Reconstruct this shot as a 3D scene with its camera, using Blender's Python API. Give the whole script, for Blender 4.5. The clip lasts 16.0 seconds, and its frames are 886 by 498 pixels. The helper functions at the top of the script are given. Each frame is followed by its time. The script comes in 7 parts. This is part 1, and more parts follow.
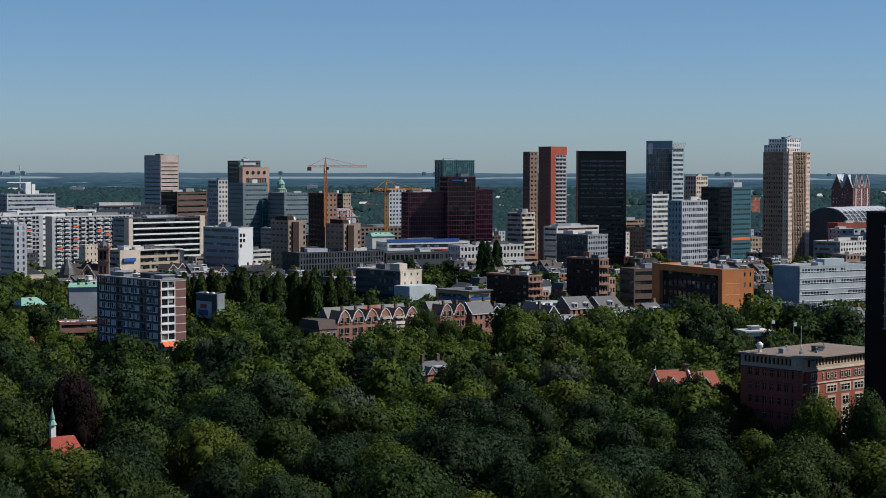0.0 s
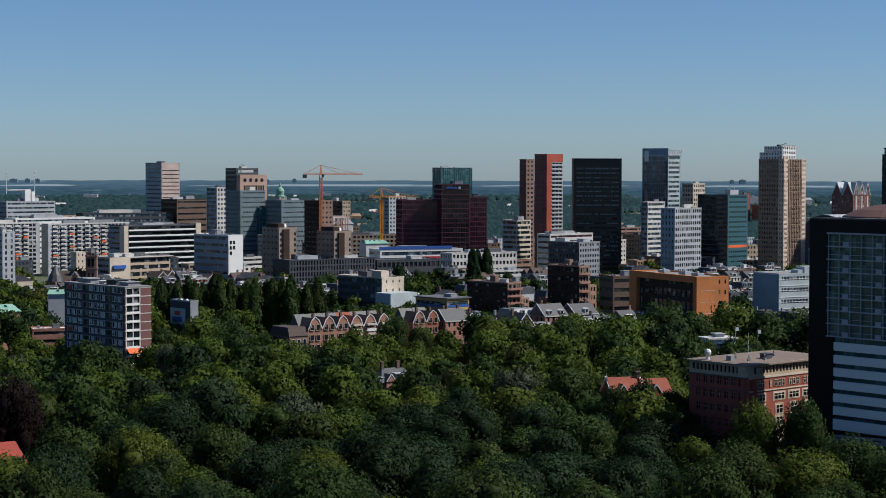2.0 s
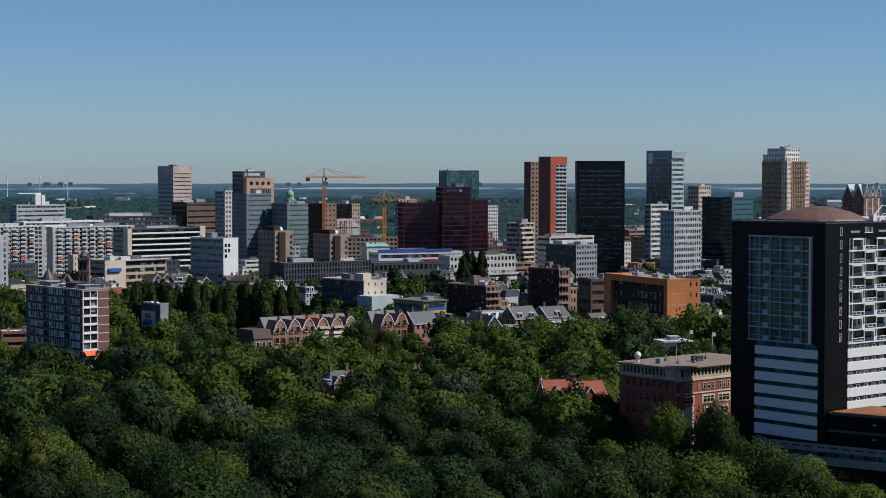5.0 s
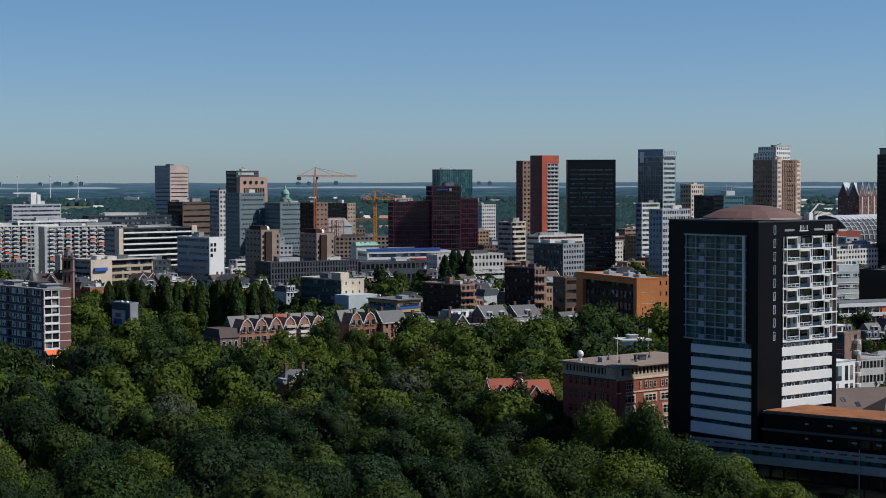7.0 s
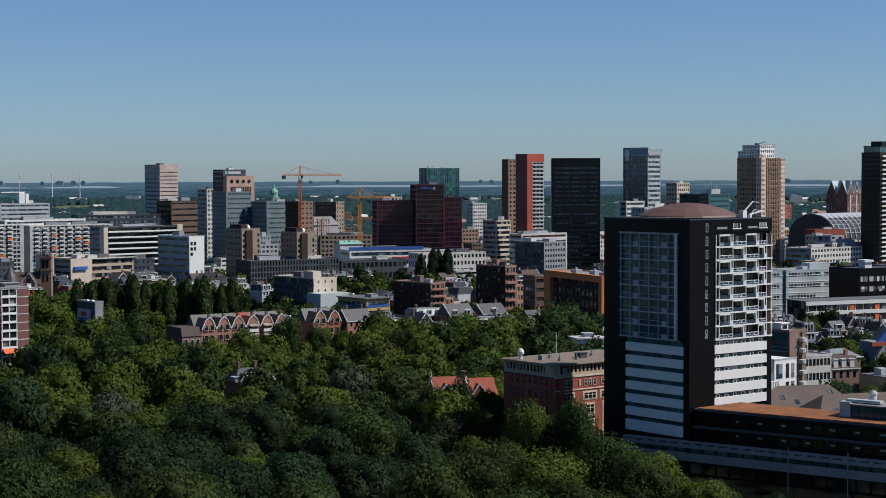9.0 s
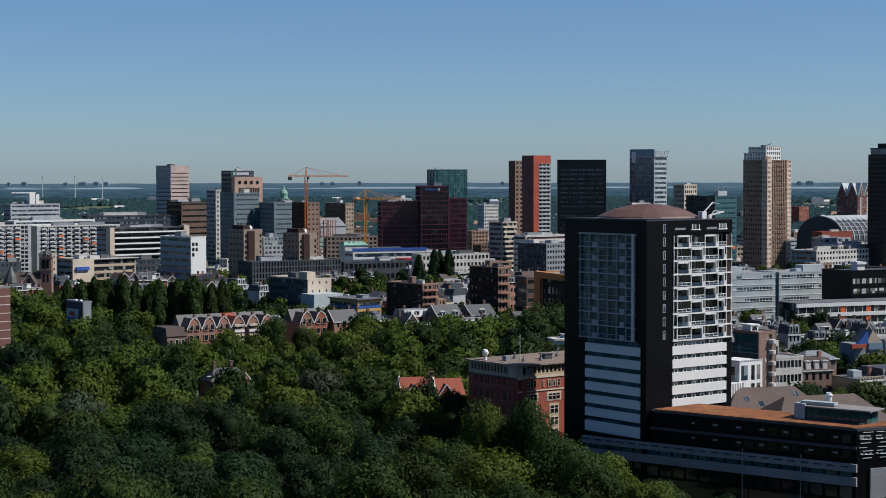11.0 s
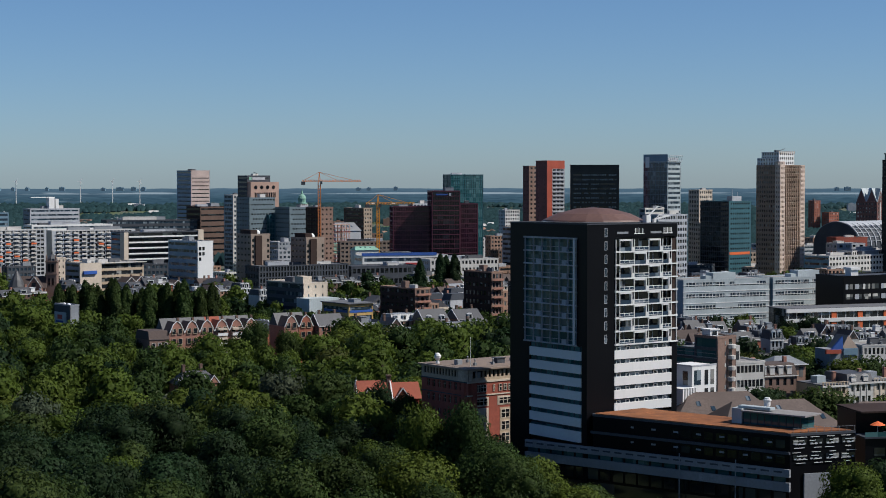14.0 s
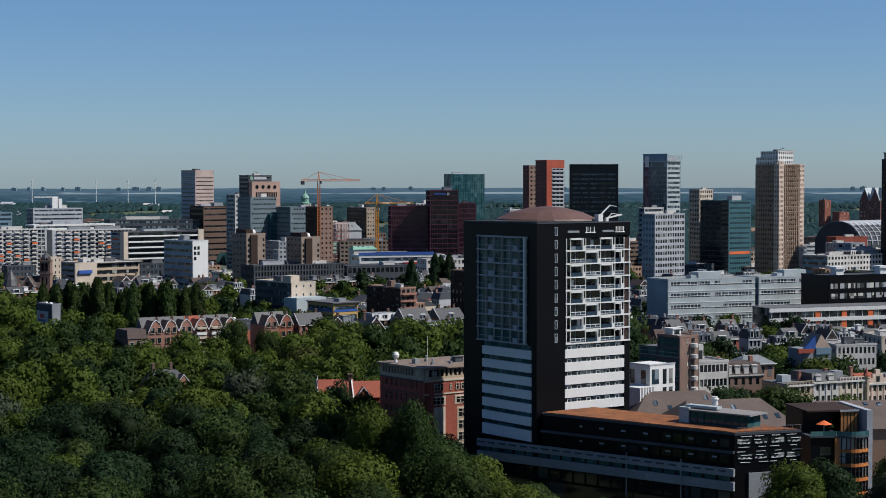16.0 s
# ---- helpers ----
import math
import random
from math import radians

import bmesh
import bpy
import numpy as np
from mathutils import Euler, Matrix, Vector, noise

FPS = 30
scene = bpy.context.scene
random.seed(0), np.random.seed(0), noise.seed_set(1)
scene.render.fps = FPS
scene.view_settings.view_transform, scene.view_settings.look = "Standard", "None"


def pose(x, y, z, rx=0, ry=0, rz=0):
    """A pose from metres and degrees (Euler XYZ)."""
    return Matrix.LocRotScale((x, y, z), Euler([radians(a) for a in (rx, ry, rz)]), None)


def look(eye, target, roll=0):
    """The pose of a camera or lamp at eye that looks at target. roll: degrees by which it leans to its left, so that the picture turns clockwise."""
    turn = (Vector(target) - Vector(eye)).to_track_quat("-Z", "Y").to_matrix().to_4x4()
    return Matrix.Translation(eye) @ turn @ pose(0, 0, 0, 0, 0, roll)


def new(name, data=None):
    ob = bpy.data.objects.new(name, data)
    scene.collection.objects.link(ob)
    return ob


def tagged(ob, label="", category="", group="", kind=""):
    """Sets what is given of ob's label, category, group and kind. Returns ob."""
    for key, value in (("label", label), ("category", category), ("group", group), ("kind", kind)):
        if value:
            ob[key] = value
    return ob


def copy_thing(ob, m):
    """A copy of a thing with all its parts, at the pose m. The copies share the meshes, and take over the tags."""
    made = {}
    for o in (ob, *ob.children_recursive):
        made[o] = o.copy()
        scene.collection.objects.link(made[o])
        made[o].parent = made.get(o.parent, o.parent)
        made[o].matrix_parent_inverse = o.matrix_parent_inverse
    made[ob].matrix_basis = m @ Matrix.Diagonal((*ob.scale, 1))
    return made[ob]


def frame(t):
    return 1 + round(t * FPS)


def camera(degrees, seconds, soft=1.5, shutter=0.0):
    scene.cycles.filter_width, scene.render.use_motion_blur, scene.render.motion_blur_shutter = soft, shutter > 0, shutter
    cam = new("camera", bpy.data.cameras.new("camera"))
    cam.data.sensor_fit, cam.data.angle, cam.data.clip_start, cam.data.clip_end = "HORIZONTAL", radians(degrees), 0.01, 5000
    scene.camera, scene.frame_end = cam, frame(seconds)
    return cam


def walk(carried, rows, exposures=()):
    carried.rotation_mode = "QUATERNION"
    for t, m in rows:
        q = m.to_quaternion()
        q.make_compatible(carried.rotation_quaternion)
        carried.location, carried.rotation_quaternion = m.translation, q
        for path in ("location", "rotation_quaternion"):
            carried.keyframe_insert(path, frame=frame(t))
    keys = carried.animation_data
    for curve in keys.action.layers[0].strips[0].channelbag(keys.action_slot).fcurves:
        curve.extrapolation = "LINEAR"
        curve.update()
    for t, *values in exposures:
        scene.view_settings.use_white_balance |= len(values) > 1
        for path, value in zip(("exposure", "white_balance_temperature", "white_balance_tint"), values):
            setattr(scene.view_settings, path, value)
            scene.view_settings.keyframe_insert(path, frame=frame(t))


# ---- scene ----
cam = camera(27.953, 16.0, 0.95)

# seconds, eye x y z, heading to the right, tilt up, roll
PATH = [
    (0.0, -72.87, 6.49, 76.20, 5.835, -2.728, 0.115),
    (0.5, -68.07, 5.98, 76.14, 5.654, -2.660, 0.121),
    (1.0, -63.30, 5.47, 76.10, 5.505, -2.584, 0.110),
    (1.5, -58.68, 4.98, 76.05, 5.396, -2.514, 0.140),
    (2.0, -54.12, 4.50, 76.02, 5.156, -2.481, 0.116),
    (2.5, -49.55, 4.01, 76.00, 4.788, -2.466, 0.082),
    (3.0, -44.87, 3.53, 75.99, 4.472, -2.440, 0.069),
    (3.5, -39.98, 3.03, 76.01, 4.252, -2.412, 0.046),
    (4.0, -35.04, 2.53, 76.05, 4.089, -2.395, 0.054),
    (6.5, -10.84, 0.03, 76.12, 3.355, -2.412, -0.085),
    (7.0, -6.18, -0.45, 76.13, 3.231, -2.427, -0.089),
    (7.5, -1.65, -0.90, 76.13, 3.145, -2.437, -0.142),
    (8.0, 2.76, -1.30, 76.12, 3.088, -2.461, -0.134),
    (8.5, 7.08, -1.63, 76.05, 3.039, -2.463, -0.156),
    (9.0, 11.26, -1.90, 75.98, 2.953, -2.466, -0.165),
    (11.5, 31.37, -3.02, 75.51, 1.806, -2.380, -0.029),
    (12.0, 35.32, -3.20, 75.43, 1.577, -2.353, -0.001),
    (12.5, 39.26, -3.35, 75.35, 1.336, -2.322, 0.019),
    (13.0, 43.24, -3.45, 75.26, 1.078, -2.293, 0.029),
    (13.5, 47.19, -3.53, 75.18, 0.834, -2.260, 0.032),
    (14.0, 51.14, -3.60, 75.12, 0.607, -2.224, -0.011),
    (14.5, 55.20, -3.66, 75.08, 0.408, -2.199, 0.015),
    (15.0, 59.25, -3.72, 75.04, 0.240, -2.194, -0.004),
    (15.5, 63.30, -3.78, 74.97, 0.094, -2.202, -0.026),
    (16.0, 67.34, -3.83, 74.90, -0.077, -2.230, -0.035),
]


def view(x, y, z, heading, tilt, roll):
    return pose(x, y, z, 90 + tilt, 0, -heading) @ pose(0, 0, 0, 0, 0, roll)


walk(cam, [(row[0], view(*row[1:])) for row in PATH], [(0.0, 0.22, 6340, 8), (16.0, 0.22, 6340, 8)])

# ---------------------------------------------------------------- light
SUN_HEADING = radians(99)      # clockwise from +y: the sun stands to the right and behind
SUN_HEIGHT = radians(48)
world = bpy.data.worlds.new("sky")
scene.world = world
world.use_nodes = True
wn, wl = world.node_tree.nodes, world.node_tree.links
sky = wn.new("ShaderNodeTexSky")
sky.sky_type = "NISHITA"
sky.sun_disc = False
sky.sun_elevation, sky.sun_rotation = SUN_HEIGHT, SUN_HEADING
sky.altitude, sky.air_density, sky.dust_density, sky.ozone_density = 136, 0.771, 0.355, 9.3
wn["Background"].inputs["Strength"].default_value = 0.0755
wl.new(sky.outputs["Color"], wn["Background"].inputs["Color"])

sun = new("sun", bpy.data.lights.new("sun", "SUN"))
sun.data.energy, sun.data.angle, sun.data.color = 5.0, radians(0.5), (1.0, 0.935, 0.865)
sun.matrix_world = look((0, 0, 0), (-math.sin(SUN_HEADING) * math.cos(SUN_HEIGHT), -math.cos(SUN_HEADING) * math.cos(SUN_HEIGHT), -math.sin(SUN_HEIGHT)))


# ---------------------------------------------------------------- materials
def nodes_of(name):
    m = bpy.data.materials.new(name)
    m.use_nodes = True
    return m, m.node_tree.nodes, m.node_tree.links, m.node_tree.nodes["Principled BSDF"]


def mix_colour(n, l, fac, a, b, mode="MIX"):
    k = n.new("ShaderNodeMix")
    k.data_type, k.blend_type = "RGBA", mode
    for value, slot in ((fac, k.inputs[0]), (a, k.inputs[6]), (b, k.inputs[7])):
        if isinstance(value, bpy.types.NodeSocket):
            l.new(value, slot)
        elif isinstance(value, (int, float)):
            slot.default_value = value
        else:
            slot.default_value = (*value, 1)
    return k.outputs[2]


def noise_of(n, l, vec, scale, detail=3, lo=0.35, hi=0.65):
    t = n.new("ShaderNodeTexNoise")
    t.inputs["Scale"].default_value, t.inputs["Detail"].default_value = scale, detail
    l.new(vec, t.inputs["Vector"])
    r = n.new("ShaderNodeMapRange")
    r.inputs[1].default_value, r.inputs[2].default_value = lo, hi
    l.new(t.outputs["Fac"], r.inputs[0])
    return r.outputs[0]


def stretched(n, l, x=1, y=1, z=1):
    g, k = n.new("ShaderNodeNewGeometry"), n.new("ShaderNodeMapping")
    k.inputs["Scale"].default_value = (x, y, z)
    l.new(g.outputs["Position"], k.inputs["Vector"])
    return k.outputs[0]


def plain(name, col, rough=0.8, metal=0.0, vary=0.25, coarse=0.12, fine=1.6, streak=0.2, bump=0.15, grain=0.82):
    """A weathered wall, roof or panel: broad patches, fine grain and streaks down the face."""
    m, n, l, p = nodes_of(name)
    v = stretched(n, l)
    dark = tuple(c * (1 - vary) for c in col)
    light = tuple(min(1, c * (1 + vary * 0.6)) for c in col)
    c = mix_colour(n, l, noise_of(n, l, v, coarse), dark, light)
    c = mix_colour(n, l, noise_of(n, l, v, fine, 5), c, tuple(x * grain for x in col))
    s = n.new("ShaderNodeMath")
    s.operation = "MULTIPLY"
    s.inputs[1].default_value = streak
    l.new(noise_of(n, l, stretched(n, l, 1.3, 1.3, 0.08), 1.0, 4, 0.5, 0.75), s.inputs[0])
    c = mix_colour(n, l, s.outputs[0], c, tuple(x * 0.45 for x in col))
    l.new(c, p.inputs["Base Color"])
    p.inputs["Roughness"].default_value, p.inputs["Metallic"].default_value = rough, metal
    if bump:
        b = n.new("ShaderNodeBump")
        b.inputs["Strength"].default_value, b.inputs["Distance"].default_value = bump, 0.08
        l.new(noise_of(n, l, v, 3.0, 5, 0, 1), b.inputs["Height"])
        l.new(b.outputs[0], p.inputs["Normal"])
    return m


def glass(name, col=(0.012, 0.016, 0.02), blind=(0.3, 0.3, 0.28), share=0.25, cell=(1.7, 1.7, 3.0), rough=0.08):
    """Window glass over dark rooms, with blinds and curtains drawn behind some of the panes."""
    m, n, l, p = nodes_of(name)
    tc, k = n.new("ShaderNodeTexCoord"), n.new("ShaderNodeMapping")
    k.inputs["Scale"].default_value = tuple(1 / c for c in cell)
    l.new(tc.outputs["Object"], k.inputs["Vector"])
    f = n.new("ShaderNodeVectorMath")
    f.operation = "FLOOR"
    l.new(k.outputs[0], f.inputs[0])
    w = n.new("ShaderNodeTexWhiteNoise")
    l.new(f.outputs[0], w.inputs["Vector"])
    r = n.new("ShaderNodeMapRange")
    r.inputs[1].default_value, r.inputs[2].default_value = 1 - share, 1.02
    l.new(w.outputs["Value"], r.inputs[0])
    c = mix_colour(n, l, r.outputs[0], col, blind)
    l.new(c, p.inputs["Base Color"])
    p.inputs["Roughness"].default_value = rough
    p.inputs["Specular IOR Level"].default_value = 0.6
    return m


def leaves(name, col, tip, spread=0.5):
    m, n, l, p = nodes_of(name)
    oi, g = n.new("ShaderNodeObjectInfo"), n.new("ShaderNodeNewGeometry")
    part_way = n.new("ShaderNodeMapRange")
    part_way.inputs[3].default_value, part_way.inputs[4].default_value = 0.25, 0.8
    l.new(g.outputs["Random Per Island"], part_way.inputs[0])
    c = mix_colour(n, l, part_way.outputs[0], tuple(x * 0.85 for x in col), tuple(x * 0.95 for x in tip))
    k = n.new("ShaderNodeMapRange")
    k.inputs[3].default_value, k.inputs[4].default_value = 1.05 - spread * 0.8, 1.05 + spread * 0.8
    half = n.new("ShaderNodeMix")
    half.inputs[0].default_value = 0.65
    l.new(oi.outputs["Random"], half.inputs[2])
    l.new(noise_of(n, l, stretched(n, l), 0.075, 2, 0.3, 0.7), half.inputs[3])
    l.new(half.outputs[0], k.inputs[0])
    c = mix_colour(n, l, noise_of(n, l, stretched(n, l), 1.7, 4, 0.38, 0.66), tuple(x * 0.9 for x in col), c)
    h = n.new("ShaderNodeHueSaturation")
    l.new(k.outputs[0], h.inputs["Value"])
    q = n.new("ShaderNodeMapRange")
    q.inputs[3].default_value, q.inputs[4].default_value = 0.476, 0.506
    w = n.new("ShaderNodeTexWhiteNoise")
    w.noise_dimensions = "1D"
    l.new(oi.outputs["Random"], w.inputs["W"])
    l.new(w.outputs["Value"], q.inputs[0])
    l.new(q.outputs[0], h.inputs["Hue"])
    l.new(c, h.inputs["Color"])
    l.new(h.outputs[0], p.inputs["Base Color"])
    p.inputs["Roughness"].default_value = 0.6
    p.inputs["Specular IOR Level"].default_value = 0.06
    t, x = n.new("ShaderNodeBsdfTranslucent"), n.new("ShaderNodeMixShader")
    l.new(h.outputs[0], t.inputs["Color"])
    x.inputs[0].default_value = 0.32
    l.new(p.outputs[0], x.inputs[1])
    l.new(t.outputs[0], x.inputs[2])
    l.new(x.outputs[0], n["Material Output"].inputs["Surface"])
    return m


M = {}
for key, col, rough in (
    ("white", (0.92, 0.92, 0.90), 0.6), ("offwhite", (0.60, 0.58, 0.55), 0.7), ("cream", (0.60, 0.51, 0.41), 0.8),
    ("tan", (0.36, 0.28, 0.21), 0.85), ("beige", (0.46, 0.36, 0.26), 0.85), ("pink_stone", (0.42, 0.28, 0.22), 0.8),
    ("brown_brick", (0.13, 0.08, 0.06), 0.9), ("red_brick", (0.36, 0.115, 0.07), 0.9), ("orange_brick", (0.56, 0.20, 0.06), 0.9),
    ("pale_brick", (0.33, 0.20, 0.14), 0.9), ("grey", (0.25, 0.27, 0.295), 0.8), ("pale_grey", (0.41, 0.43, 0.465), 0.75),
    ("dark_grey", (0.07, 0.078, 0.092), 0.7), ("black", (0.005, 0.005, 0.0065), 0.35), ("green_grey", (0.125, 0.175, 0.20), 0.7),
    ("teal", (0.035, 0.115, 0.145), 0.5), ("steel_blue", (0.16, 0.26, 0.34), 0.5), ("pale_blue", (0.44, 0.50, 0.52), 0.55), ("pale_stone", (0.66, 0.52, 0.43), 0.8), ("blush_stone", (0.50, 0.39, 0.35), 0.8),
    ("maroon", (0.135, 0.046, 0.068), 0.5), ("slate_black", (0.020, 0.027, 0.031), 0.4), ("taupe", (0.29, 0.225, 0.18), 0.85), ("umber_stone", (0.30, 0.205, 0.145), 0.85), ("umber_brick", (0.22, 0.14, 0.11), 0.9), ("chapel_tile", (0.30, 0.045, 0.028), 0.85), ("rose_brick", (0.34, 0.165, 0.12), 0.9), ("plum_brick", (0.19, 0.085, 0.075), 0.9), ("deep_brick", (0.30, 0.072, 0.045), 0.9), ("orange_red", (0.38, 0.065, 0.03), 0.7), ("dark_brown", (0.05, 0.033, 0.028), 0.8),
    ("roof_grey", (0.115, 0.12, 0.132), 0.9), ("roof_gravel", (0.25, 0.24, 0.235), 0.95), ("roof_tile", (0.075, 0.052, 0.045), 0.85),
    ("red_tile", (0.30, 0.075, 0.04), 0.85), ("slate", (0.055, 0.058, 0.066), 0.6), ("zinc", (0.20, 0.215, 0.23), 0.5),
    ("copper_green", (0.22, 0.42, 0.33), 0.7), ("copper_brown", (0.125, 0.064, 0.050), 0.6), ("orange_louvre", (0.52, 0.17, 0.035), 0.6), ("brown_gravel", (0.205, 0.155, 0.125), 0.95),
    ("crane_orange", (0.80, 0.26, 0.08), 0.5), ("crane_yellow", (0.80, 0.33, 0.03), 0.5), ("awning_orange", (0.75, 0.15, 0.04), 0.8),
    ("blue_paint", (0.03, 0.10, 0.38), 0.5), ("red_paint", (0.45, 0.04, 0.04), 0.5), ("bark", (0.07, 0.05, 0.035), 0.95),
    ("yellow_wall", (0.50, 0.33, 0.12), 0.8), ("timber", (0.36, 0.15, 0.04), 0.7),
):
    M[key] = plain(key, tuple(c * 0.87 for c in col), rough)
for key in ("black", "slate_black", "dark_grey", "maroon", "dark_brown"):
    M[key].node_tree.nodes["Principled BSDF"].inputs["Specular IOR Level"].default_value = 0.12
M["white"] = plain("white", (0.62, 0.62, 0.61), 0.55, vary=0.06, streak=0.08, bump=0.04, grain=0.95)
M["sedum"] = plain("sedum", (0.20, 0.066, 0.016), 0.95, vary=0.75, coarse=0.22, fine=1.6, streak=0.4)
M["window"] = glass("window")
M["window_blue"] = glass("window_blue", (0.02, 0.035, 0.05), (0.2, 0.24, 0.27), 0.35)
M["window_tower"] = glass("window_tower", (0.016, 0.034, 0.060), (0.20, 0.24, 0.28), 0.12, (1.6, 1.6, 3.05))
M["window_teal"] = glass("window_teal", (0.012, 0.06, 0.07), (0.06, 0.14, 0.15), 0.5, (3, 3, 3.2))
M["window_black"] = glass("window_black", (0.008, 0.01, 0.012), (0.05, 0.06, 0.06), 0.2, (4, 4, 3.4))
M["window_maroon"] = glass("window_maroon", (0.030, 0.011, 0.019), (0.075, 0.026, 0.042), 0.4, (3, 3, 3.2))
M["window_pale"] = glass("window_pale", (0.03, 0.035, 0.04), (0.55, 0.54, 0.5), 0.45)
M["leaf_mid"] = leaves("leaf_mid", (0.022, 0.042, 0.012), (0.056, 0.085, 0.022))
M["leaf_dark"] = leaves("leaf_dark", (0.013, 0.028, 0.012), (0.030, 0.053, 0.020))
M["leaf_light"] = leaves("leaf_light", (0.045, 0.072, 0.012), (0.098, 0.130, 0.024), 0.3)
M["leaf_silver"] = leaves("leaf_silver", (0.045, 0.060, 0.036), (0.085, 0.105, 0.068), 0.2)
M["leaf_olive"] = leaves("leaf_olive", (0.042, 0.052, 0.013), (0.085, 0.092, 0.022), 0.2)
M["leaf_copper"] = leaves("leaf_copper", (0.012, 0.009, 0.008), (0.026, 0.016, 0.014), 0.2)


# ---------------------------------------------------------------- building blocks
BOX = ((0, 2, 3, 1), (4, 5, 7, 6), (0, 1, 5, 4), (2, 6, 7, 3), (0, 4, 6, 2), (1, 3, 7, 5))


class Shape:
    """Gathers boxes and other solids into one mesh."""

    def __init__(self):
        self.v, self.f = [], []

    def box(self, x0, x1, y0, y1, z0, z1):
        i = len(self.v)
        self.v += [(x, y, z) for z in (z0, z1) for y in (y0, y1) for x in (x0, x1)]
        self.f += [tuple(i + k for k in q) for q in BOX]
        return self

    def prism(self, pts, z0, z1):
        """An upright prism over a plan that runs counter-clockwise."""
        i, k = len(self.v), len(pts)
        self.v += [(x, y, z0) for x, y in pts] + [(x, y, z1) for x, y in pts]
        self.f += [tuple(range(i + k - 1, i - 1, -1)), tuple(range(i + k, i + 2 * k))]
        self.f += [(i + a, i + (a + 1) % k, i + k + (a + 1) % k, i + k + a) for a in range(k)]
        return self

    def ridge(self, x0, x1, y0, y1, z0, z1, along="x", hip=0.0):
        """A pitched roof with its ridge along x or y; hip shortens the ridge at both ends."""
        i = len(self.v)
        if along == "x":
            m = (y0 + y1) / 2
            self.v += [(x0, y0, z0), (x1, y0, z0), (x1, y1, z0), (x0, y1, z0), (x0 + hip, m, z1), (x1 - hip, m, z1)]
        else:
            m = (x0 + x1) / 2
            self.v += [(x1, y0, z0), (x1, y1, z0), (x0, y1, z0), (x0, y0, z0), (m, y0 + hip, z1), (m, y1 - hip, z1)]
        self.f += [tuple(i + k for k in q) for q in ((0, 1, 5, 4), (2, 3, 4, 5), (1, 2, 5), (3, 0, 4), (3, 2, 1, 0))]
        return self

    def mansard(self, x0, x1, y0, y1, z0, z1, inset=1.4):
        """A steep-sided roof with a flat top."""
        i = len(self.v)
        self.v += [(x0, y0, z0), (x1, y0, z0), (x1, y1, z0), (x0, y1, z0)]
        self.v += [(x0 + 0.3, y0 + inset, z1), (x1 - 0.3, y0 + inset, z1), (x1 - 0.3, y1 - inset, z1), (x0 + 0.3, y1 - inset, z1)]
        self.f += [tuple(i + k for k in q) for q in ((3, 2, 1, 0), (4, 5, 6, 7), (0, 1, 5, 4), (1, 2, 6, 5), (2, 3, 7, 6), (3, 0, 4, 7))]
        return self

    def lathe(self, prof, k=16, cx=0.0, cy=0.0):
        i = len(self.v)
        for r, z in prof:
            self.v += [(cx + r * math.cos(2 * math.pi * a / k), cy + r * math.sin(2 * math.pi * a / k), z) for a in range(k)]
        for s in range(len(prof) - 1):
            for a in range(k):
                b = (a + 1) % k
                self.f.append((i + s * k + a, i + s * k + b, i + s * k + k + b, i + s * k + k + a))
        self.f.append(tuple(i + k - 1 - a for a in range(k)))
        self.f.append(tuple(i + (len(prof) - 1) * k + a for a in range(k)))
        return self

    def bar(self, p, q, r=0.1):
        """A square bar from p to q."""
        p, q = Vector(p), Vector(q)
        w = (q - p).normalized()
        s = w.cross(Vector((0, 0, 1)) if abs(w.z) < 0.9 else Vector((1, 0, 0))).normalized() * r
        t = w.cross(s).normalized() * r
        i = len(self.v)
        for c in (p, q):
            self.v += [tuple(c + a * s + b * t) for a, b in ((-1, -1), (1, -1), (1, 1), (-1, 1))]
        self.f += [tuple(i + k for k in o) for o in ((3, 2, 1, 0), (4, 5, 6, 7), (0, 1, 5, 4), (1, 2, 6, 5), (2, 3, 7, 6), (3, 0, 4, 7))]
        return self

    def mesh(self, name, mat):
        me = bpy.data.meshes.new(name)
        me.from_pydata(self.v, [], self.f)
        me.materials.append(M[mat] if isinstance(mat, str) else mat)
        return me


def part(name, shape, mat, parent, label=""):
    ob = new(name, shape if isinstance(shape, bpy.types.Mesh) else shape.mesh(name, mat))
    ob.parent = parent
    return tagged(ob, label)


def thing(name, x, y, z, yaw, label, category, group="", kind=""):
    ob = new(name)
    ob.matrix_world = pose(x, y, z, 0, 0, yaw)
    return tagged(ob, label, category, group, kind)


TAKEN = []


def take(x, y, yaw, a, b, grow=1.5):
    c, s = math.cos(radians(yaw)), math.sin(radians(yaw))
    TAKEN.append((x, y, c, s, -grow, b + grow, -grow, a + grow))


def is_free(x, y, r=0.0):
    for ox, oy, c, s, x0, x1, y0, y1 in TAKEN:
        u, w = (x - ox) * c + (y - oy) * s, -(x - ox) * s + (y - oy) * c
        if x0 - r < u < x1 + r and y0 - r < w < y1 + r:
            return False
    return True


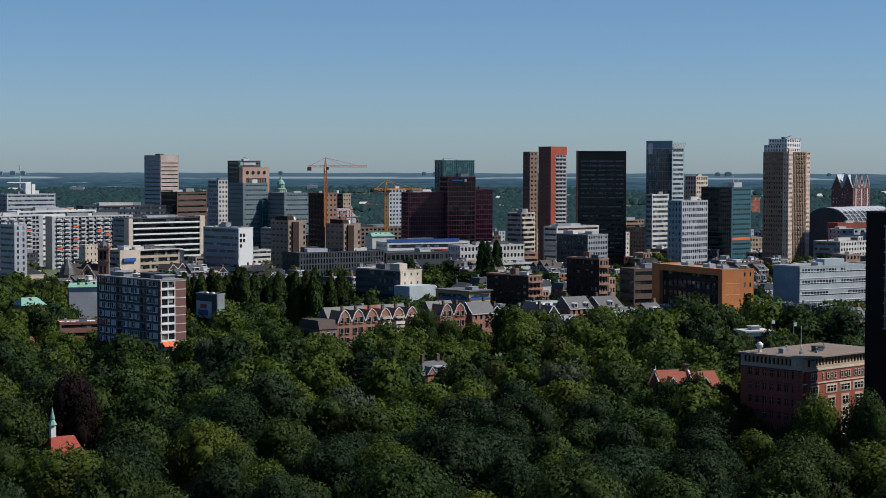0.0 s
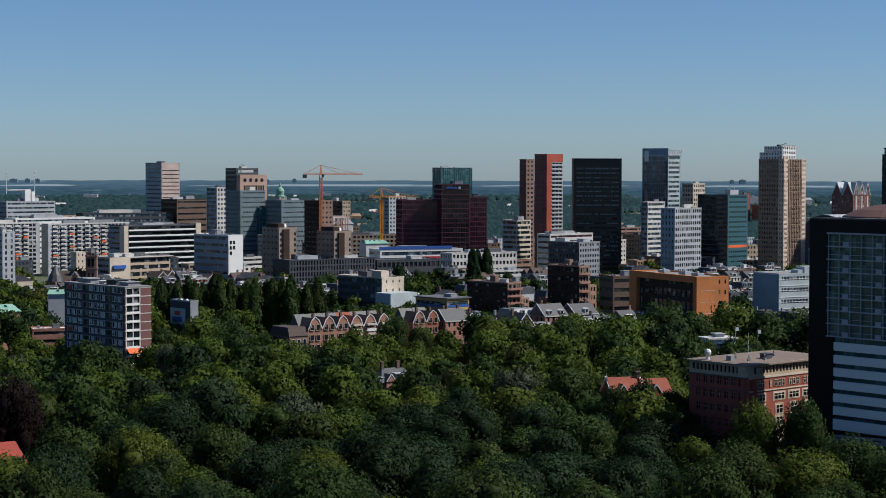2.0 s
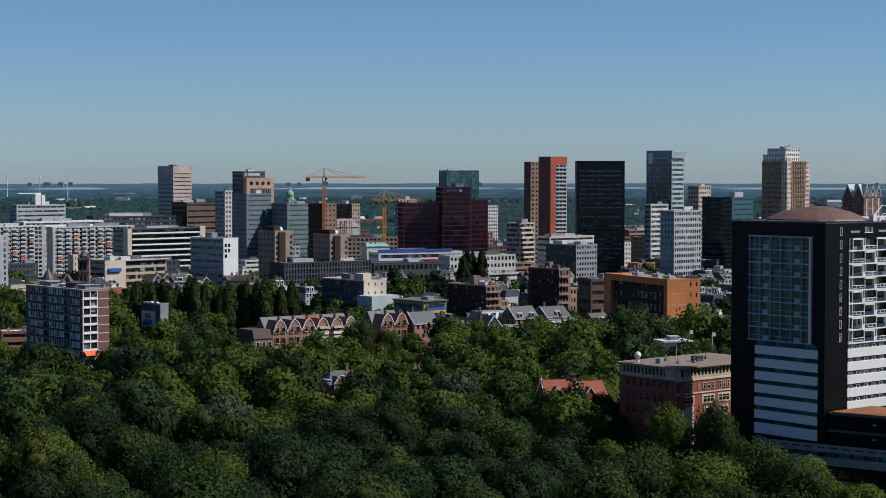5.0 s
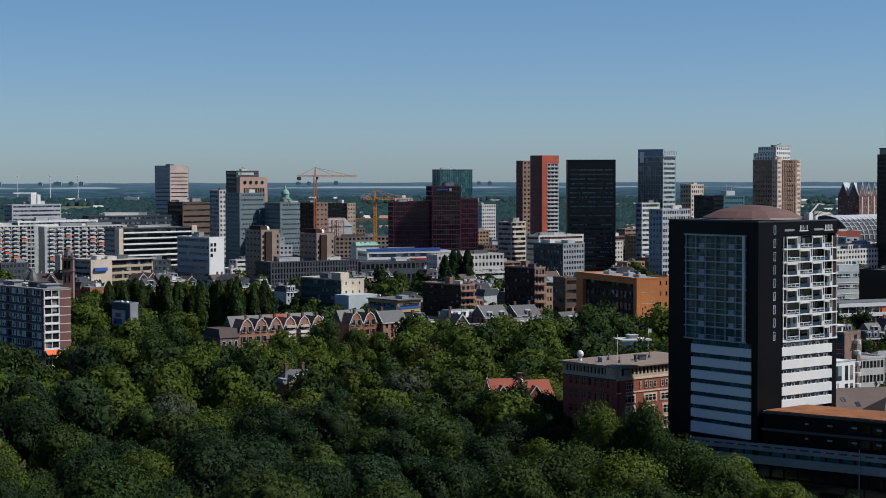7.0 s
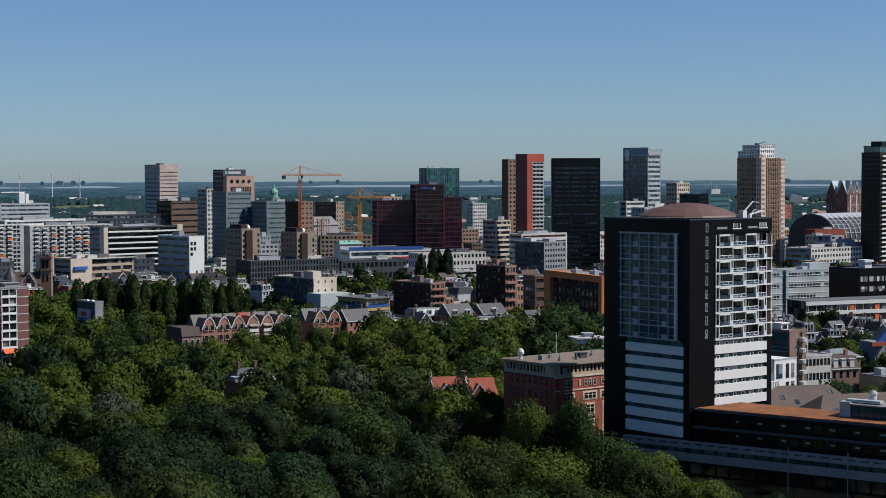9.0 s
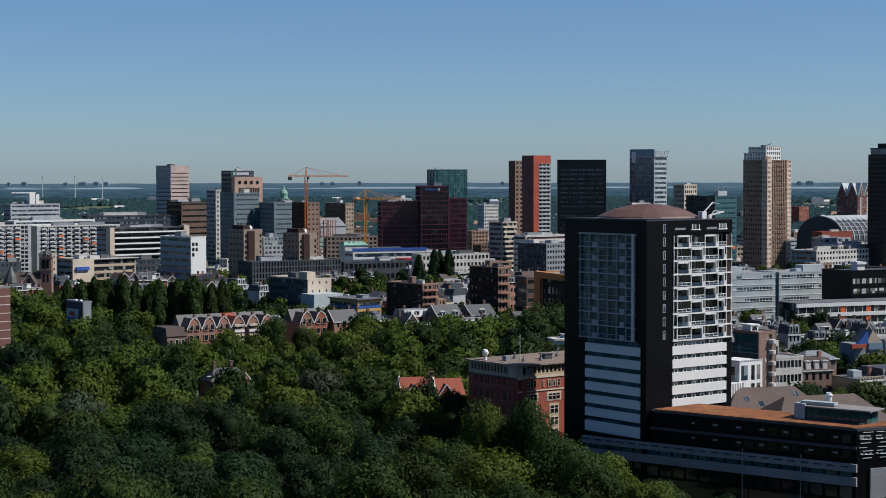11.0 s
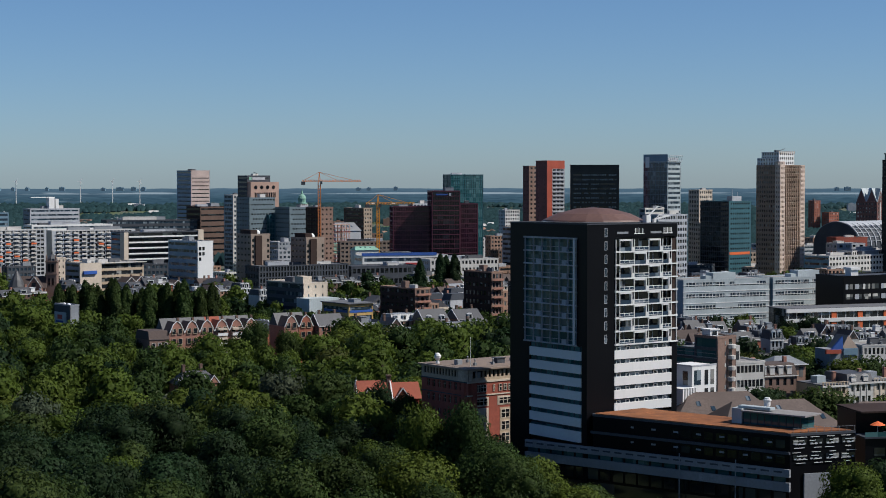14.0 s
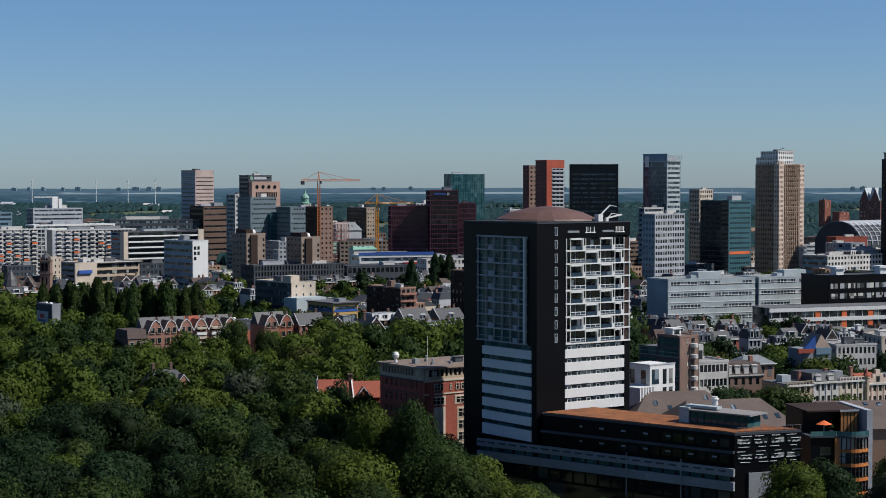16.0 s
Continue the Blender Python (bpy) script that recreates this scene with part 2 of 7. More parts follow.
def facade(sh, side, b, a, z0, z1, nz, nx, wf=0.6, hf=0.5, shift=0.0, edge=0.5, d=0.3, low=0.7, u0=0.0, u1=None, nudge=0.0):
    """Wall of bands and piers round nz rows of nx windows, d thick, on one side of a block b by a.
    wf, hf: the windows' share of a bay and of a storey; shift: offset of every second row, in bays."""
    full = b if side in "RB" else a
    u1 = full if u1 is None else u1

    def put(p, q, za, zb):
        if q - p < 1e-3 or zb - za < 1e-3:
            return
        n0, n1 = -nudge, d
        if side == "R":
            sh.box(p, q, n0, n1, za, zb)
        elif side == "L":
            sh.box(n0, n1, p, q, za, zb)
        elif side == "B":
            sh.box(p, q, a - n1, a - n0, za, zb)
        else:
            sh.box(b - n1, b - n0, p, q, za, zb)

    if not nz or not nx:
        put(u0, u1, z0, z1)
        return
    fh, bay = (z1 - z0) / nz, (u1 - u0 - 2 * edge) / nx
    last = z0
    for k in range(nz):
        za = z0 + fh * (k + low * (1 - hf))
        zb = za + fh * hf
        put(u0, u1, last, za)
        last = zb
        e, off = u0, edge + (shift * bay if k % 2 else 0)
        for j in range(nx):
            p = u0 + off + bay * (j + (1 - wf) / 2)
            q = min(p + bay * wf, u1 - 0.1)
            put(e, min(p, u1), za, zb)
            e = q
        put(e, u1, za, zb)
    put(u0, u1, last, z1)


def block(name, label, category, x, y, yaw, a, b, h, wall="grey", pane="window", R=None, L=None, d=0.3, roof="roof_gravel",
          plant=2, base=0.0, parapet=0.6, group=""):
    """A flat-roofed building. R, L: what facade() takes for the sides along local x and y, repeated on the far sides."""
    ob = thing(name, x, y, base, yaw, label, category, group)
    take(x, y, yaw, a, b)
    for side, spec in (("R", R), ("L", L), ("B", R), ("E", L)):
        spec, sh = dict(spec or {"nz": 0, "nx": 0}), Shape()
        mat = spec.pop("mat", wall)
        z0, z1 = spec.pop("z0", 0.0), spec.pop("z1", h)
        u0, u1 = spec.get("u0", 0.0), spec.get("u1", b if side in "RB" else a)
        for p, q, low, high in ((0, b if side in "RB" else a, 0, z0), (0, b if side in "RB" else a, z1, h), (0, u0, z0, z1), (u1, b if side in "RB" else a, z0, z1)):
            if q > p and high > low:
                facade(sh, side, b, a, low, high, 0, 0, d=d, nudge=0.004 if side in "LE" else 0.0, u0=p, u1=q)
        facade(sh, side, b, a, z0, z1, spec.pop("nz"), spec.pop("nx"), d=d, nudge=0.004 if side in "LE" else 0.0, **spec)
        part("wall", sh, mat, ob)
    i = d * 0.75
    part("glazing", Shape().box(i, b - i, i, a - i, 0.02, h - 0.1), pane, ob)
    top = Shape().box(0.05, b - 0.05, 0.05, a - 0.05, h + 0.004, h + 0.12)
    part("roof", top, roof, ob)
    rim = Shape()
    for q in ((-0.06, b + 0.06, -0.06, 0.3), (-0.06, b + 0.06, a - 0.3, a + 0.06), (-0.06, 0.3, 0.3, a - 0.3), (b - 0.3, b + 0.06, 0.3, a - 0.3)):
        rim.box(*q, h - 0.02, h + parapet)
    part("parapet", rim, wall, ob)
    rnd = random.Random(int(abs(x) * 7 + y))
    for _ in range(plant):
        w, v, t = rnd.uniform(0.15, 0.35) * b, rnd.uniform(0.15, 0.35) * a, rnd.uniform(1.5, 3.2)
        p, q = rnd.uniform(0.1, 0.6) * b, rnd.uniform(0.1, 0.6) * a
        sh = Shape().box(p, p + w, q, q + v, h + 0.1, h + t)
        sh.box(p - 0.1, p + w + 0.1, q - 0.1, q + v + 0.1, h + t, h + t + 0.15)
        part("plant_room", sh, rnd.choice(("pale_grey", "grey", "roof_grey", "offwhite")), ob)
    for _ in range(2 * plant):
        p, q, t = rnd.uniform(0.05, 0.9) * b, rnd.uniform(0.05, 0.9) * a, rnd.uniform(0.4, 1.0)
        part("roof_vent", Shape().box(p, p + t, q, q + t * 1.4, h + 0.1, h + 0.3 + t), "zinc", ob)
    return ob


# ---------------------------------------------------------------- the ground and the distance
def ground_height(r):
    k = min(max((r - 2300) / 2500, 0), 1)
    return 8 * k * k * (3 - 2 * k)


def ground_sheet():
    rings = [0, 60, 150, 300, 500, 700, 950, 1250, 1600, 2000, 2300, 2600, 2900, 3300, 3700, 4100, 4500, 4900]
    k, v, f = 96, [(0, 0, 0)], []
    for r in rings[1:]:
        v += [(r * math.cos(2 * math.pi * a / k), r * math.sin(2 * math.pi * a / k), ground_height(r)) for a in range(k)]
    for a in range(k):
        f.append((0, 1 + a, 1 + (a + 1) % k))
    for s in range(len(rings) - 2):
        i = 1 + s * k
        f += [(i + a, i + k + a, i + k + (a + 1) % k, i + (a + 1) % k) for a in range(k)]
    me = bpy.data.meshes.new("ground")
    me.from_pydata(v, [], f)
    m, n, l, p = nodes_of("ground")
    pos = stretched(n, l)
    grass = mix_colour(n, l, noise_of(n, l, pos, 0.3, 4), (0.035, 0.06, 0.018), (0.08, 0.10, 0.035))
    paved = mix_colour(n, l, noise_of(n, l, pos, 0.15, 4), (0.045, 0.047, 0.05), (0.10, 0.09, 0.085))
    l.new(mix_colour(n, l, noise_of(n, l, pos, 0.012, 3, 0.49, 0.60), grass, paved), p.inputs["Base Color"])
    p.inputs["Roughness"].default_value = 0.95
    me.materials.append(m)
    return tagged(new("ground", me), "flat ground of streets, lawns and fields", "ground", kind="structure")


ground_sheet()


def backdrop():
    """A glowing ring far behind everything, with haze painted into its land colours."""
    k, r, v, f = 1440, 4650, [], []
    for z in (-2, 53):
        v += [(r * math.cos(2 * math.pi * a / k), r * math.sin(2 * math.pi * a / k), z if z < 0 else z + 1.6 * noise.noise((a * 0.43, 1.5, 0)) + 0.8 * noise.noise((a * 0.06, 0.5, 0))) for a in range(k)]
    f = [((a + 1) % k, a, k + a, k + (a + 1) % k) for a in range(k)]
    me = bpy.data.meshes.new("backdrop")
    me.from_pydata(v, [], f)
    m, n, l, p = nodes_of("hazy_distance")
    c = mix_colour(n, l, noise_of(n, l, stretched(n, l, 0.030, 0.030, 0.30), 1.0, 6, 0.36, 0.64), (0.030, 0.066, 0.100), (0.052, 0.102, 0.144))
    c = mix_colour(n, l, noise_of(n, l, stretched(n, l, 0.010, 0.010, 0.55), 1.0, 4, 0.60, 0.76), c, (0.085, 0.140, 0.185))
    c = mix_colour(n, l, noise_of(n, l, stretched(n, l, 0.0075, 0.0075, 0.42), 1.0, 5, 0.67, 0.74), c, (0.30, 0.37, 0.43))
    g, z = n.new("ShaderNodeNewGeometry"), n.new("ShaderNodeSeparateXYZ")
    l.new(g.outputs["Position"], z.inputs[0])
    low, high, band, sheds = n.new("ShaderNodeMapRange"), n.new("ShaderNodeMapRange"), n.new("ShaderNodeMath"), n.new("ShaderNodeMath")
    low.inputs[1].default_value, low.inputs[2].default_value = 37.5, 39.0
    high.inputs[1].default_value, high.inputs[2].default_value = 43.5, 42.5
    l.new(z.outputs[2], low.inputs[0])
    l.new(z.outputs[2], high.inputs[0])
    band.operation = sheds.operation = "MULTIPLY"
    l.new(low.outputs[0], band.inputs[0])
    l.new(high.outputs[0], band.inputs[1])
    l.new(noise_of(n, l, stretched(n, l, 0.0042, 0.0042, 0.12), 1.0, 5, 0.50, 0.58), sheds.inputs[0])
    l.new(band.outputs[0], sheds.inputs[1])
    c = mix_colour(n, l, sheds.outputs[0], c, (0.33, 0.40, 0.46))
    # towards the top the land blends to pale blue, haze put into the colour
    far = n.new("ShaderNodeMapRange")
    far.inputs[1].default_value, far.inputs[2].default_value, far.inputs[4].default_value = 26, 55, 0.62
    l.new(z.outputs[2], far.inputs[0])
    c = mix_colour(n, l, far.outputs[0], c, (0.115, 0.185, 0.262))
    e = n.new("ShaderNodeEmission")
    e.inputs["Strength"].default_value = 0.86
    l.new(c, e.inputs["Color"])
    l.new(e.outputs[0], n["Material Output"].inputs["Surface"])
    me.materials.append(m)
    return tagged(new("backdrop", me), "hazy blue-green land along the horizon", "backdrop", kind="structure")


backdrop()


# ---------------------------------------------------------------- trees
SWELL = {}


def swollen(me, normals):
    """Shades a crown by the round of its lobes rather than by each flat leaf."""
    k = np.array(normals)
    k /= np.linalg.norm(k, axis=1)[:, None]
    me.polygons.foreach_set("use_smooth", [True] * len(me.polygons))
    me.normals_split_custom_set_from_vertices(k.tolist())
    SWELL[me.name] = k
    return me


def crown_mesh(name, seed, R, z0, z1, count, leaf, lobes=9):
    """A crown of leaf clumps set over several lobes, with a rough solid core inside."""
    g = np.random.default_rng(seed)
    v, f = [], []
    H = (z1 - z0) / 2
    centres = []
    for i in range(lobes):
        t = i / max(1, lobes - 1)
        an, h = g.uniform(0, 2 * math.pi), z0 + (0.3 + 0.5 * t) * (z1 - z0) + g.uniform(-0.08, 0.08) * H
        q = R * (0.74 - 0.42 * t) * g.uniform(0.5, 1.12)
        centres.append((q * math.cos(an), q * math.sin(an), h, min(R * g.uniform(0.28, 0.5), (z1 - h) * 1.0 + 0.4)))
    centres.append((0, 0, z0 + (z1 - z0) * 0.45, min(R * 0.68, H * 0.85)))
    centres.append((R * 0.15, -R * 0.1, z0 + (z1 - z0) * 0.68, min(R * 0.5, H * 0.6)))
    areas = np.array([c[3] ** 2 for c in centres])
    pick = g.choice(len(centres), count, p=areas / areas.sum())
    d = g.normal(size=(count, 3))
    d[:, 2] = np.abs(d[:, 2]) * 0.9 - 0.25
    d /= np.linalg.norm(d, axis=1)[:, None]
    c = np.array(centres)[pick]
    p = c[:, :3] + d * (c[:, 3] * g.uniform(0.78, 1.16, count))[:, None]
    nrm = d + g.normal(scale=0.36, size=(count, 3))
    nrm /= np.linalg.norm(nrm, axis=1)[:, None]
    s = np.cross(nrm, g.normal(size=(count, 3)))
    s /= np.linalg.norm(s, axis=1)[:, None]
    t = np.cross(nrm, s)
    size = leaf * g.uniform(0.6, 1.3, count)[:, None]
    fold = nrm * size * 0.2
    v = np.stack([p - s * size * 0.55 - fold, p + s * size * 0.5 - t * size * 0.3, p + t * size * 0.62], 1).reshape(-1, 3).tolist()
    f = [(3 * i, 3 * i + 1, 3 * i + 2) for i in range(count)]
    swell = d * 0.9 + nrm * 0.4
    normals = np.repeat(swell, 3, axis=0).tolist()
    for x, y, z, r in centres:
        bm = bmesh.new()
        bmesh.ops.create_icosphere(bm, subdivisions=1, radius=r * 0.6)
        i = len(v)
        for w in bm.verts:
            j = 1 + 0.13 * g.normal()
            v.append((x + w.co.x * j, y + w.co.y * j, z + w.co.z * j))
            normals.append(tuple(w.co))
        f += [tuple(i + w.index for w in q.verts) for q in bm.faces]
        bm.free()
    me = bpy.data.meshes.new(name)
    me.from_pydata(v, [], f)
    me.materials.append(M["leaf_mid"])
    return swollen(me, normals)


def spindle_mesh(name, seed, R, z0, z1, count, leaf, cone):
    """A narrow poplar or a conifer: upswept sprays over a wavy spindle."""
    g = np.random.default_rng(seed)
    wave = g.uniform(0, 6.28, 6)

    def radius(t, an):
        r = (np.sin(np.pi * np.clip(0.10 + 0.9 * t, 0, 1)) ** 0.55) if not cone else (1.02 - t) ** 0.8 * (1 + 0.16 * np.sin(t * 46))
        return R * r * (1 + 0.13 * np.sin(3 * an + 7 * t + wave[0]) + 0.10 * np.sin(5 * an - 16 * t + wave[1]) + 0.08 * np.sin(26 * t + 2 * an + wave[2]))

    t, an = g.uniform(0, 1, count) ** (1.35 if cone else 1.0), g.uniform(0, 6.2832, count)
    r = radius(t, an) * g.uniform(0.86, 1.1, count)
    p = np.stack([r * np.cos(an), r * np.sin(an), z0 + t * (z1 - z0)], 1)
    out = np.stack([np.cos(an), np.sin(an), np.full(count, 0.35)], 1) + g.normal(scale=0.4, size=(count, 3))
    out /= np.linalg.norm(out, axis=1)[:, None]
    up = np.stack([np.cos(an) * 0.3, np.sin(an) * 0.3, np.full(count, -0.4 if cone else 1.0)], 1) + g.normal(scale=0.3, size=(count, 3))
    s = np.cross(out, up)
    s /= np.linalg.norm(s, axis=1)[:, None]
    k = np.cross(s, out)
    size = leaf * g.uniform(0.6, 1.3, count)[:, None]
    v = np.stack([p - s * size * 0.4 - k * size * 0.4, p + s * size * 0.4 - k * size * 0.3, p + k * size * 0.8], 1).reshape(-1, 3).tolist()
    f = [(3 * i, 3 * i + 2, 3 * i + 1) for i in range(count)]
    normals = np.repeat(out, 3, axis=0).tolist()
    i, n, m = len(v), 12, 16
    for a in range(m + 1):
        tt = a / m
        for b in range(n):
            q = 2 * math.pi * b / n
            rr = float(radius(np.array(tt), np.array(q))) * 0.86 * (0.02 if a == m else 1)
            v.append((rr * math.cos(q), rr * math.sin(q), z0 + tt * (z1 - z0) * 0.98))
            normals.append((math.cos(q), math.sin(q), 0.3))
    for a in range(m):
        f += [(i + a * n + b, i + a * n + (b + 1) % n, i + a * n + n + (b + 1) % n, i + a * n + n + b) for b in range(n)]
    me = bpy.data.meshes.new(name)
    me.from_pydata(v, [], f)
    me.materials.append(M["leaf_dark"])
    return swollen(me, normals)


def trunk_mesh(name, seed, h, r, R):
    g = random.Random(seed)
    sh = Shape().lathe([(r * 1.35, -0.3), (r, 0.8), (r * 0.8, h * 0.5), (r * 0.35, h)], 8)
    for i in range(5):
        an = i * 1.3 + g.uniform(0, 0.6)
        z = h * g.uniform(0.45, 0.7)
        sh.bar((0, 0, z), (R * 0.55 * math.cos(an), R * 0.55 * math.sin(an), z + h * g.uniform(0.25, 0.4)), r * 0.3)
    return sh.mesh(name, "bark")


TREES = {}
for i in range(8):
    R = (7.4, 8.2, 6.4, 9.0, 7.6, 6.0, 8.6, 7.0)[i]
    H = (17, 19, 15.5, 18.5, 16.5, 14.5, 20, 17.5)[i]
    TREES["near", i] = (crown_mesh("crown", 11 + i, R, 2.8, H, 8000, 0.56, 19 + i % 4), trunk_mesh("trunk", i, H * 0.75, 0.38, R), R)
    TREES["mid", i] = (crown_mesh("crown", 211 + i, R, 2.8, H, 3200, 0.85, 15 + i % 4), TREES["near", i][1], R)
    TREES["far", i] = (crown_mesh("crown", 31 + i, R, 2.8, H, 1200, 1.05, 11), TREES["near", i][1], R)
    TREES["dim", i] = (crown_mesh("crown", 131 + i, R, 2.8, H, 260, 2.1, 5), TREES["near", i][1], R)
for i in range(3):
    TREES["poplar", i] = (spindle_mesh("crown", 61 + i, 2.7, 1.2, 23 + i, 2600, 0.85, False), trunk_mesh("trunk", 70 + i, 17, 0.3, 2), 3)
    TREES["conifer", i] = (spindle_mesh("crown", 81 + i, 4.0, 0.8, 17 + i, 2600, 0.9, True), trunk_mesh("trunk", 90 + i, 14, 0.3, 2), 4)
TREE_NAMES = {"leaf_mid": "broad-leaved tree with a full mid-green crown", "leaf_dark": "broad-leaved tree with a dense dark green crown",
              "leaf_light": "broad-leaved tree with a bright yellow-green crown", "leaf_silver": "pale silver-leaved tree among green ones",
              "leaf_olive": "broad-leaved tree with a yellowish olive crown",
              "leaf_copper": "copper beech with a dark purple crown"}


def tree(kind, i, x, y, leaf="leaf_mid", size=1.0, turn=0.0, group="trees of the park", label="", tall=1.0):
    crown, trunk, R = TREES[kind, i]
    ob = thing("tree", x, y, 0, turn, label or TREE_NAMES[leaf], "tree", group)
    ob.scale = (size, size, size * tall)
    part("trunk", trunk, "bark", ob)
    c = part("crown", crown, leaf, ob)
    c.material_slots[0].link = "OBJECT"
    c.material_slots[0].material = M[leaf]
    return ob


def inside(x, y, poly):
    hit = False
    for (ax, ay), (bx, by) in zip(poly, poly[1:] + poly[:1]):
        if (ay > y) != (by > y) and x < ax + (y - ay) * (bx - ax) / (by - ay):
            hit = not hit
    return hit


GREEN = [(138, 560), (180, 540), (240, 590), (246, 622), (150, 632)]
WOOD = [(-260, 640), (-72, 655), (-66, 740), (-40, 800), (-52, 900), (-255, 960)]
PARK = [(-230, 250), (150, 250), (185, 335), (122, 345), (72, 395), (40, 432), (30, 464), (70, 500), (118, 560), (140, 640), (108, 676), (20, 688), (-55, 655), (-70, 690), (-250, 720)]


# ---------------------------------------------------------------- the black tower and its podium
def black_tower():
    W = 28.0
    ob = thing("residential_tower", 88.05, 398.6, 0, 35.6, "tall black tower with white balconies and a low brown domed roof", "tower")
    take(88.05, 398.6, 35.6, W, W, 2)
    core = Shape().box(2.2, W - 2.2, 2.2, W - 2.2, 0, 64.2)
    part("core", core, "dark_grey", ob)
    storey, top, mid, low = 3.05, 61.6, 37.2, 21.7
    # black outer walls, left open where the glass and the balconies are
    for q in (
        (0, 8.4, 0, 0.5, 0, 64.9),
        (8.4, W, 0, 0.5, top + 0.3, 64.9),
        (26.2, W, 0, 0.5, 0, mid),
        (8.4, 26.2, 0, 0.5, 0, low - 0.6),
        (0.003, 0.5, 0.5, 1.8, 0, 64.9),
        (0.003, 0.5, 1.8, 3.6, mid, 64.9),
        (0.003, 0.5, 3.6, 22.7, top + 0.3, 64.9),
        (0.003, 0.5, 22.7, W, 0, 64.9),
        (0.003, 0.5, 20.6, 22.7, 0, mid),
        (0.003, 0.5, 1.8, 20.6, 0, 13.0),
        (W - 0.5, W, 0.5, W - 0.5, 0, 64.9),
        (0, W, W - 0.5, W, 0, 64.9),
        (0.5, W - 0.5, 0.5, W - 0.5, 64.2, 64.6),
    ):
        part("wall_panel", Shape().box(*q), "black", ob)
    rim = Shape().box(-0.1, W + 0.1, -0.1, 0.25, 64.9, 65.2).box(-0.1, W + 0.1, W - 0.25, W + 0.1, 64.9, 65.2)
    rim.box(-0.1, 0.25, 0.25, W - 0.25, 64.9, 65.2).box(W - 0.25, W + 0.1, 0.25, W - 0.25, 64.9, 65.2)
    part("parapet", rim, "dark_grey", ob)
    # narrow windows in the black corner
    for k in range(9):
        z = mid + 0.5 + k * storey
        sh = Shape().box(5.2, 5.3, -0.06, 0.05, z, z + 2.0).box(5.9, 6.0, -0.06, 0.05, z, z + 2.0).box(5.3, 5.9, -0.06, 0.05, z, z + 0.1).box(5.3, 5.9, -0.06, 0.05, z + 1.9, z + 2.0)
        w = part("slit_window", sh, "pale_grey", ob)
        part("pane", Shape().box(5.3, 5.9, -0.02, 0.02, z + 0.1, z + 1.9), "window_blue", w)
    # top storey: small windows and grilles
    for k, u in enumerate((9.0, 14.2, 19.4, 23.2)):
        if k % 2:
            w = Shape().box(u, u + 3.2, -0.08, 0.06, 62.6, 62.8).box(u + 0.3, u + 0.5, -0.08, 0.06, 62.8, 64.0).box(u + 2.6, u + 2.8, -0.08, 0.06, 62.8, 64.0).box(u + 1.45, u + 1.6, -0.08, 0.06, 62.8, 64.0)
            o = part("window_frame", w, "white", ob)
            part("pane", Shape().box(u + 0.5, u + 2.6, -0.04, 0.04, 62.8, 64.0), "window", o)
        else:
            part("grille", Shape().box(u, u + 3.4, -0.08, 0.06, 62.7, 63.2), "grey", ob)
    # eight storeys of white balconies on the sunny side: open bays and railed bays by turns
    bays = (8.5, 9.7, 14.2, 18.7, 23.1, 25.9, 27.6)
    for k in range(8):
        z = mid + k * storey
        part("window_wall", Shape().box(8.4, W - 0.4, 1.5, 1.6, z + 0.14, z + storey), "window_black", ob)
        part("balcony", Shape().box(8.3, 27.9, -0.35, 1.7, z - 0.16, z + 0.14), "white", ob, "white balcony slab")
        for u in bays:
            part("mullion", Shape().box(u - 0.07, u + 0.07, -0.28, -0.08, z + 0.14, z + storey - 0.16), "white", ob)
        part("end_panel", Shape().box(26.0, 27.5, -0.05, 0.1, z + 0.14, z + storey - 0.16), "dark_brown", ob, "dark brown end panel")
        for j in range(1, 5):
            u0, u1 = bays[j], min(bays[j + 1], 27.6)
            if (j + k) % 2:
                rail = Shape().box(u0 + 0.07, u1 - 0.07, -0.24, -0.14, z + 1.02, z + 1.16).box(u0 + 0.07, u1 - 0.07, -0.24, -0.14, z + 0.42, z + 0.5)
                for i in range(1, 3):
                    q = u0 + (u1 - u0) * i / 3
                    rail.box(q - 0.05, q + 0.05, -0.23, -0.15, z + 0.5, z + 1.02)
                part("railing", rail, "white", ob)
                part("balustrade", Shape().box(u0 + 0.1, u1 - 0.1, -0.2, -0.18, z + 0.2, z + 0.98), "window_tower", ob)
                part("door_frame", Shape().box(u0 + 1.3, u0 + 1.42, 1.34, 1.5, z + 0.14, z + storey - 0.2).box(u0 + 2.7, u0 + 2.8, 1.34, 1.5, z + 0.14, z + storey - 0.2), "pale_grey", ob)
            else:
                high = z + storey - 0.16
                part("fascia", Shape().prism([(u0 + 0.1, -0.33), (u1 - 1.1, -0.33), (u1 - 1.5, 0.3), (u0 + 0.1, 0.3)], high - 0.38, high), "white", ob, "white hanging fascia")
                part("screen", Shape().box(u1 - 0.95, u1 - 0.68, -0.3, 0.4, z + 0.14, high), "white", ob, "white balcony screen")
                part("screen", Shape().box(u1 - 0.55, u1 - 0.1, -0.26, -0.1, z + 0.14, z + 1.15), "white", ob)
                part("balustrade", Shape().box(u0 + 0.1, u1 - 1.0, -0.2, -0.18, z + 0.14, z + 1.05), "window_tower", ob)
        if k % 3 == 1:
            part("curtain", Shape().box(11.0 + 2 * (k % 4), 11.9 + 2 * (k % 4), 1.38, 1.46, z + 0.2, z + 2.4), "offwhite", ob)
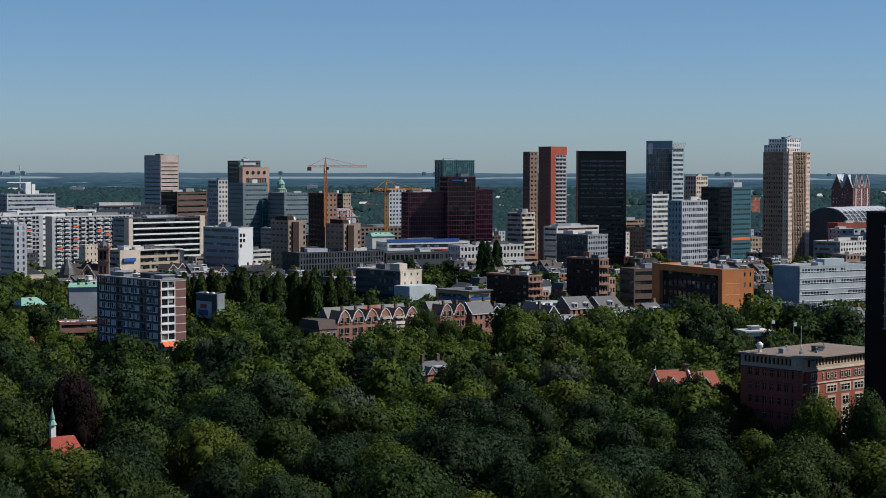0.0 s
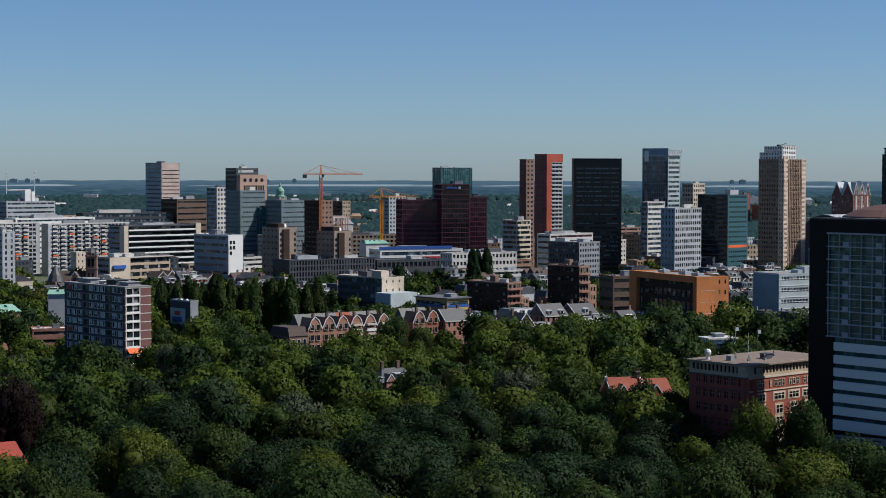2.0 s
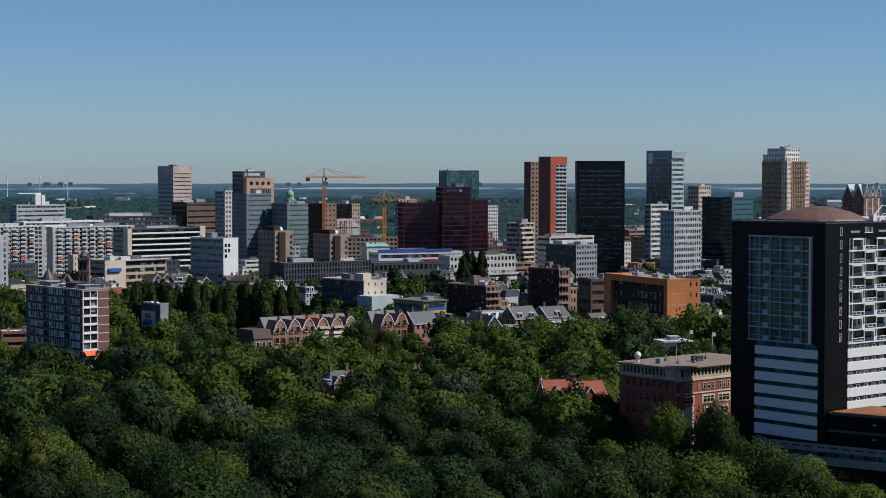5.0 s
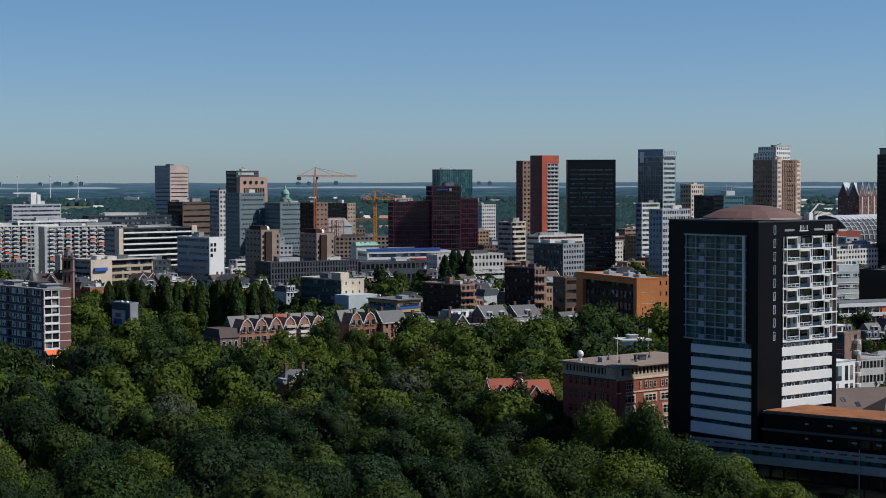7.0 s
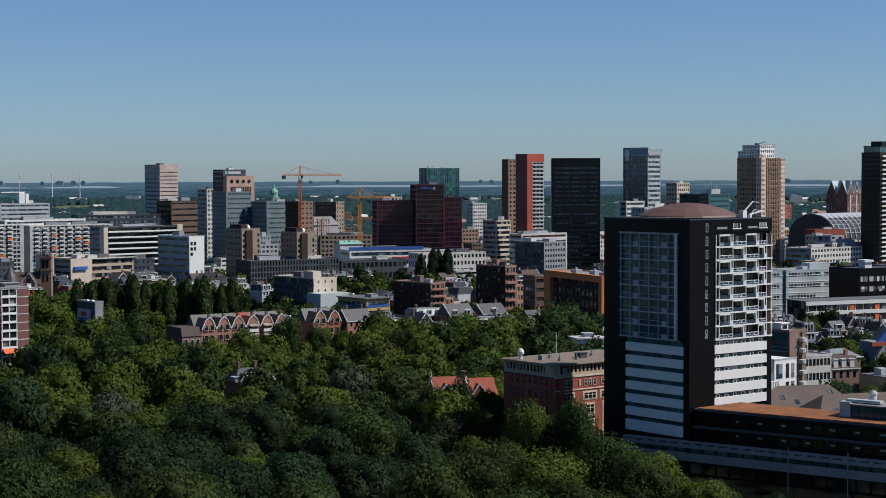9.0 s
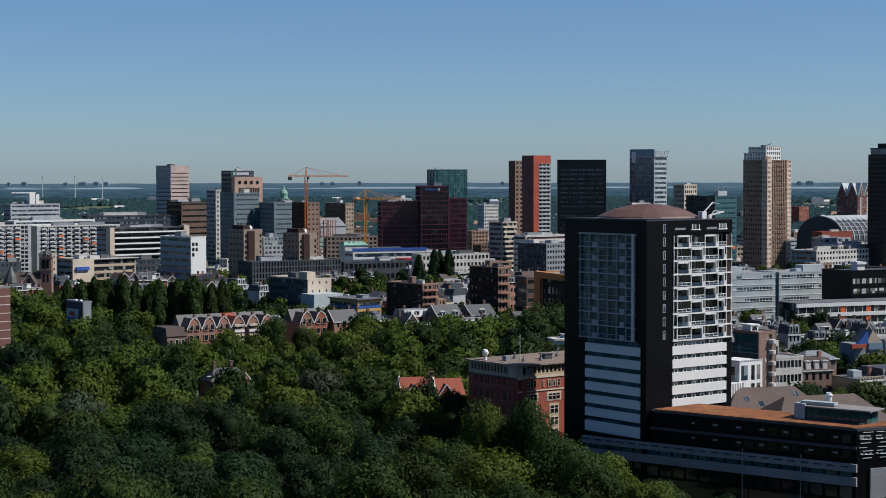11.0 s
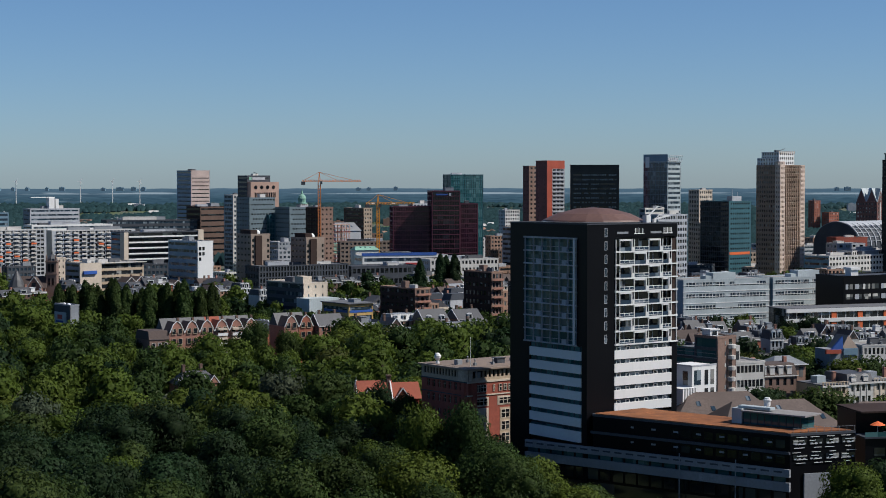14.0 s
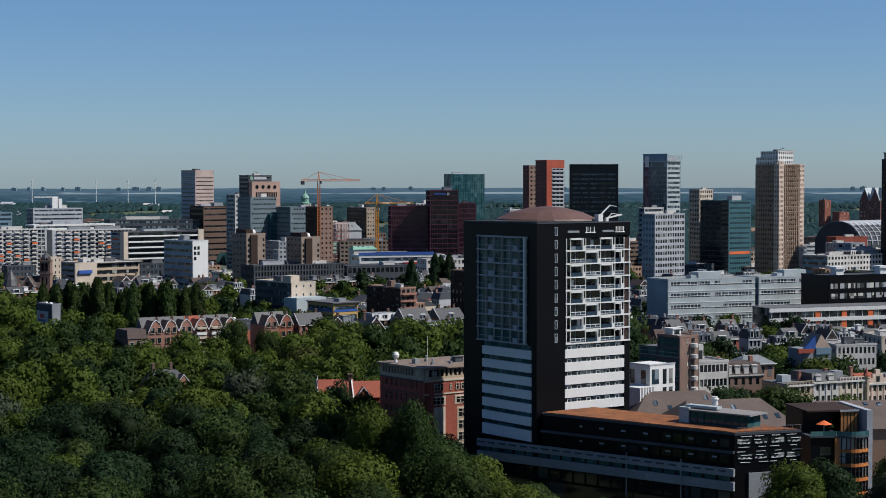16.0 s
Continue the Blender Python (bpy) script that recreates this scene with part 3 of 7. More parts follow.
    # white office bands under them
    for k in range(5):
        z = low + k * storey
        part("band", Shape().box(8.2, 26.1, -0.2, 0.5, z, z + 2.0), "white", ob)
        part("window_strip", Shape().box(8.4, 26.1, 0.42, 0.62, z + 2.0, z + storey), "window_blue", ob)
        for j in range(6):
            u = 9.2 + j * 2.9
            w = Shape().box(u, u + 0.1, 0.2, 0.4, z + 2.0, z + 2.7).box(u + 1.1, u + 1.2, 0.2, 0.4, z + 2.0, z + 2.7).box(u + 0.1, u + 1.1, 0.2, 0.4, z + 2.6, z + 2.7)
            part("window_frame", w, "white", ob)
    # glazed loggias of the shaded side
    for k in range(8):
        z = mid + k * storey
        part("loggia_glass", Shape().box(0.55, 0.62, 3.6, 22.7, z + 0.1, z + storey), "window_teal", ob)
        fr = Shape().box(-0.12, 0.6, 3.4, 22.9, z - 0.14, z + 0.14)
        for j in range(7):
            u = 3.7 + j * 3.12
            fr.box(-0.05, 0.3, u, u + 0.12, z + 0.14, z + storey - 0.14)
        fr.box(0.0, 0.08, 3.7, 22.5, z + 1.1, z + 1.2)
        for j in (1, 4):
            u = 3.7 + j * 3.12
            fr.box(0.05, 0.2, u + 0.5, u + 2.2, z + 0.14, z + 1.1)
        part("loggia_frame", fr, "pale_grey", ob)
    part("roof_edge", Shape().box(-0.12, 0.6, 3.4, 22.9, top - 0.1, top + 0.3), "pale_grey", ob)
    part("drain_pole", Shape().box(-0.75, -0.34, 3.7, 4.15, mid + 0.2, top + 0.2), "white", ob, "white drain pole")
    for k in range(8):
        z = low + (k - 2) * storey - (0.5 if k == 0 else 0)
        if k < 7:
            part("band", Shape().box(-0.15, 0.5, 1.9, 20.5, z, z + 2.0 + (0.5 if k == 0 else 0)), "white", ob)
            part("window_strip", Shape().box(0.35, 0.6, 1.9, 20.5, z + 2.0, z + storey + 0.02), "window_teal", ob)
            for j in range(9):
                u = 2.6 + j * 2.0
                part("mullion", Shape().box(0.25, 0.4, u, u + 0.25, z + 2.05, z + storey), "dark_grey", ob)
    # shallow domed roof
    dome = Shape().lathe([(12.2, 65.3), (11.9, 65.7), (8.6, 67.2), (4.2, 68.3), (0.4, 68.6)], 18, 14, 14)
    part("dome_roof", dome, "copper_brown", ob, "shallow faceted brown copper dome")
    part("dome_drum", Shape().lathe([(11.3, 64.5), (11.3, 65.32)], 18, 14, 14), "grey", ob)
    part("dome_gutter", Shape().lathe([(12.3, 65.18), (12.5, 65.3), (12.2, 65.36)], 18, 14, 14), "zinc", ob)
    gantry = Shape().box(19.6, 21.0, 1.6, 3.0, 64.6, 66.8).bar((20.4, 2.2, 66.4), (23.4, 2.0, 68.9), 0.13).bar((23.4, 2, 68.9), (25.2, 1.6, 68.6), 0.08)
    gantry.box(22.2, 22.9, 1.8, 2.4, 64.6, 66.0).bar((22.5, 2, 65.9), (26.8, 1.6, 66.7), 0.16).bar((23.0, 2, 66.1), (24.0, 2, 67.0), 0.07).bar((24.0, 2, 67.0), (26.6, 1.7, 66.6), 0.07)
    part("cleaning_gantry", gantry, "white", ob, "white window-cleaning gantry with two arms")
    return ob


black_tower()


def podium():
    ob = thing("podium_building", 0, 0, 0, 0, "low black office wing with a rusty sedum roof", "building")
    plan = [(127.7, 366), (142.5, 371.0), (101.6, 407.8), (89.6, 399.2), (89.4, 398.2)]
    take(75, 410, -41, 13, 70, 2)
    part("body", Shape().prism(plan, 0, 21.7), "black", ob)
    mx, my = sum(p[0] for p in plan) / len(plan), sum(p[1] for p in plan) / len(plan)
    part("sedum_roof", Shape().prism([(mx + (x - mx) * 0.975, my + (y - my) * 0.975) for x, y in plan], 21.7, 22.2), "sedum", ob, "rust-coloured sedum roof")
    part("roof_edge", Shape().prism([(mx + (x - mx) * 1.004, my + (y - my) * 1.004) for x, y in plan], 21.5, 22.0), "dark_grey", ob)
    # the long shaded front: direction from the near corner back past the tower
    A, B = Vector((127.7, 366)), Vector((75.2, 410.5))
    length, turn = (B - A).length, math.degrees(math.atan2(B.y - A.y, B.x - A.x))

    def front(name, mat, u0, u1, n0, n1, z0, z1, parent=ob):
        sh = Shape().box(u0, u1, n0, n1, z0, z1)
        o = part(name, sh, mat, parent)
        if parent == ob:
            o.matrix_local = pose(A.x, A.y, 0, 0, 0, turn)
        return o

    front("base_wall", "black", 0, length, -6, 0.3, 0, 14.4)
    for k, z in enumerate((15.6, 18.9)):
        for j in range(17):
            u = 1.2 + j * 2.9
            w = front("window", "window_black", u, u + 2.2, 0.0, 0.12, z, z + 1.7)
            if j % 2:
                part("blind", Shape().box(u + 0.1, u + 1.3, 0.12, 0.16, z + 0.8, z + 1.2), "grey", w)
    front("cornice", "dark_grey", 0, 50.5, 0, 0.5, 17.6, 18.2)
    for z0, z1 in ((12.9, 14.6), (9.9, 11.8)):
        front("band", "grey", -0.3, length, 0.3, 0.9, z0, z1)
    for j in range(22):
        front("slot", "dark_grey", 1.4 + j * 3.1, 3.4 + j * 3.1, 0.88, 0.94, 13.75, 14.1)
    for j in range(20):
        front("window", "window_teal", 0.8 + j * 3.4, 3.6 + j * 3.4, 0.28, 0.42, 11.85, 12.85)
    for u in (12.0, 26.0):
        front("pole", "grey", u, u + 0.16, 1.6, 1.8, 0, 15.6)
    for j in range(20):
        front("window", "window_black", 0.8 + j * 3.4, 3.6 + j * 3.4, 0.28, 0.42, 7.2, 9.6)
    front("plinth_glass", "window_black", 0.5, length, 0.2, 0.32, 2.5, 6.6)
    # the sunlit end with loose bars of window
    P, Q = Vector((127.7, 366)), Vector((142.5, 371.0))
    yaw = math.degrees(math.atan2(Q.y - P.y, Q.x - P.x))
    rnd = random.Random(5)
    for k, z in enumerate((16.0, 19.2)):
        for j in range(4):
            u = 0.6 + j * 3.9
            w = part("window", Shape().box(u, u + 3.2, -0.12, 0.05, z + 0.5, z + 1.5), "window", ob)
            w.matrix_local = pose(P.x, P.y, 0, 0, 0, yaw)
            for i in range(4):
                p = u + rnd.uniform(-0.2, 1.2)
                part("sun_bar", Shape().box(p, p + rnd.uniform(1.4, 2.6), -0.22, -0.1, z - 0.3 + i * 0.75, z - 0.2 + i * 0.75), "white", w)
            for i in range(3):
                part("pane_blind", Shape().box(u + 0.2 + i * 1.1, u + 0.75 + i * 1.1, -0.2, -0.1, z + 0.5, z + 0.78), "pale_grey", w)
    e = part("end_wall", Shape().box(3.2, 9.5, -0.4, 0.0, 0, 13.5), "grey", ob)
    e.matrix_local = pose(P.x, P.y, 0, 0, 0, yaw)
    # glass penthouse on the roof
    pent = thing("rooftop_pavilion", 118.2, 382.2, 22.2, -41, "low glass rooftop pavilion with a pale blue wall and flat roof", "pavilion")
    part("wall", Shape().box(0, 2.5, 0, 6, 0, 3.3), "pale_blue", pent)
    part("glass", Shape().box(2.5, 17, 0.4, 5.6, 0, 2.7), "window_teal", pent)
    part("roof", Shape().box(2.6, 18.3, -0.7, 6.4, 2.7, 3.0), "roof_gravel", pent)
    part("roof_light", Shape().box(1.0, 9.0, 1, 3, 3.3, 3.8), "pale_blue", pent)
    part("flue", Shape().lathe([(0.7, 3.4), (0.7, 4.6), (0.9, 4.65), (0.9, 4.9), (0.6, 4.95), (0.6, 5.3)], 12, 5, 6.5), "white", pent)
    for j in range(9):
        part("mullion", Shape().box(2.6 + j * 1.75, 2.72 + j * 1.75, 0.28, 0.4, 0, 2.7), "dark_grey", pent)
    fence = thing("roof_railing", 127.7, 366, 22.0, yaw, "thin steel railing along the roof terrace", "railing")
    sh = Shape().box(1, 16, 0.6, 0.66, 1.0, 1.06)
    for j in range(9):
        sh.box(1 + j * 1.85, 1.06 + j * 1.85, 0.6, 0.66, 0, 1.0)
    part("rail", sh, "zinc", fence)


podium()


# ---------------------------------------------------------------- the skyline, far rank
def bands(nz, hf=0.45, nx=1, wf=0.97, **k):
    return dict(nz=nz, nx=nx, wf=wf, hf=hf, **k)


def holes(nz, nx, wf=0.55, hf=0.5, **k):
    return dict(nz=nz, nx=nx, wf=wf, hf=hf, **k)


block("office_tower", "slender office tower, beige banded side and dark glass side", "tower", -163.6, 1640, 38, 25.7, 19.9, 83.3, "blush_stone", "window_black",
      bands(22, 0.24, z1=78), bands(22, 0.3, mat="pale_grey"), plant=1)
# lighter brown on the sunny side: its light is put into the wall colour
block("office_block", "dark brown stepped office block with flues", "building", -145.3, 1560, 38, 23.6, 31.8, 51.3, "dark_brown", "window_black",
      bands(10, 0.3, mat="brown_brick"), bands(11, 0.4), plant=2)
block("apartment_tower", "slim tower with a white sunlit side and blue glass side", "tower", -108, 1480, 38, 14, 10.4, 62.4, "offwhite", "window_blue",
      holes(16, 3, 0.6, 0.5), bands(18, 0.6, mat="steel_blue"), plant=1)
block("office_block", "grey-green slab with staggered slot windows", "building", -87, 1405, 38, 19.4, 24.3, 60.7, "green_grey", "window_black",
      holes(16, 8, 0.6, 0.3, shift=0.5, edge=1.2), holes(18, 8, 0.5, 0.3), plant=1)
block("office_block", "lower grey-green slab with staggered slot windows", "building", -55, 1400, 38, 20.6, 24.5, 53, "green_grey", "window_black",
      holes(14, 8, 0.6, 0.3, shift=0.5, edge=1.2), holes(15, 7, 0.5, 0.3), plant=1)
block("office_block", "glass link between two grey-green slabs", "building", -72, 1412, 38, 12, 22, 47, "teal", "window_teal",
      holes(13, 9, 0.85, 0.8), holes(13, 6, 0.85, 0.8), plant=0)


def bank_tower():
    ob = block("office_tower", "dark stone tower with a pink stone front and round windows", "tower", -90.7, 1425, 38, 14, 22, 78.1, "dark_grey", "window_black",
               bands(4, 0.2, z0=60), bands(22, 0.4), plant=1)
    sh = Shape().box(0.3, 27, -5, -0.02, 0, 73.5)
    front = part("stone_front", sh, "pink_stone", ob, "pink stone front with four round windows")
    for j in range(4):
        disc = Shape().lathe([(1.5, 0), (1.5, 0.25)], 16)
        w = part("round_window", disc, "window_black", front)
        w.matrix_local = pose(5 + j * 5.6, -5.0, 69.2, 90, 0, 0)
    sl = Shape()
    for j in range(12):
        sl.box(4 + j * 1.7, 5.1 + j * 1.7, -5.12, -4.95, 61.2, 65)
    part("window_row", sl, "window_black", front)
    part("logo_panel", Shape().box(5, 17, -0.2, -0.02, 75.2, 77.2), "pale_grey", ob)
    part("logo_mark", Shape().box(1.8, 4.2, -0.2, -0.02, 75.0, 77.4), "copper_green", ob)
    part("roof_crane", Shape().bar((14, 6, 78), (14, 6, 80), 0.2).bar((14, 6, 80), (9, 5, 81.5), 0.15), "dark_grey", ob)


bank_tower()


def clock_tower():
    ob = thing("town_hall_tower", -56, 1560, 0, 38, "stone belfry with a green copper lantern and dome", "tower")
    part("shaft", Shape().box(-4, 4, -4, 4, 0, 46), "pale_brick", ob)
    part("belfry", Shape().box(-3.3, 3.3, -3.3, 3.3, 46, 54), "tan", ob)
    col = Shape()
    for p in (-3.2, -1.1, 1.1, 3.2):
        for q in (-3.6, 3.6):
            col.box(p - 0.4, p + 0.4, q - 0.4, q + 0.4, 46, 54)
            col.box(q - 0.4, q + 0.4, p - 0.4, p + 0.4, 46, 54)
    part("columns", col, "offwhite", ob)
    part("lantern", Shape().lathe([(4.6, 54), (4.6, 54.8), (3.4, 55.2), (3.4, 58.5), (3.9, 58.8), (2.9, 61), (1.2, 62.6), (0.9, 64.2), (0.15, 66.5)], 12), "copper_green", ob)


clock_tower()


def building_site():
    # left side darker brown than the front, shade put into its wall colour
    ob = block("unfinished_building", "concrete building under construction beside a tower crane", "building", -26.2, 1320, 38, 18.9, 12, 54.4, "umber_brick", "window_black",
               holes(15, 3, 0.4, 0.35), holes(15, 5, 0.5, 0.35, mat="dark_brown"), plant=1)
    for k in range(13):
        depth = 14 - (k % 4) * 0.6
        part("open_floor", Shape().box(12.2, 30 - 0.8 * (k // 4), 0.3, depth, 3 + k * 3.2, 3.35 + k * 3.2), "pink_stone", ob, "bare concrete floor slab")
        rail = Shape().box(12.3, 29.5 - 0.8 * (k // 4), 0.32, 0.4, 4.3 + k * 3.2, 4.42 + k * 3.2)
        for p in (13.4, 17.5, 21.6, 25.6):
            rail.box(p, p + 0.1, 0.32, 0.4, 3.35 + k * 3.2, 4.3 + k * 3.2)
        part("edge_railing", rail, "red_paint", ob)
    for p in (12.4, 16.5, 20.6, 24.6, 27.0):
        for q in (0.8, 7, 12):
            part("column", Shape().box(p, p + 0.5, q, q + 0.5, 0, 41.5), "pink_stone", ob)
    part("site_netting", Shape().box(12.3, 24.5, 0.9, 0.95, 20, 28), "copper_green", ob)


building_site()


def tower_crane(name, label, x, y, base, top, jib0, jib1, zj, heading, mat):
    """Lattice mast, slewing head and a jib that reaches from jib0 to jib1 along its heading."""
    ob = thing(name, x, y, base, heading, label, "crane")
    mast, w, n = Shape(), 0.9, int((zj - base) / 2.2)
    for sx in (-w, w):
        for sy in (-w, w):
            mast.bar((sx, sy, 0), (sx, sy, zj - base), 0.26)
    for k in range(n):
        z = k * 2.2
        for a, b in (((-w, -w), (w, -w)), ((w, -w), (w, w)), ((w, w), (-w, w)), ((-w, w), (-w, -w))):
            mast.bar((*a, z), (*b, z + 2.2), 0.13)
    part("mast", mast, mat, ob)
    h = zj - base
    part("cab", Shape().box(0.6, 2.2, -1.9, -0.4, h - 1.6, h + 0.6), "dark_grey", ob)
    head = Shape()
    for sx in (-0.7, 0.7):
        for sy in (-0.7, 0.7):
            head.bar((sx, sy, h), (0, 0, top - base), 0.24)
    part("head", head, mat, ob)
    jib = Shape()
    for sy, sz in ((-0.6, 0), (0.6, 0), (0, 1.1)):
        jib.bar((jib0, sy, h + 0.4 + sz), (jib1, sy, h + 0.4 + sz), 0.14)
    k = jib0
    while k < jib1 - 1:
        jib.bar((k, -0.6, h + 0.4), (k + 1, 0, h + 1.5), 0.11).bar((k + 1, 0, h + 1.5), (k + 2, 0.6, h + 0.4), 0.11).bar((k, 0.6, h + 0.4), (k + 2, -0.6, h + 0.4), 0.05)
        k += 2
    part("jib", jib, mat, ob)
    t = top - base
    for q in (jib0 * 0.85, jib1 * 0.42, jib1 * 0.8):
        part("tie", Shape().bar((0, 0, t), (q, 0, h + 1.5), 0.12), mat, ob)
    part("counterweight", Shape().box(jib0 - 0.3, jib0 + 2.6, -1, 1, h - 2.2, h + 0.4), "dark_grey", ob)
    return ob


block("office_block", "brown office block with a tan sunlit end", "building", -2, 1560, 38, 30, 9.5, 50, "tan", "window", holes(14, 3, 0.5, 0.4), bands(14, 0.35, mat="brown_brick"), plant=1)
block("shop_range", "long low range with a brown flat roof", "building", -12, 1330, 10, 12, 58, 28.5, "taupe", "window", holes(9, 18, 0.6, 0.5), holes(9, 4, 0.5, 0.4), plant=3, roof="roof_tile")
tower_crane("tower_crane", "tall orange tower crane with a long lattice jib", -26.1, 1310, 30, 80.8, -13, 30.5, 73.5, 6, "crane_orange")
tower_crane("tower_crane", "yellow tower crane in front of the city centre", 17.5, 1297, 10, 64.5, -9, 27, 57, 10, "crane_yellow")

block("apartment_block", "pale blue-grey apartment block far among trees", "building", 41, 1600, 38, 6.1, 20.7, 53.3, "pale_grey", "window_blue",
      holes(15, 5, 0.6, 0.5), bands(15, 0.5), plant=1)


def maroon_offices():
    """Dark red glass offices: a broad front, a taller part that steps out of it, and a wing."""
    block("office_block", "broad dark red glass office block with fine mullions", "building", 29.3, 1246, 7, 24, 27.2, 56, "maroon", "window_maroon",
          holes(17, 22, 0.88, 0.78), holes(17, 16, 0.88, 0.78), plant=1, roof="dark_grey")
    tall = block("office_block", "tall dark red glass part stepping out of a broad front", "building", 56.6, 1242, 7, 26, 20, 67, "maroon", "window_black",
                 holes(20, 16, 0.92, 0.86), holes(20, 16, 0.9, 0.8), plant=2, roof="dark_grey")
    part("sign_strip", Shape().box(3, 11, -0.25, -0.02, 64.4, 65.4), "blue_paint", tall)
    part("sign_mark", Shape().box(12, 13.6, -0.25, -0.02, 64.0, 65.8), "pale_grey", tall)
    block("office_block", "dark red glass wing beside a taller part", "building", 76.6, 1246, 7, 22, 12.5, 58, "maroon", "window_maroon",
          holes(17, 9, 0.9, 0.8), holes(17, 14, 0.88, 0.78), plant=1, roof="dark_grey")


maroon_offices()
block("office_tower", "teal mirror-glass tower with pale mullions", "tower", 72.3, 1425, 30, 12, 31, 78.9, "teal", "window_teal",
      holes(22, 14, 0.95, 0.92), holes(22, 5, 0.95, 0.92), plant=1, roof="pale_grey")
block("apartment_tower", "narrow dark slab beside the red tower", "tower", 131, 1352, 38, 7, 9.0, 85.3, "umber_brick", "window_black",
      holes(25, 2, 0.5, 0.45), holes(25, 3, 0.3, 0.4, mat="plum_brick"), plant=0)


def red_tower():
    """Slab with a red side, a red edge and columns of white balconies on its sunny front."""
    # the red side takes darker plum, its shade put into the wall colour
    ob = block("apartment_tower", "tall slab tower with red cladding and white balconies", "tower", 142.9, 1325, 38, 12.7, 17.6, 89, "orange_red", "window_black",
               dict(nz=27, nx=3, wf=0.82, hf=0.58, u0=5.2, u1=17.2, edge=0.2, z0=3, z1=83.5, mat="pale_grey"), holes(27, 2, 0.12, 0.3, mat="plum_brick"), plant=0)
    part("red_cladding", Shape().box(-0.05, 5.2, -0.1, 0.3, 0, 89.1).box(5.2, 17.65, -0.1, 0.3, 83.5, 89.1), "orange_red", ob, "orange-red cladding")
    tray = Shape().box(0, 11.6, -0.5, 0, 0, 0.18).box(0, 11.6, -0.5, -0.42, 0.18, 1.25).mesh("balcony", "pale_grey")
    for k in range(27):
        o = part("balcony", tray, "pale_grey", ob)
        o.matrix_local = pose(5.4, -0.004, 3.2 + k * 2.98)


red_tower()
block("apartment_block", "cream apartment block with long balconies", "building", 118.4, 1311, 38, 14.6, 15.3, 39.9, "cream", "window",
      bands(11, 0.55), bands(11, 0.5, mat="pale_grey"), plant=2)


def black_slab():
    ob = block("office_tower", "broad black glass office tower with faint window rows", "tower", 157.8, 1292, -3, 13, 35.2, 85.5, "slate_black", "window_black",
               holes(24, 5, 0.9, 0.42, edge=1.5, z1=80), dict(nz=0, nx=0), plant=0, roof="dark_grey")
    rnd = random.Random(3)
    blind = Shape().box(0, 0.85, 0, 0.1, 0, 0.9).mesh("blind", "green_grey")
    for k in range(24):
        if rnd.random() < 0.72:
            for j in range(5):
                if rnd.random() < 0.85:
                    for i in range(5):
                        if rnd.random() < 0.8:
                            o = part("blind", blind, "green_grey", ob)
                            o.matrix_local = pose(2.2 + j * 6.36 + i * 1.15, 0.1, 3.33 * k + 1.6)


black_slab()
block("office_block", "long white terraced block with glazed roof lights", "building", 126.6, 1200, 38, 12, 43.5, 33.5, "offwhite", "window_maroon",
      bands(9, 0.4), bands(9, 0.4), plant=3)
block("apartment_block", "dark grey flat-fronted apartment block", "building", 133.2, 1120, 38, 26.7, 19.6, 31.2, "grey", "window",
      holes(9, 8, 0.6, 0.5), holes(9, 9, 0.55, 0.5, mat="dark_grey"), plant=2)


def silver_tower():
    """Glass tower: a smooth blue side, a banded front and an open flared crown."""
    ob = block("office_tower", "silver-blue glass tower with a raised open corner", "tower", 229.5, 1300, 38, 24.8, 14, 88, "pale_blue", "window_blue",
               bands(25, 0.5), holes(26, 14, 0.94, 0.9, mat="steel_blue"), plant=0)
    part("side_screen", Shape().box(0, 0.4, 0, 24.8, 88.7, 93.9).box(0.4, 14, 24.4, 24.8, 88.7, 93.9), "steel_blue", ob)
    crown = Shape().box(0.3, 14.3, -1.2, -0.9, 88.8, 89.3).box(0.3, 14.3, -1.5, -1.1, 92.6, 93.1)
    for j in range(8):
        crown.bar((0.6 + j * 1.93, -0.3, 88.4), (0.6 + j * 1.93, -1.3, 93.0), 0.14)
    part("crown_frame", crown, "pale_blue", ob, "pale open crown leaning outwards")
    part("crown_room", Shape().box(2, 13.4, 2, 22, 88.7, 91.5), "pale_grey", ob)
    part("sky_opening", Shape().box(-0.12, 0, 18.6, 22.6, 84, 92), "white", ob, "pale opening high on the glass side")


silver_tower()
block("office_block", "white and dark banded office block", "building", 211.5, 1286, 38, 6, 19.6, 54, "offwhite", "window_blue",
      bands(15, 0.5), bands(15, 0.5, mat="steel_blue"), plant=1)
block("office_block", "white gridded office block with a grey lift shaft", "building", 205, 1166, 38, 12, 28, 51.8, "pale_grey", "window",
      holes(13, 12, 0.72, 0.56), holes(13, 4, 0.4, 0.5, mat="steel_blue"), plant=1)
block("apartment_tower", "cream tower with a dense grid of windows", "tower", 261.1, 1354, 38, 11, 14.8, 67, "cream", "window",
      holes(19, 6, 0.6, 0.55), holes(19, 4, 0.6, 0.55), plant=1)
block("apartment_block", "lower cream block with a dense grid of windows", "building", 262, 1352, 38, 8, 30, 42, "cream", "window",
      holes(12, 11, 0.6, 0.55), holes(12, 3, 0.6, 0.55), plant=1)


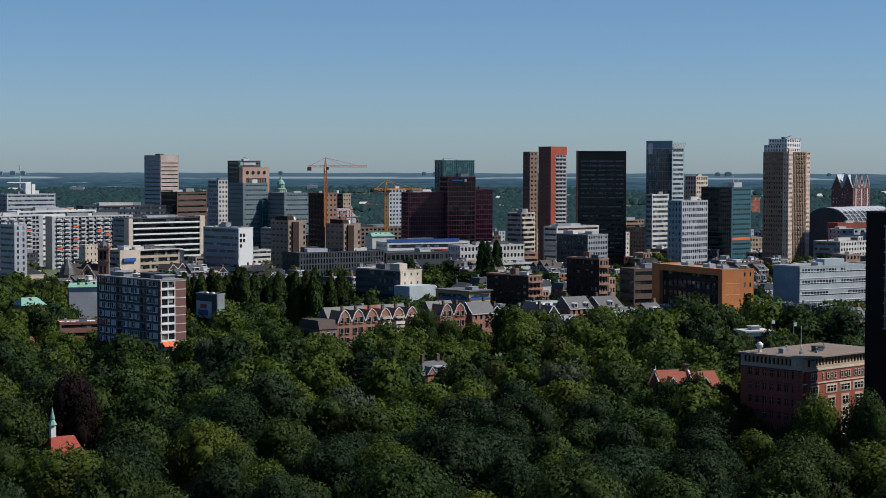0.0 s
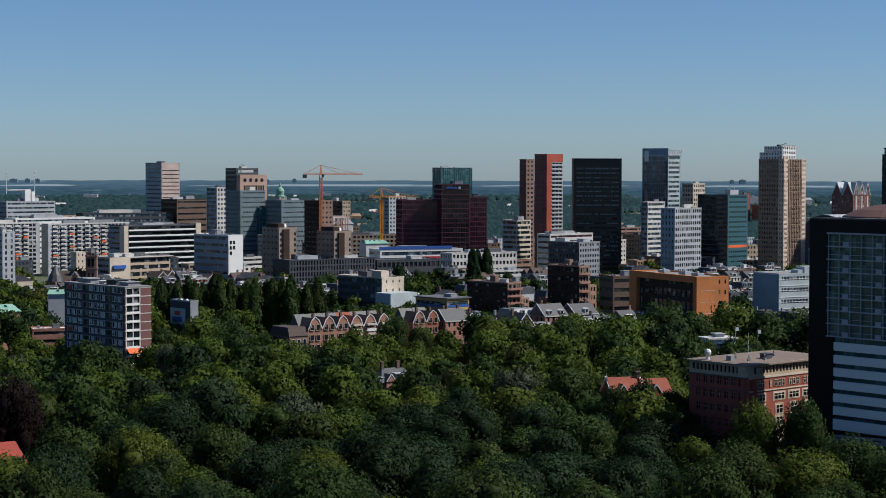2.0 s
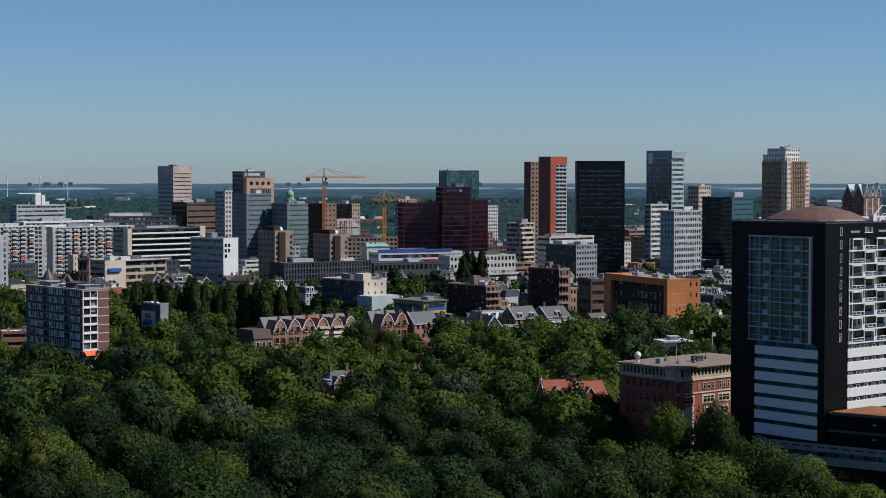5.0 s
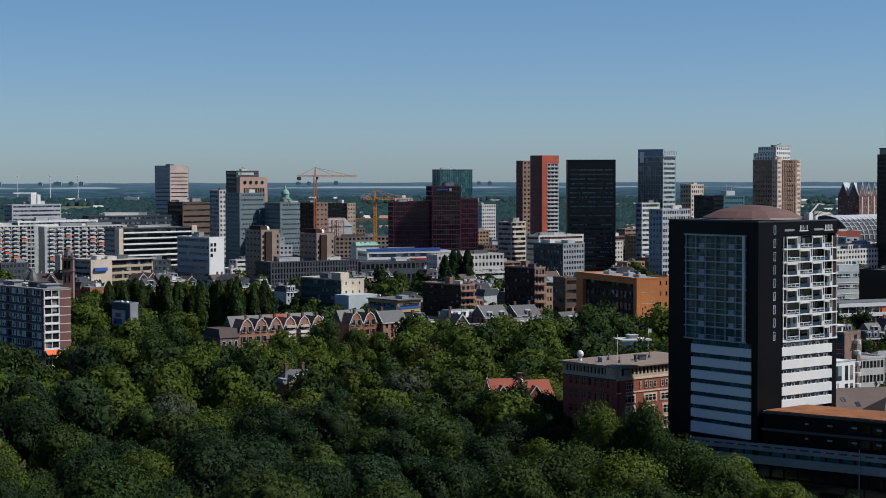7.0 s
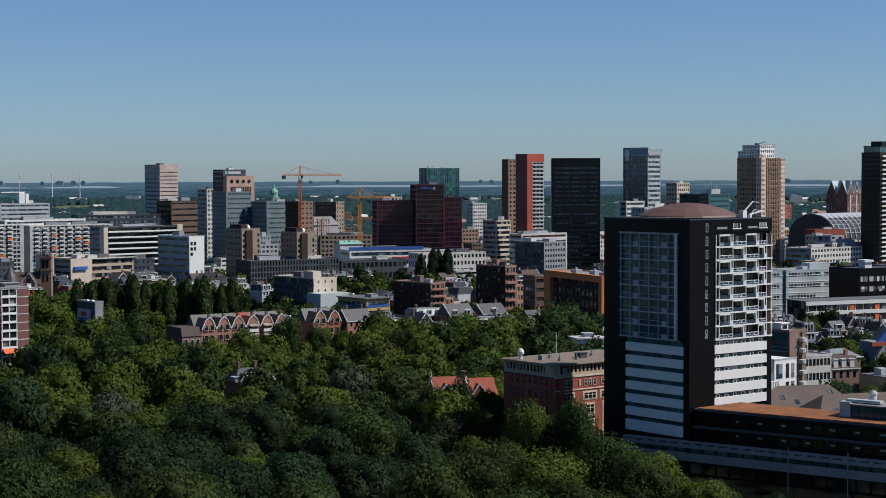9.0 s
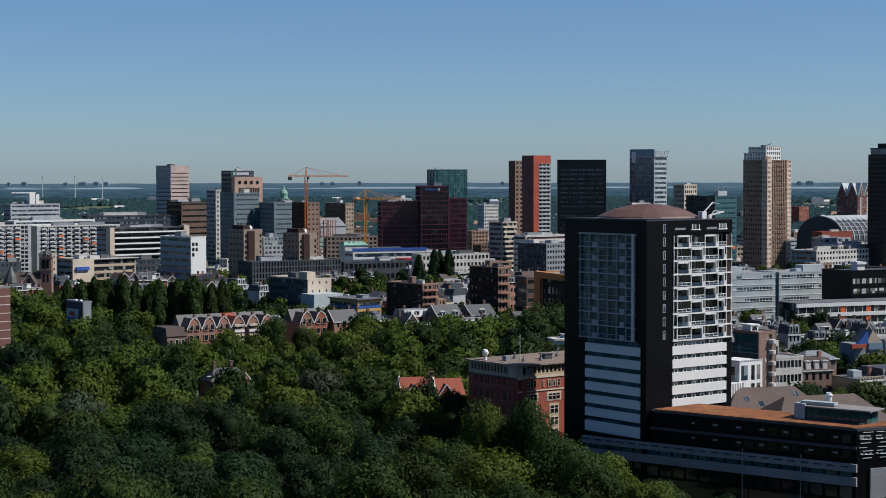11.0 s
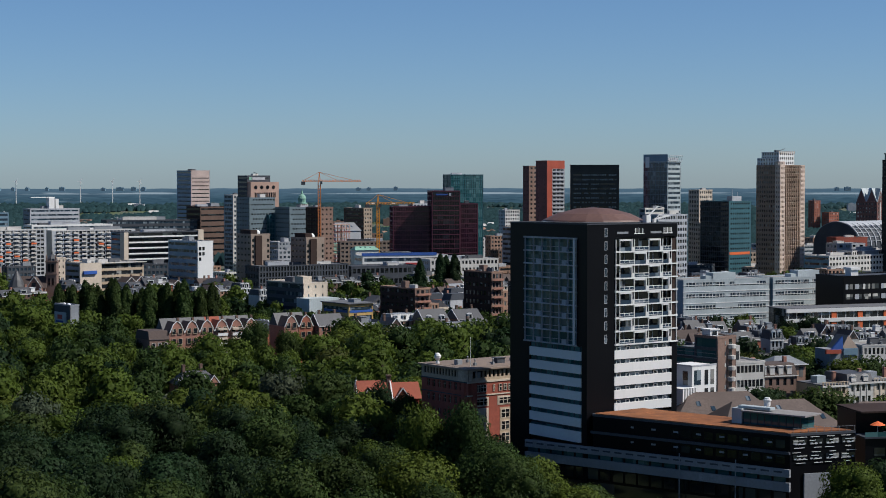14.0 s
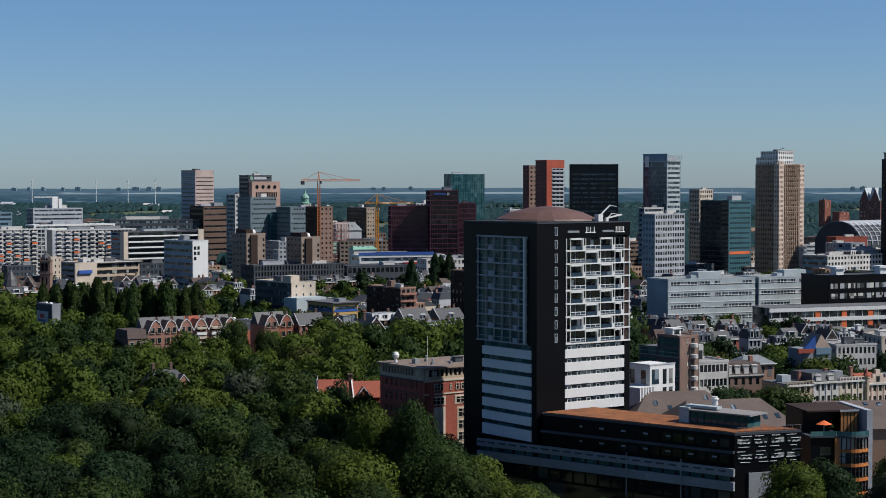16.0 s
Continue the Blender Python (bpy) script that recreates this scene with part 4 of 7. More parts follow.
def teal_offices():
    ob = block("office_block", "teal office block with a dark glass side and masts", "building", 274.7, 1300, 38, 28.4, 24.4, 59, "teal", "window_black",
               holes(16, 9, 0.62, 0.36, edge=1.5), holes(16, 14, 0.9, 0.8, mat="dark_grey"), plant=1)
    part("red_band", Shape().box(1, 23, -0.15, -0.02, 20, 22), "awning_orange", ob)
    part("mast", Shape().box(10, 10.3, 6, 6.3, 59, 68).box(16, 16.2, 6, 6.2, 59, 66).box(8, 18, 4, 9, 59, 63), "pale_grey", ob)


teal_offices()


def stepped_tower():
    """The tall hotel tower with its stepped pale crown."""
    ob = block("hotel_tower", "tall stepped tower of pale stone with many small windows", "tower", 301.5, 1246, 38, 22.1, 25.8, 85, "umber_stone", "window",
               holes(25, 11, 0.5, 0.56), holes(25, 10, 0.5, 0.5), plant=0)
    # pale corner shafts and the ribs between the window columns
    for u0, u1, top in ((-0.35, 4.6, 88.0), (21.4, 26.1, 85.6)):
        sh = Shape()
        facade(sh, "R", 25.8, 22.1, 0, top, 26, 3, 0.5, 0.5, edge=0.3, u0=u0, u1=u1, nudge=0.35, d=0.0)
        part("corner_shaft", sh, "pale_stone", ob, "pale stone corner shaft")
    sh = Shape()
    facade(sh, "L", 25.8, 22.1, 0, 88.0, 26, 2, 0.45, 0.5, edge=0.3, u0=-0.3, u1=4.4, nudge=0.35, d=0.0)
    part("corner_shaft", sh, "pale_stone", ob, "pale stone corner shaft")
    for j in range(8):
        part("rib", Shape().box(5.6 + j * 2.0, 6.1 + j * 2.0, -0.45, 0.0, 0, 85.4), "umber_stone", ob)
    for k in range(25):
        part("sill_band", Shape().box(4.6, 21.4, -0.2, 0.0, 1.2 + k * 3.4, 1.55 + k * 3.4), "beige", ob)

    def set_back(label, x0, y0, b, a, z0, z1, nz, nx, ny):
        up = Shape()
        for side, n in (("R", nx), ("L", ny), ("B", nx), ("E", ny)):
            facade(up, side, b, a, z0, z1, nz, n, 0.55, 0.55, nudge=0.004 if side in "LE" else 0.0)
        o = part("crown", up, "white", ob, label)
        o.matrix_local = pose(x0, y0, 0)
        g = part("crown_glazing", Shape().box(0.2, b - 0.2, 0.2, a - 0.2, z0, z1 - 0.1).box(0.1, b - 0.1, 0.1, a - 0.1, z1 - 0.1, z1), "window", ob)
        g.matrix_local = pose(x0, y0, 0)

    set_back("pale upper storeys, set back", 0.4, 4.0, 14.0, 17.8, 85, 90.5, 2, 6, 7)
    set_back("pale set-back crown", 0.8, 2.0, 16.4, 16.0, 85, 94.8, 3, 7, 7)
    rim = Shape()
    for j in range(9):
        rim.box(0.9 + j * 2.0, 1.4 + j * 2.0, 1.8, 2.2, 93.6, 95.5)
    part("crown_fins", rim, "pale_stone", ob)
    part("crane_arm", Shape().bar((6, 9, 95), (15, 9, 97.2), 0.2).box(5, 7.5, 8, 10, 94.8, 96.1), "dark_grey", ob)


stepped_tower()


def gabled_block():
    """Red block whose roof is a row of pale blue gables on both sides."""
    ob = block("apartment_block", "red brick block crowned by pale blue gables", "building", 432.1, 1490, 38, 21.7, 26.2, 56, "plum_brick", "window_pale",
               holes(16, 9, 0.5, 0.5), holes(16, 7, 0.5, 0.5), plant=0)
    for j in range(3):
        u = j * 8.75
        part("gable_roof", Shape().ridge(u, u + 8.7, -0.3, 12, 56.7, 68, "y", 0.0), "pale_blue", ob)
        part("gable_front", Shape().ridge(u + 0.7, u + 8.0, -0.42, -0.28, 56.7, 66.2, "y"), "plum_brick", ob)
        for z in (58.0, 61.2):
            part("gable_window", Shape().box(u + 3.2, u + 5.4, -0.5, -0.4, z, z + 1.9), "window_pale", ob)
        part("white_shaft", Shape().box(u + 3.6, u + 5.0, -0.25, -0.02, 2, 56), "offwhite", ob)
    for j in range(2):
        q = j * 10.9
        part("gable_roof", Shape().ridge(-0.3, 13, q, q + 10.8, 56.7, 68, "x", 0.0), "pale_blue", ob)
        part("gable_front", Shape().ridge(-0.42, -0.28, q + 0.7, q + 10.1, 56.7, 66.6, "x"), "plum_brick", ob)


gabled_block()


def station_hall():
    """Broad vault: a dark glazed end and a flank of pale ribs over glass."""
    ob = thing("arched_hall", 385, 1357, 0, 38, "wide arched hall with a dark end wall and pale ribs", "hall")
    W, L, n = 45.0, 74.0, 16
    pts = [(W / 2 - W / 2 * math.cos(math.pi * k / n), 24 + 18.4 * math.sin(math.pi * k / n)) for k in range(n + 1)]
    sh = Shape()
    sh.v += [(0, y, z) for y, z in pts] + [(L, y, z) for y, z in pts] + [(0, 0, 0), (0, W, 0), (L, 0, 0), (L, W, 0)]
    m = n + 1
    sh.f += [(k, m + k, m + k + 1, k + 1) for k in range(n)]
    sh.f += [tuple(range(n + 1)) + (2 * m + 1, 2 * m), tuple(range(2 * m - 1, m - 1, -1)) + (2 * m + 2, 2 * m + 3), (2 * m, 2 * m + 2, m, 0), (n, 2 * m - 1, 2 * m + 3, 2 * m + 1)]
    part("vault", sh, "dark_grey", ob)
    for k in range(5, n):
        (a, c), (b, d) = pts[k], pts[k + 1]
        top = Shape()
        top.v += [(0.4, a, c + 0.12), (L, a, c + 0.12), (L, b, d + 0.12), (0.4, b, d + 0.12), (0.4, a, c + 0.5), (L, a, c + 0.5), (L, b, d + 0.5), (0.4, b, d + 0.5)]
        top.f += [(3, 2, 1, 0), (4, 5, 6, 7), (0, 1, 5, 4), (1, 2, 6, 5), (2, 3, 7, 6), (3, 0, 4, 7)]
        part("roof_panel", top, "pale_grey", ob)
    for j in range(12):
        rib = Shape()
        for k in range(6):
            rib.bar((1 + j * 6.4, pts[k][0] - 0.3, pts[k][1] + 0.3), (1 + j * 6.4, pts[k + 1][0] - 0.3, pts[k + 1][1] + 0.3), 0.4)
        part("rib", rib, "pale_grey", ob)
    for k in (1, 2, 3, 4):
        part("purlin", Shape().bar((0.4, pts[k][0] - 0.3, pts[k][1] + 0.35), (L, pts[k][0] - 0.3, pts[k][1] + 0.35), 0.25), "pale_grey", ob)
    part("end_arch", Shape().box(-0.4, -0.05, 9, 36, 0, 33), "dark_grey", ob)
    take(385, 1357, 38, W, L)


station_hall()


def balcony_tower():
    """Dark tower with a glazed penthouse and white balcony bands on its sunny front."""
    ob = block("apartment_tower", "dark brown tower with white balcony bands and glazed penthouse", "tower", 383.3, 1235, 38, 15.6, 24, 88.6, "slate_black", "window_black",
               holes(27, 7, 0.5, 0.5, mat="dark_brown"), holes(27, 6, 0.4, 0.3), plant=0, roof="dark_grey")
    part("penthouse", Shape().box(1.5, 22, 1.0, 14.8, 88.7, 93.2), "window_teal", ob)
    part("penthouse_roof", Shape().box(1.0, 22.5, 0.6, 15.2, 93.2, 93.8).box(6, 15, 3, 12, 93.8, 97.0), "slate_black", ob)
    part("side_wing", Shape().box(3, 20, 15.62, 16.8, 0, 86), "slate_black", ob)
    tray = Shape().box(0, 22, -1.4, 0, 0, 0.2).box(0, 22, -1.4, -1.25, 0.2, 1.15).mesh("balcony", "white")
    for k in range(26):
        o = part("balcony", tray, "white", ob)
        o.matrix_local = pose(1.2, -0.004, 6 + k * 3.2)


balcony_tower()
block("office_block", "long off-white office range with even windows", "building", 328, 1210, 38, 22, 82, 22.4, "offwhite", "window", holes(6, 24, 0.6, 0.5), bands(6, 0.42, mat="steel_blue"), plant=2)
block("office_block", "taller off-white wing with narrow window strips", "building", 350, 1236, 38, 14, 60, 25, "offwhite", "window", holes(7, 26, 0.5, 0.62), bands(7, 0.4), plant=2)
block("office_block", "grey block with a red top storey", "building", 346, 1263, 22, 14, 24, 29.2, "pale_grey", "window", holes(7, 4, 0.5, 0.4), holes(7, 3, 0.4, 0.4), plant=1)
block("top_storey_block", "windowless red-brown clad hall behind offices", "building", 349, 1279, 22, 12, 27, 33, "deep_brick", "window_black", None, None, plant=1)
block("apartment_block", "cream apartment block with dark windows among trees", "building", 131, 1750, 30, 12, 17, 45, "offwhite", "window", holes(13, 6, 0.6, 0.5), holes(13, 4, 0.5, 0.5), plant=1)
block("brick_tower", "orange-red brick apartment tower among far trees", "tower", 588, 2440, 30, 12, 11, 46, "red_brick", "window_pale", holes(13, 3, 0.5, 0.5), holes(13, 3, 0.4, 0.4), plant=1)
block("brick_block", "low orange-red brick block among far trees", "building", 606, 2430, 30, 14, 18, 30, "red_brick", "window_pale", holes(8, 5, 0.5, 0.5), holes(8, 4, 0.4, 0.4), plant=1)



def hospital_slab():
    ob = block("office_slab", "long grey slab with ribbon windows and a lift tower", "building", -281.1, 1500, 38, 12.7, 46.1, 50.3, "pale_grey", "window_blue",
               bands(14, 0.4), bands(14, 0.3, mat="grey"), plant=2)
    part("lift_tower", Shape().box(18, 23, 0.6, 6, 50.3, 60).box(24, 27, 0.6, 6, 50.3, 59).box(2, 24, 1.5, 4, 60, 60.7), "white", ob, "white twin lift tower")


hospital_slab()
block("office_block", "low dark office range with flat roofs", "building", -222, 1530, 25, 18, 90, 40, "dark_grey", "window_blue", bands(9, 0.45), bands(9, 0.4), plant=4)
block("office_block", "blue-grey office range at the edge of the centre", "building", -330, 1490, 38, 20, 36, 47, "steel_blue", "window_blue", bands(12, 0.5), bands(12, 0.4), plant=2)
block("terrace_block", "long white terraced roof storey over shops", "building", -262, 1420, 38, 16, 72, 38.5, "white", "window_blue", bands(9, 0.35), bands(9, 0.3), plant=4)


def gallery_flats(x, y, b, label):
    ob = block("gallery_flats", label, "building", x, y, 38, 9, b, 37.5, "offwhite", "window", holes(12, int(b / 3.4), 0.8, 0.66, edge=3, mat="pale_grey"), dict(nz=0, nx=0, mat="cream"), plant=2)
    rnd = random.Random(int(b))
    n = int((b - 6) / 6.8)
    tray = Shape().box(0, 4.2, -1.3, 0, 0, 0.15).box(0, 4.2, -1.3, -1.2, 0.15, 1.1).mesh("balcony", "offwhite")
    for k in range(12):
        for j in range(n):
            o = part("balcony", tray, "offwhite", ob)
            o.matrix_local = pose(3.4 + j * 6.8, -0.004, k * 3.12 + 0.9)
    for _ in range(11):
        u, k = 3.4 + rnd.randrange(n) * 6.8, rnd.randrange(3, 11)
        part("sunshade", Shape().box(u, u + 4.2, -1.6, -1.35, k * 3.12 + 1.9, k * 3.12 + 3.1), "awning_orange", ob, "lowered orange sunshade")


gallery_flats(-222.5, 1307, 69, "long gallery flats with white balconies and orange sunshades")
gallery_flats(-290, 1300, 72, "gallery flats with balconies and orange sunshades")


def banded_offices():
    ob = block("office_block", "offices with continuous white balcony bands", "building", -166.8, 1292, 38, 20.2, 62.8, 36.7, "dark_grey", "window_black",
               bands(9, 0.6), bands(10, 0.4, mat="steel_blue"), plant=2)
    for k in range(7):
        z = 8.5 + k * 4.1
        fr = Shape().box(3, 61, -1.3, 0, z, z + 0.5).box(3, 61, -1.3, -1.15, z + 0.5, z + 1.1)
        part("balcony_band", fr, "white", ob)
    part("stair_tower", Shape().box(-0.8, 2.8, -1.0, 5, 0, 36.9), "cream", ob, "cream end tower")
    part("stair_tower", Shape().box(61.5, 66, -1, 6, 0, 38), "cream", ob, "cream end tower")


banded_offices()


# ---------------------------------------------------------------- middle rank
def court_tower(x, y, h, label):
    ob = block("office_tower", label, "tower", x, y, 38, 17, 14, h, "taupe", "window_black", None, holes(11, 4, 0.5, 0.3), plant=0)
    for u in (1.0, 12.0):
        for k in range(int(h / 3.4) - 2):
            part("slot_window", Shape().box(u, u + 1.2, -0.1, 0.05, 6 + k * 3.4, 7.8 + k * 3.4), "window_black", ob)
    part("fluted_bay", Shape().box(2.9, 7.6, -1.0, 0, 0, h - 0.5), "dark_brown", ob)
    part("roof_tank", Shape().lathe([(2.2, h), (2.2, h + 1.6), (1.4, h + 2.6), (0.3, h + 3)], 12, 8, 6), "white", ob)
    part("plant_room", Shape().box(1, 6, 2, 14, h + 0.1, h + 3.0), "dark_brown", ob)


court_tower(-56.4, 1102, 41, "brown tower with a tan sunlit front and slot windows")
court_tower(-22.4, 1104, 38.8, "brown tower with a tan front beside a crane")
block("office_block", "low dark range with vertical fins", "building", -50, 1085, 30, 20, 62, 22, "dark_grey", "window_black", holes(4, 30, 0.55, 0.75, z0=8), holes(5, 8, 0.5, 0.6), plant=4, roof="roof_grey")
block("warehouse_hall", "dark hall with a barrel roof", "building", 5, 1120, 25, 20, 46, 20, "dark_grey", "window_black", holes(3, 14, 0.7, 0.45), bands(3, 0.3), plant=2, roof="slate")


def blue_hall():
    ob = block("sports_hall", "low hall with a bright blue roof band and white walls", "building", 10, 1180, 18, 20, 60, 24, "white", "window_blue", bands(4, 0.4), bands(4, 0.3), plant=3)
    part("blue_band", Shape().box(-0.3, 52, -0.3, 0.4, 24.6, 26.4), "blue_paint", ob, "bright blue roof band")
    part("red_band", Shape().box(30, 60, -0.6, -0.1, 18, 19.6), "red_paint", ob)


blue_hall()
block("office_block", "long white low block with even windows", "building", 55, 1150, 25, 15, 50, 23, "offwhite", "window", holes(5, 18, 0.6, 0.5), holes(5, 5, 0.6, 0.5), plant=3)


def rounded_offices():
    ob = block("office_block", "blue-grey office block with a tall white end wall", "building", -86.5, 1078, 38, 35.2, 11.1, 37.4, "white", "window_blue",
               None, bands(9, 0.4, mat="steel_blue"), plant=2)
    for k in range(3):
        part("window", Shape().box(1.0, 2.6, -0.1, 0.02, 26 + k * 3.2, 28 + k * 3.2), "window_black", ob)
        part("window", Shape().box(3.4, 5.0, -0.1, 0.02, 26 + k * 3.2, 28 + k * 3.2), "window_black", ob) if k else None


rounded_offices()


def school():
    ob = block("school_building", "flat-roofed school with cream walls and a blue awning", "building", -152, 1072, 42, 26, 40, 24.3, "cream", "window", bands(6, 0.6, mat="beige"), bands(7, 0.4, mat="grey"), plant=3)
    part("roof_overhang", Shape().box(9, 41.5, -1.2, 2, 24.4, 24.8), "offwhite", ob)
    part("end_wall", Shape().box(-6, 9, -1.2, -0.05, 8, 25), "cream", ob)
    part("awning", Shape().box(-4, 5, -2.4, -1.2, 18.3, 20.3), "blue_paint", ob, "bright blue awning")


school()
block("stair_block", "small cream block with few windows beside a church", "building", -179, 1100, 38, 6.6, 9.1, 26.4, "cream", "window", holes(7, 3, 0.25, 0.4), holes(7, 2, 0.25, 0.3), plant=0)
block("apartment_tower", "pale grey rounded apartment tower", "tower", -207.6, 1000, 38, 15.1, 8, 42, "pale_grey", "window_blue", holes(13, 2, 0.35, 0.6), bands(13, 0.35), plant=2)


def church(x, y):
    """Brick church: a square tower, a nave with a gabled transept and a round apse under a slate cone."""
    ob = thing("church", x, y, 0, 0, "brown brick church with a slate roof and square tower", "church")
    take(x - 24, y - 12, 0, 26, 30)
    part("tower", Shape().box(-3, 3, 0, 6, 0, 29).box(-3.4, 3.4, -0.4, 6.4, 21.6, 22.2).box(-3.4, 3.4, -0.4, 6.4, 28.6, 29.4), "umber_brick", ob)
    for p in (-2.9, 2.2):
        part("pinnacle", Shape().box(p, p + 0.7, -0.4, 0.4, 29.4, 31.4).lathe([(0.5, 31.4), (0.05, 33)], 6, p + 0.35, 0), "umber_brick", ob)
    part("spire", Shape().lathe([(3.2, 29.4), (2.9, 30.6), (1.8, 32.2), (0.6, 33.4), (0.05, 35.4)], 8, 0, 3), "slate", ob)
    for k in range(2):
        part("belfry_opening", Shape().box(-1.9 + k * 2.2, -0.5 + k * 2.2, -0.46, 0.05, 23.2, 27.6), "black", ob)
        part("tower_window", Shape().box(-1.6 + k * 2.2, -0.8 + k * 2.2, -0.1, 0.05, 15.5, 19.5), "black", ob)
    part("nave", Shape().box(-20, -3, -2, 9, 0, 14), "umber_brick", ob)
    part("nave_roof", Shape().ridge(-20.4, -2.6, -2.5, 9.5, 14, 20.5, "x"), "roof_tile", ob)
    part("transept", Shape().box(-12, -4.4, -7, -2, 0, 14.5), "rose_brick", ob)
    part("transept_roof", Shape().ridge(-12.5, -3.9, -7.2, 4, 14.5, 20.6, "y"), "roof_tile", ob)
    part("transept_gable", Shape().ridge(-12.1, -4.3, -7.4, -7.1, 14.4, 20.4, "y"), "rose_brick", ob)
    part("verge", Shape().bar((-12.5, -7.45, 14.4), (-8.2, -7.45, 20.8), 0.18).bar((-8.2, -7.45, 20.8), (-3.9, -7.45, 14.4), 0.18), "offwhite", ob)
    part("rose_window", Shape().box(-9.2, -7.2, -7.5, -7.38, 15.2, 17.4), "window", ob)
    part("apse", Shape().lathe([(4.4, 0), (4.4, 15)], 10, -19.5, 0), "umber_brick", ob)
    part("apse_roof", Shape().lathe([(4.8, 14.8), (3.4, 18.5), (0.1, 24.2)], 10, -19.5, 0), "slate", ob)


church(-160, 1005)


# ---------------------------------------------------------------- the near city
def brick_flats():
    """Ten-storey flats with white window bands and orange awnings."""
    a, b, h = 37.9, 10.2, 37.4
    ob = thing("apartment_flats", -106.1, 600, 0, 38, "ten-storey brown brick flats with white frames and orange awnings", "building")
    take(-106.1, 600, 38, a, b)
    part("body", Shape().box(0.3, b - 0.3, 0.3, a - 0.3, 0, h - 0.2), "window", ob)
    side, n, fh = Shape(), 13, 37.4 / 13
    facade(side, "R", b, a, 0, h, n, 2, 0.9, 0.72, edge=0.2, u0=0.2, u1=6.0, d=0.3)
    part("balcony_frame", side, "white", ob)
    part("brick_end", Shape().box(6.0, b, -0.05, 0.5, 0, h).box(-0.05, 0.25, -0.05, 0.5, 0, h), "plum_brick", ob)
    dark = Shape()
    facade(dark, "L", b, a, 0, h, n, 10, 0.62, 0.62, edge=1.2, nudge=0.004)
    facade(dark, "B", b, a, 0, h, n, 3, 0.5, 0.5)
    facade(dark, "E", b, a, 0, h, n, 10, 0.62, 0.62, nudge=0.004)
    part("wall", dark, "dark_grey", ob)
    for k in range(1, n + 1):
        part("floor_band", Shape().box(-0.1, b + 0.05, -0.12, 0.2, k * fh - 0.28, k * fh), "offwhite", ob)
        part("floor_band", Shape().box(-0.1, 0.2, 0.2, a, k * fh - 0.2, k * fh), "grey", ob)
    rnd = random.Random(8)
    for k in range(3, n):
        for j in range(10):
            u, z = 1.2 + (j + 0.19) * 3.55, k * fh + 0.95
            if j in (2, 6):
                continue
            w = part("window_frame", Shape().box(-0.08, 0.1, u - 0.2, u - 0.04, z, z + 1.75).box(-0.08, 0.1, u + 1.08, u + 1.2, z, z + 1.75).box(-0.08, 0.1, u + 2.3, u + 2.46, z, z + 1.75).box(-0.08, 0.1, u - 0.2, u + 2.46, z + 1.75, z + 1.9).box(-0.08, 0.1, u - 0.2, u + 2.46, z - 0.14, z), "white", ob)
            if rnd.random() < 0.85:
                p, wide = u - 0.04 + rnd.choice((0, 0, 1.24)), rnd.choice((1.1, 1.1, 2.3))
                wide = min(wide, u + 2.3 - p)
                part("curtain", Shape().box(-0.04, 0.02, p, p + wide, z + rnd.choice((0, 0, 0.7)), z + 1.72), "pale_blue", w)
    for k in (2, 4):
        for u in (0.4, 3.1):
            if k == 4 or u > 1:
                i = Shape()
                z = k * fh + 2.7 + (2.9 if k == 4 else 2.4)
                i.v += [(u, -0.1, z), (u + 2.6, -0.1, z), (u + 2.6, -1.9, z - 1.5), (u, -1.9, z - 1.5), (u, -0.1, z + 0.1), (u + 2.6, -0.1, z + 0.1), (u + 2.6, -1.9, z - 1.4), (u, -1.9, z - 1.4)]
                i.f += [(0, 1, 2, 3), (7, 6, 5, 4), (0, 3, 7, 4), (1, 5, 6, 2), (3, 2, 6, 7), (0, 4, 5, 1)]
                part("awning", i, "awning_orange", ob, "lowered orange awning")
    for k, j in ((12, 9), (7, 9), (5, 3), (3, 1)):
        u = 1.2 + (j - 0.1) * 3.55
        part("sunshade", Shape().box(-0.5, -0.1, u, u + 2.6, k * fh + 0.8, k * fh + 2.3), "orange_red", ob, "lowered red sunshade")
    part("roof", Shape().box(-0.2, b + 0.2, -0.2, a + 0.2, h, h + 0.35), "roof_gravel", ob)
    for u, w, t, mat in ((3, 5, 1.5, "grey"), (10, 6, 1.9, "dark_grey"), (17.5, 3, 1.3, "offwhite"), (26, 8, 1.6, "grey")):
        part("plant_room", Shape().box(3, 8, u, u + w, h + 0.35, h + t).box(2.4, 8.6, u - 0.4, u + w + 0.4, h + t, h + t + 0.16), mat, ob)
    part("roof_stack", Shape().box(5, 5.6, 22.4, 23, h + 0.35, h + 2.6).box(4, 4.4, 33, 33.4, h + 0.35, h + 2.2), "dark_grey", ob)


brick_flats()


def billboard_block():
    ob = block("annex_block", "grey annex block with a blue and red picture panel", "building", -90.2, 707, 38, 13.8, 4, 24.7, "grey", "window", None, dict(nz=0, nx=0, mat="dark_grey"), plant=0)
    part("panel", Shape().box(-0.3, -0.02, 3.2, 13.2, 15.4, 22.0), "pale_blue", ob, "pale blue printed panel")
    part("panel_print", Shape().box(-0.36, -0.31, 5.4, 11.8, 16.6, 18.6), "blue_paint", ob)
    part("panel_print", Shape().box(-0.36, -0.31, 6.4, 10.5, 19.2, 20.9), "red_paint", ob)
    for u in (5, 9):
        part("roof_dome", Shape().lathe([(0.8, 24.8), (0.6, 25.4), (0.1, 25.7)], 10, 2, u), "white", ob)


billboard_block()


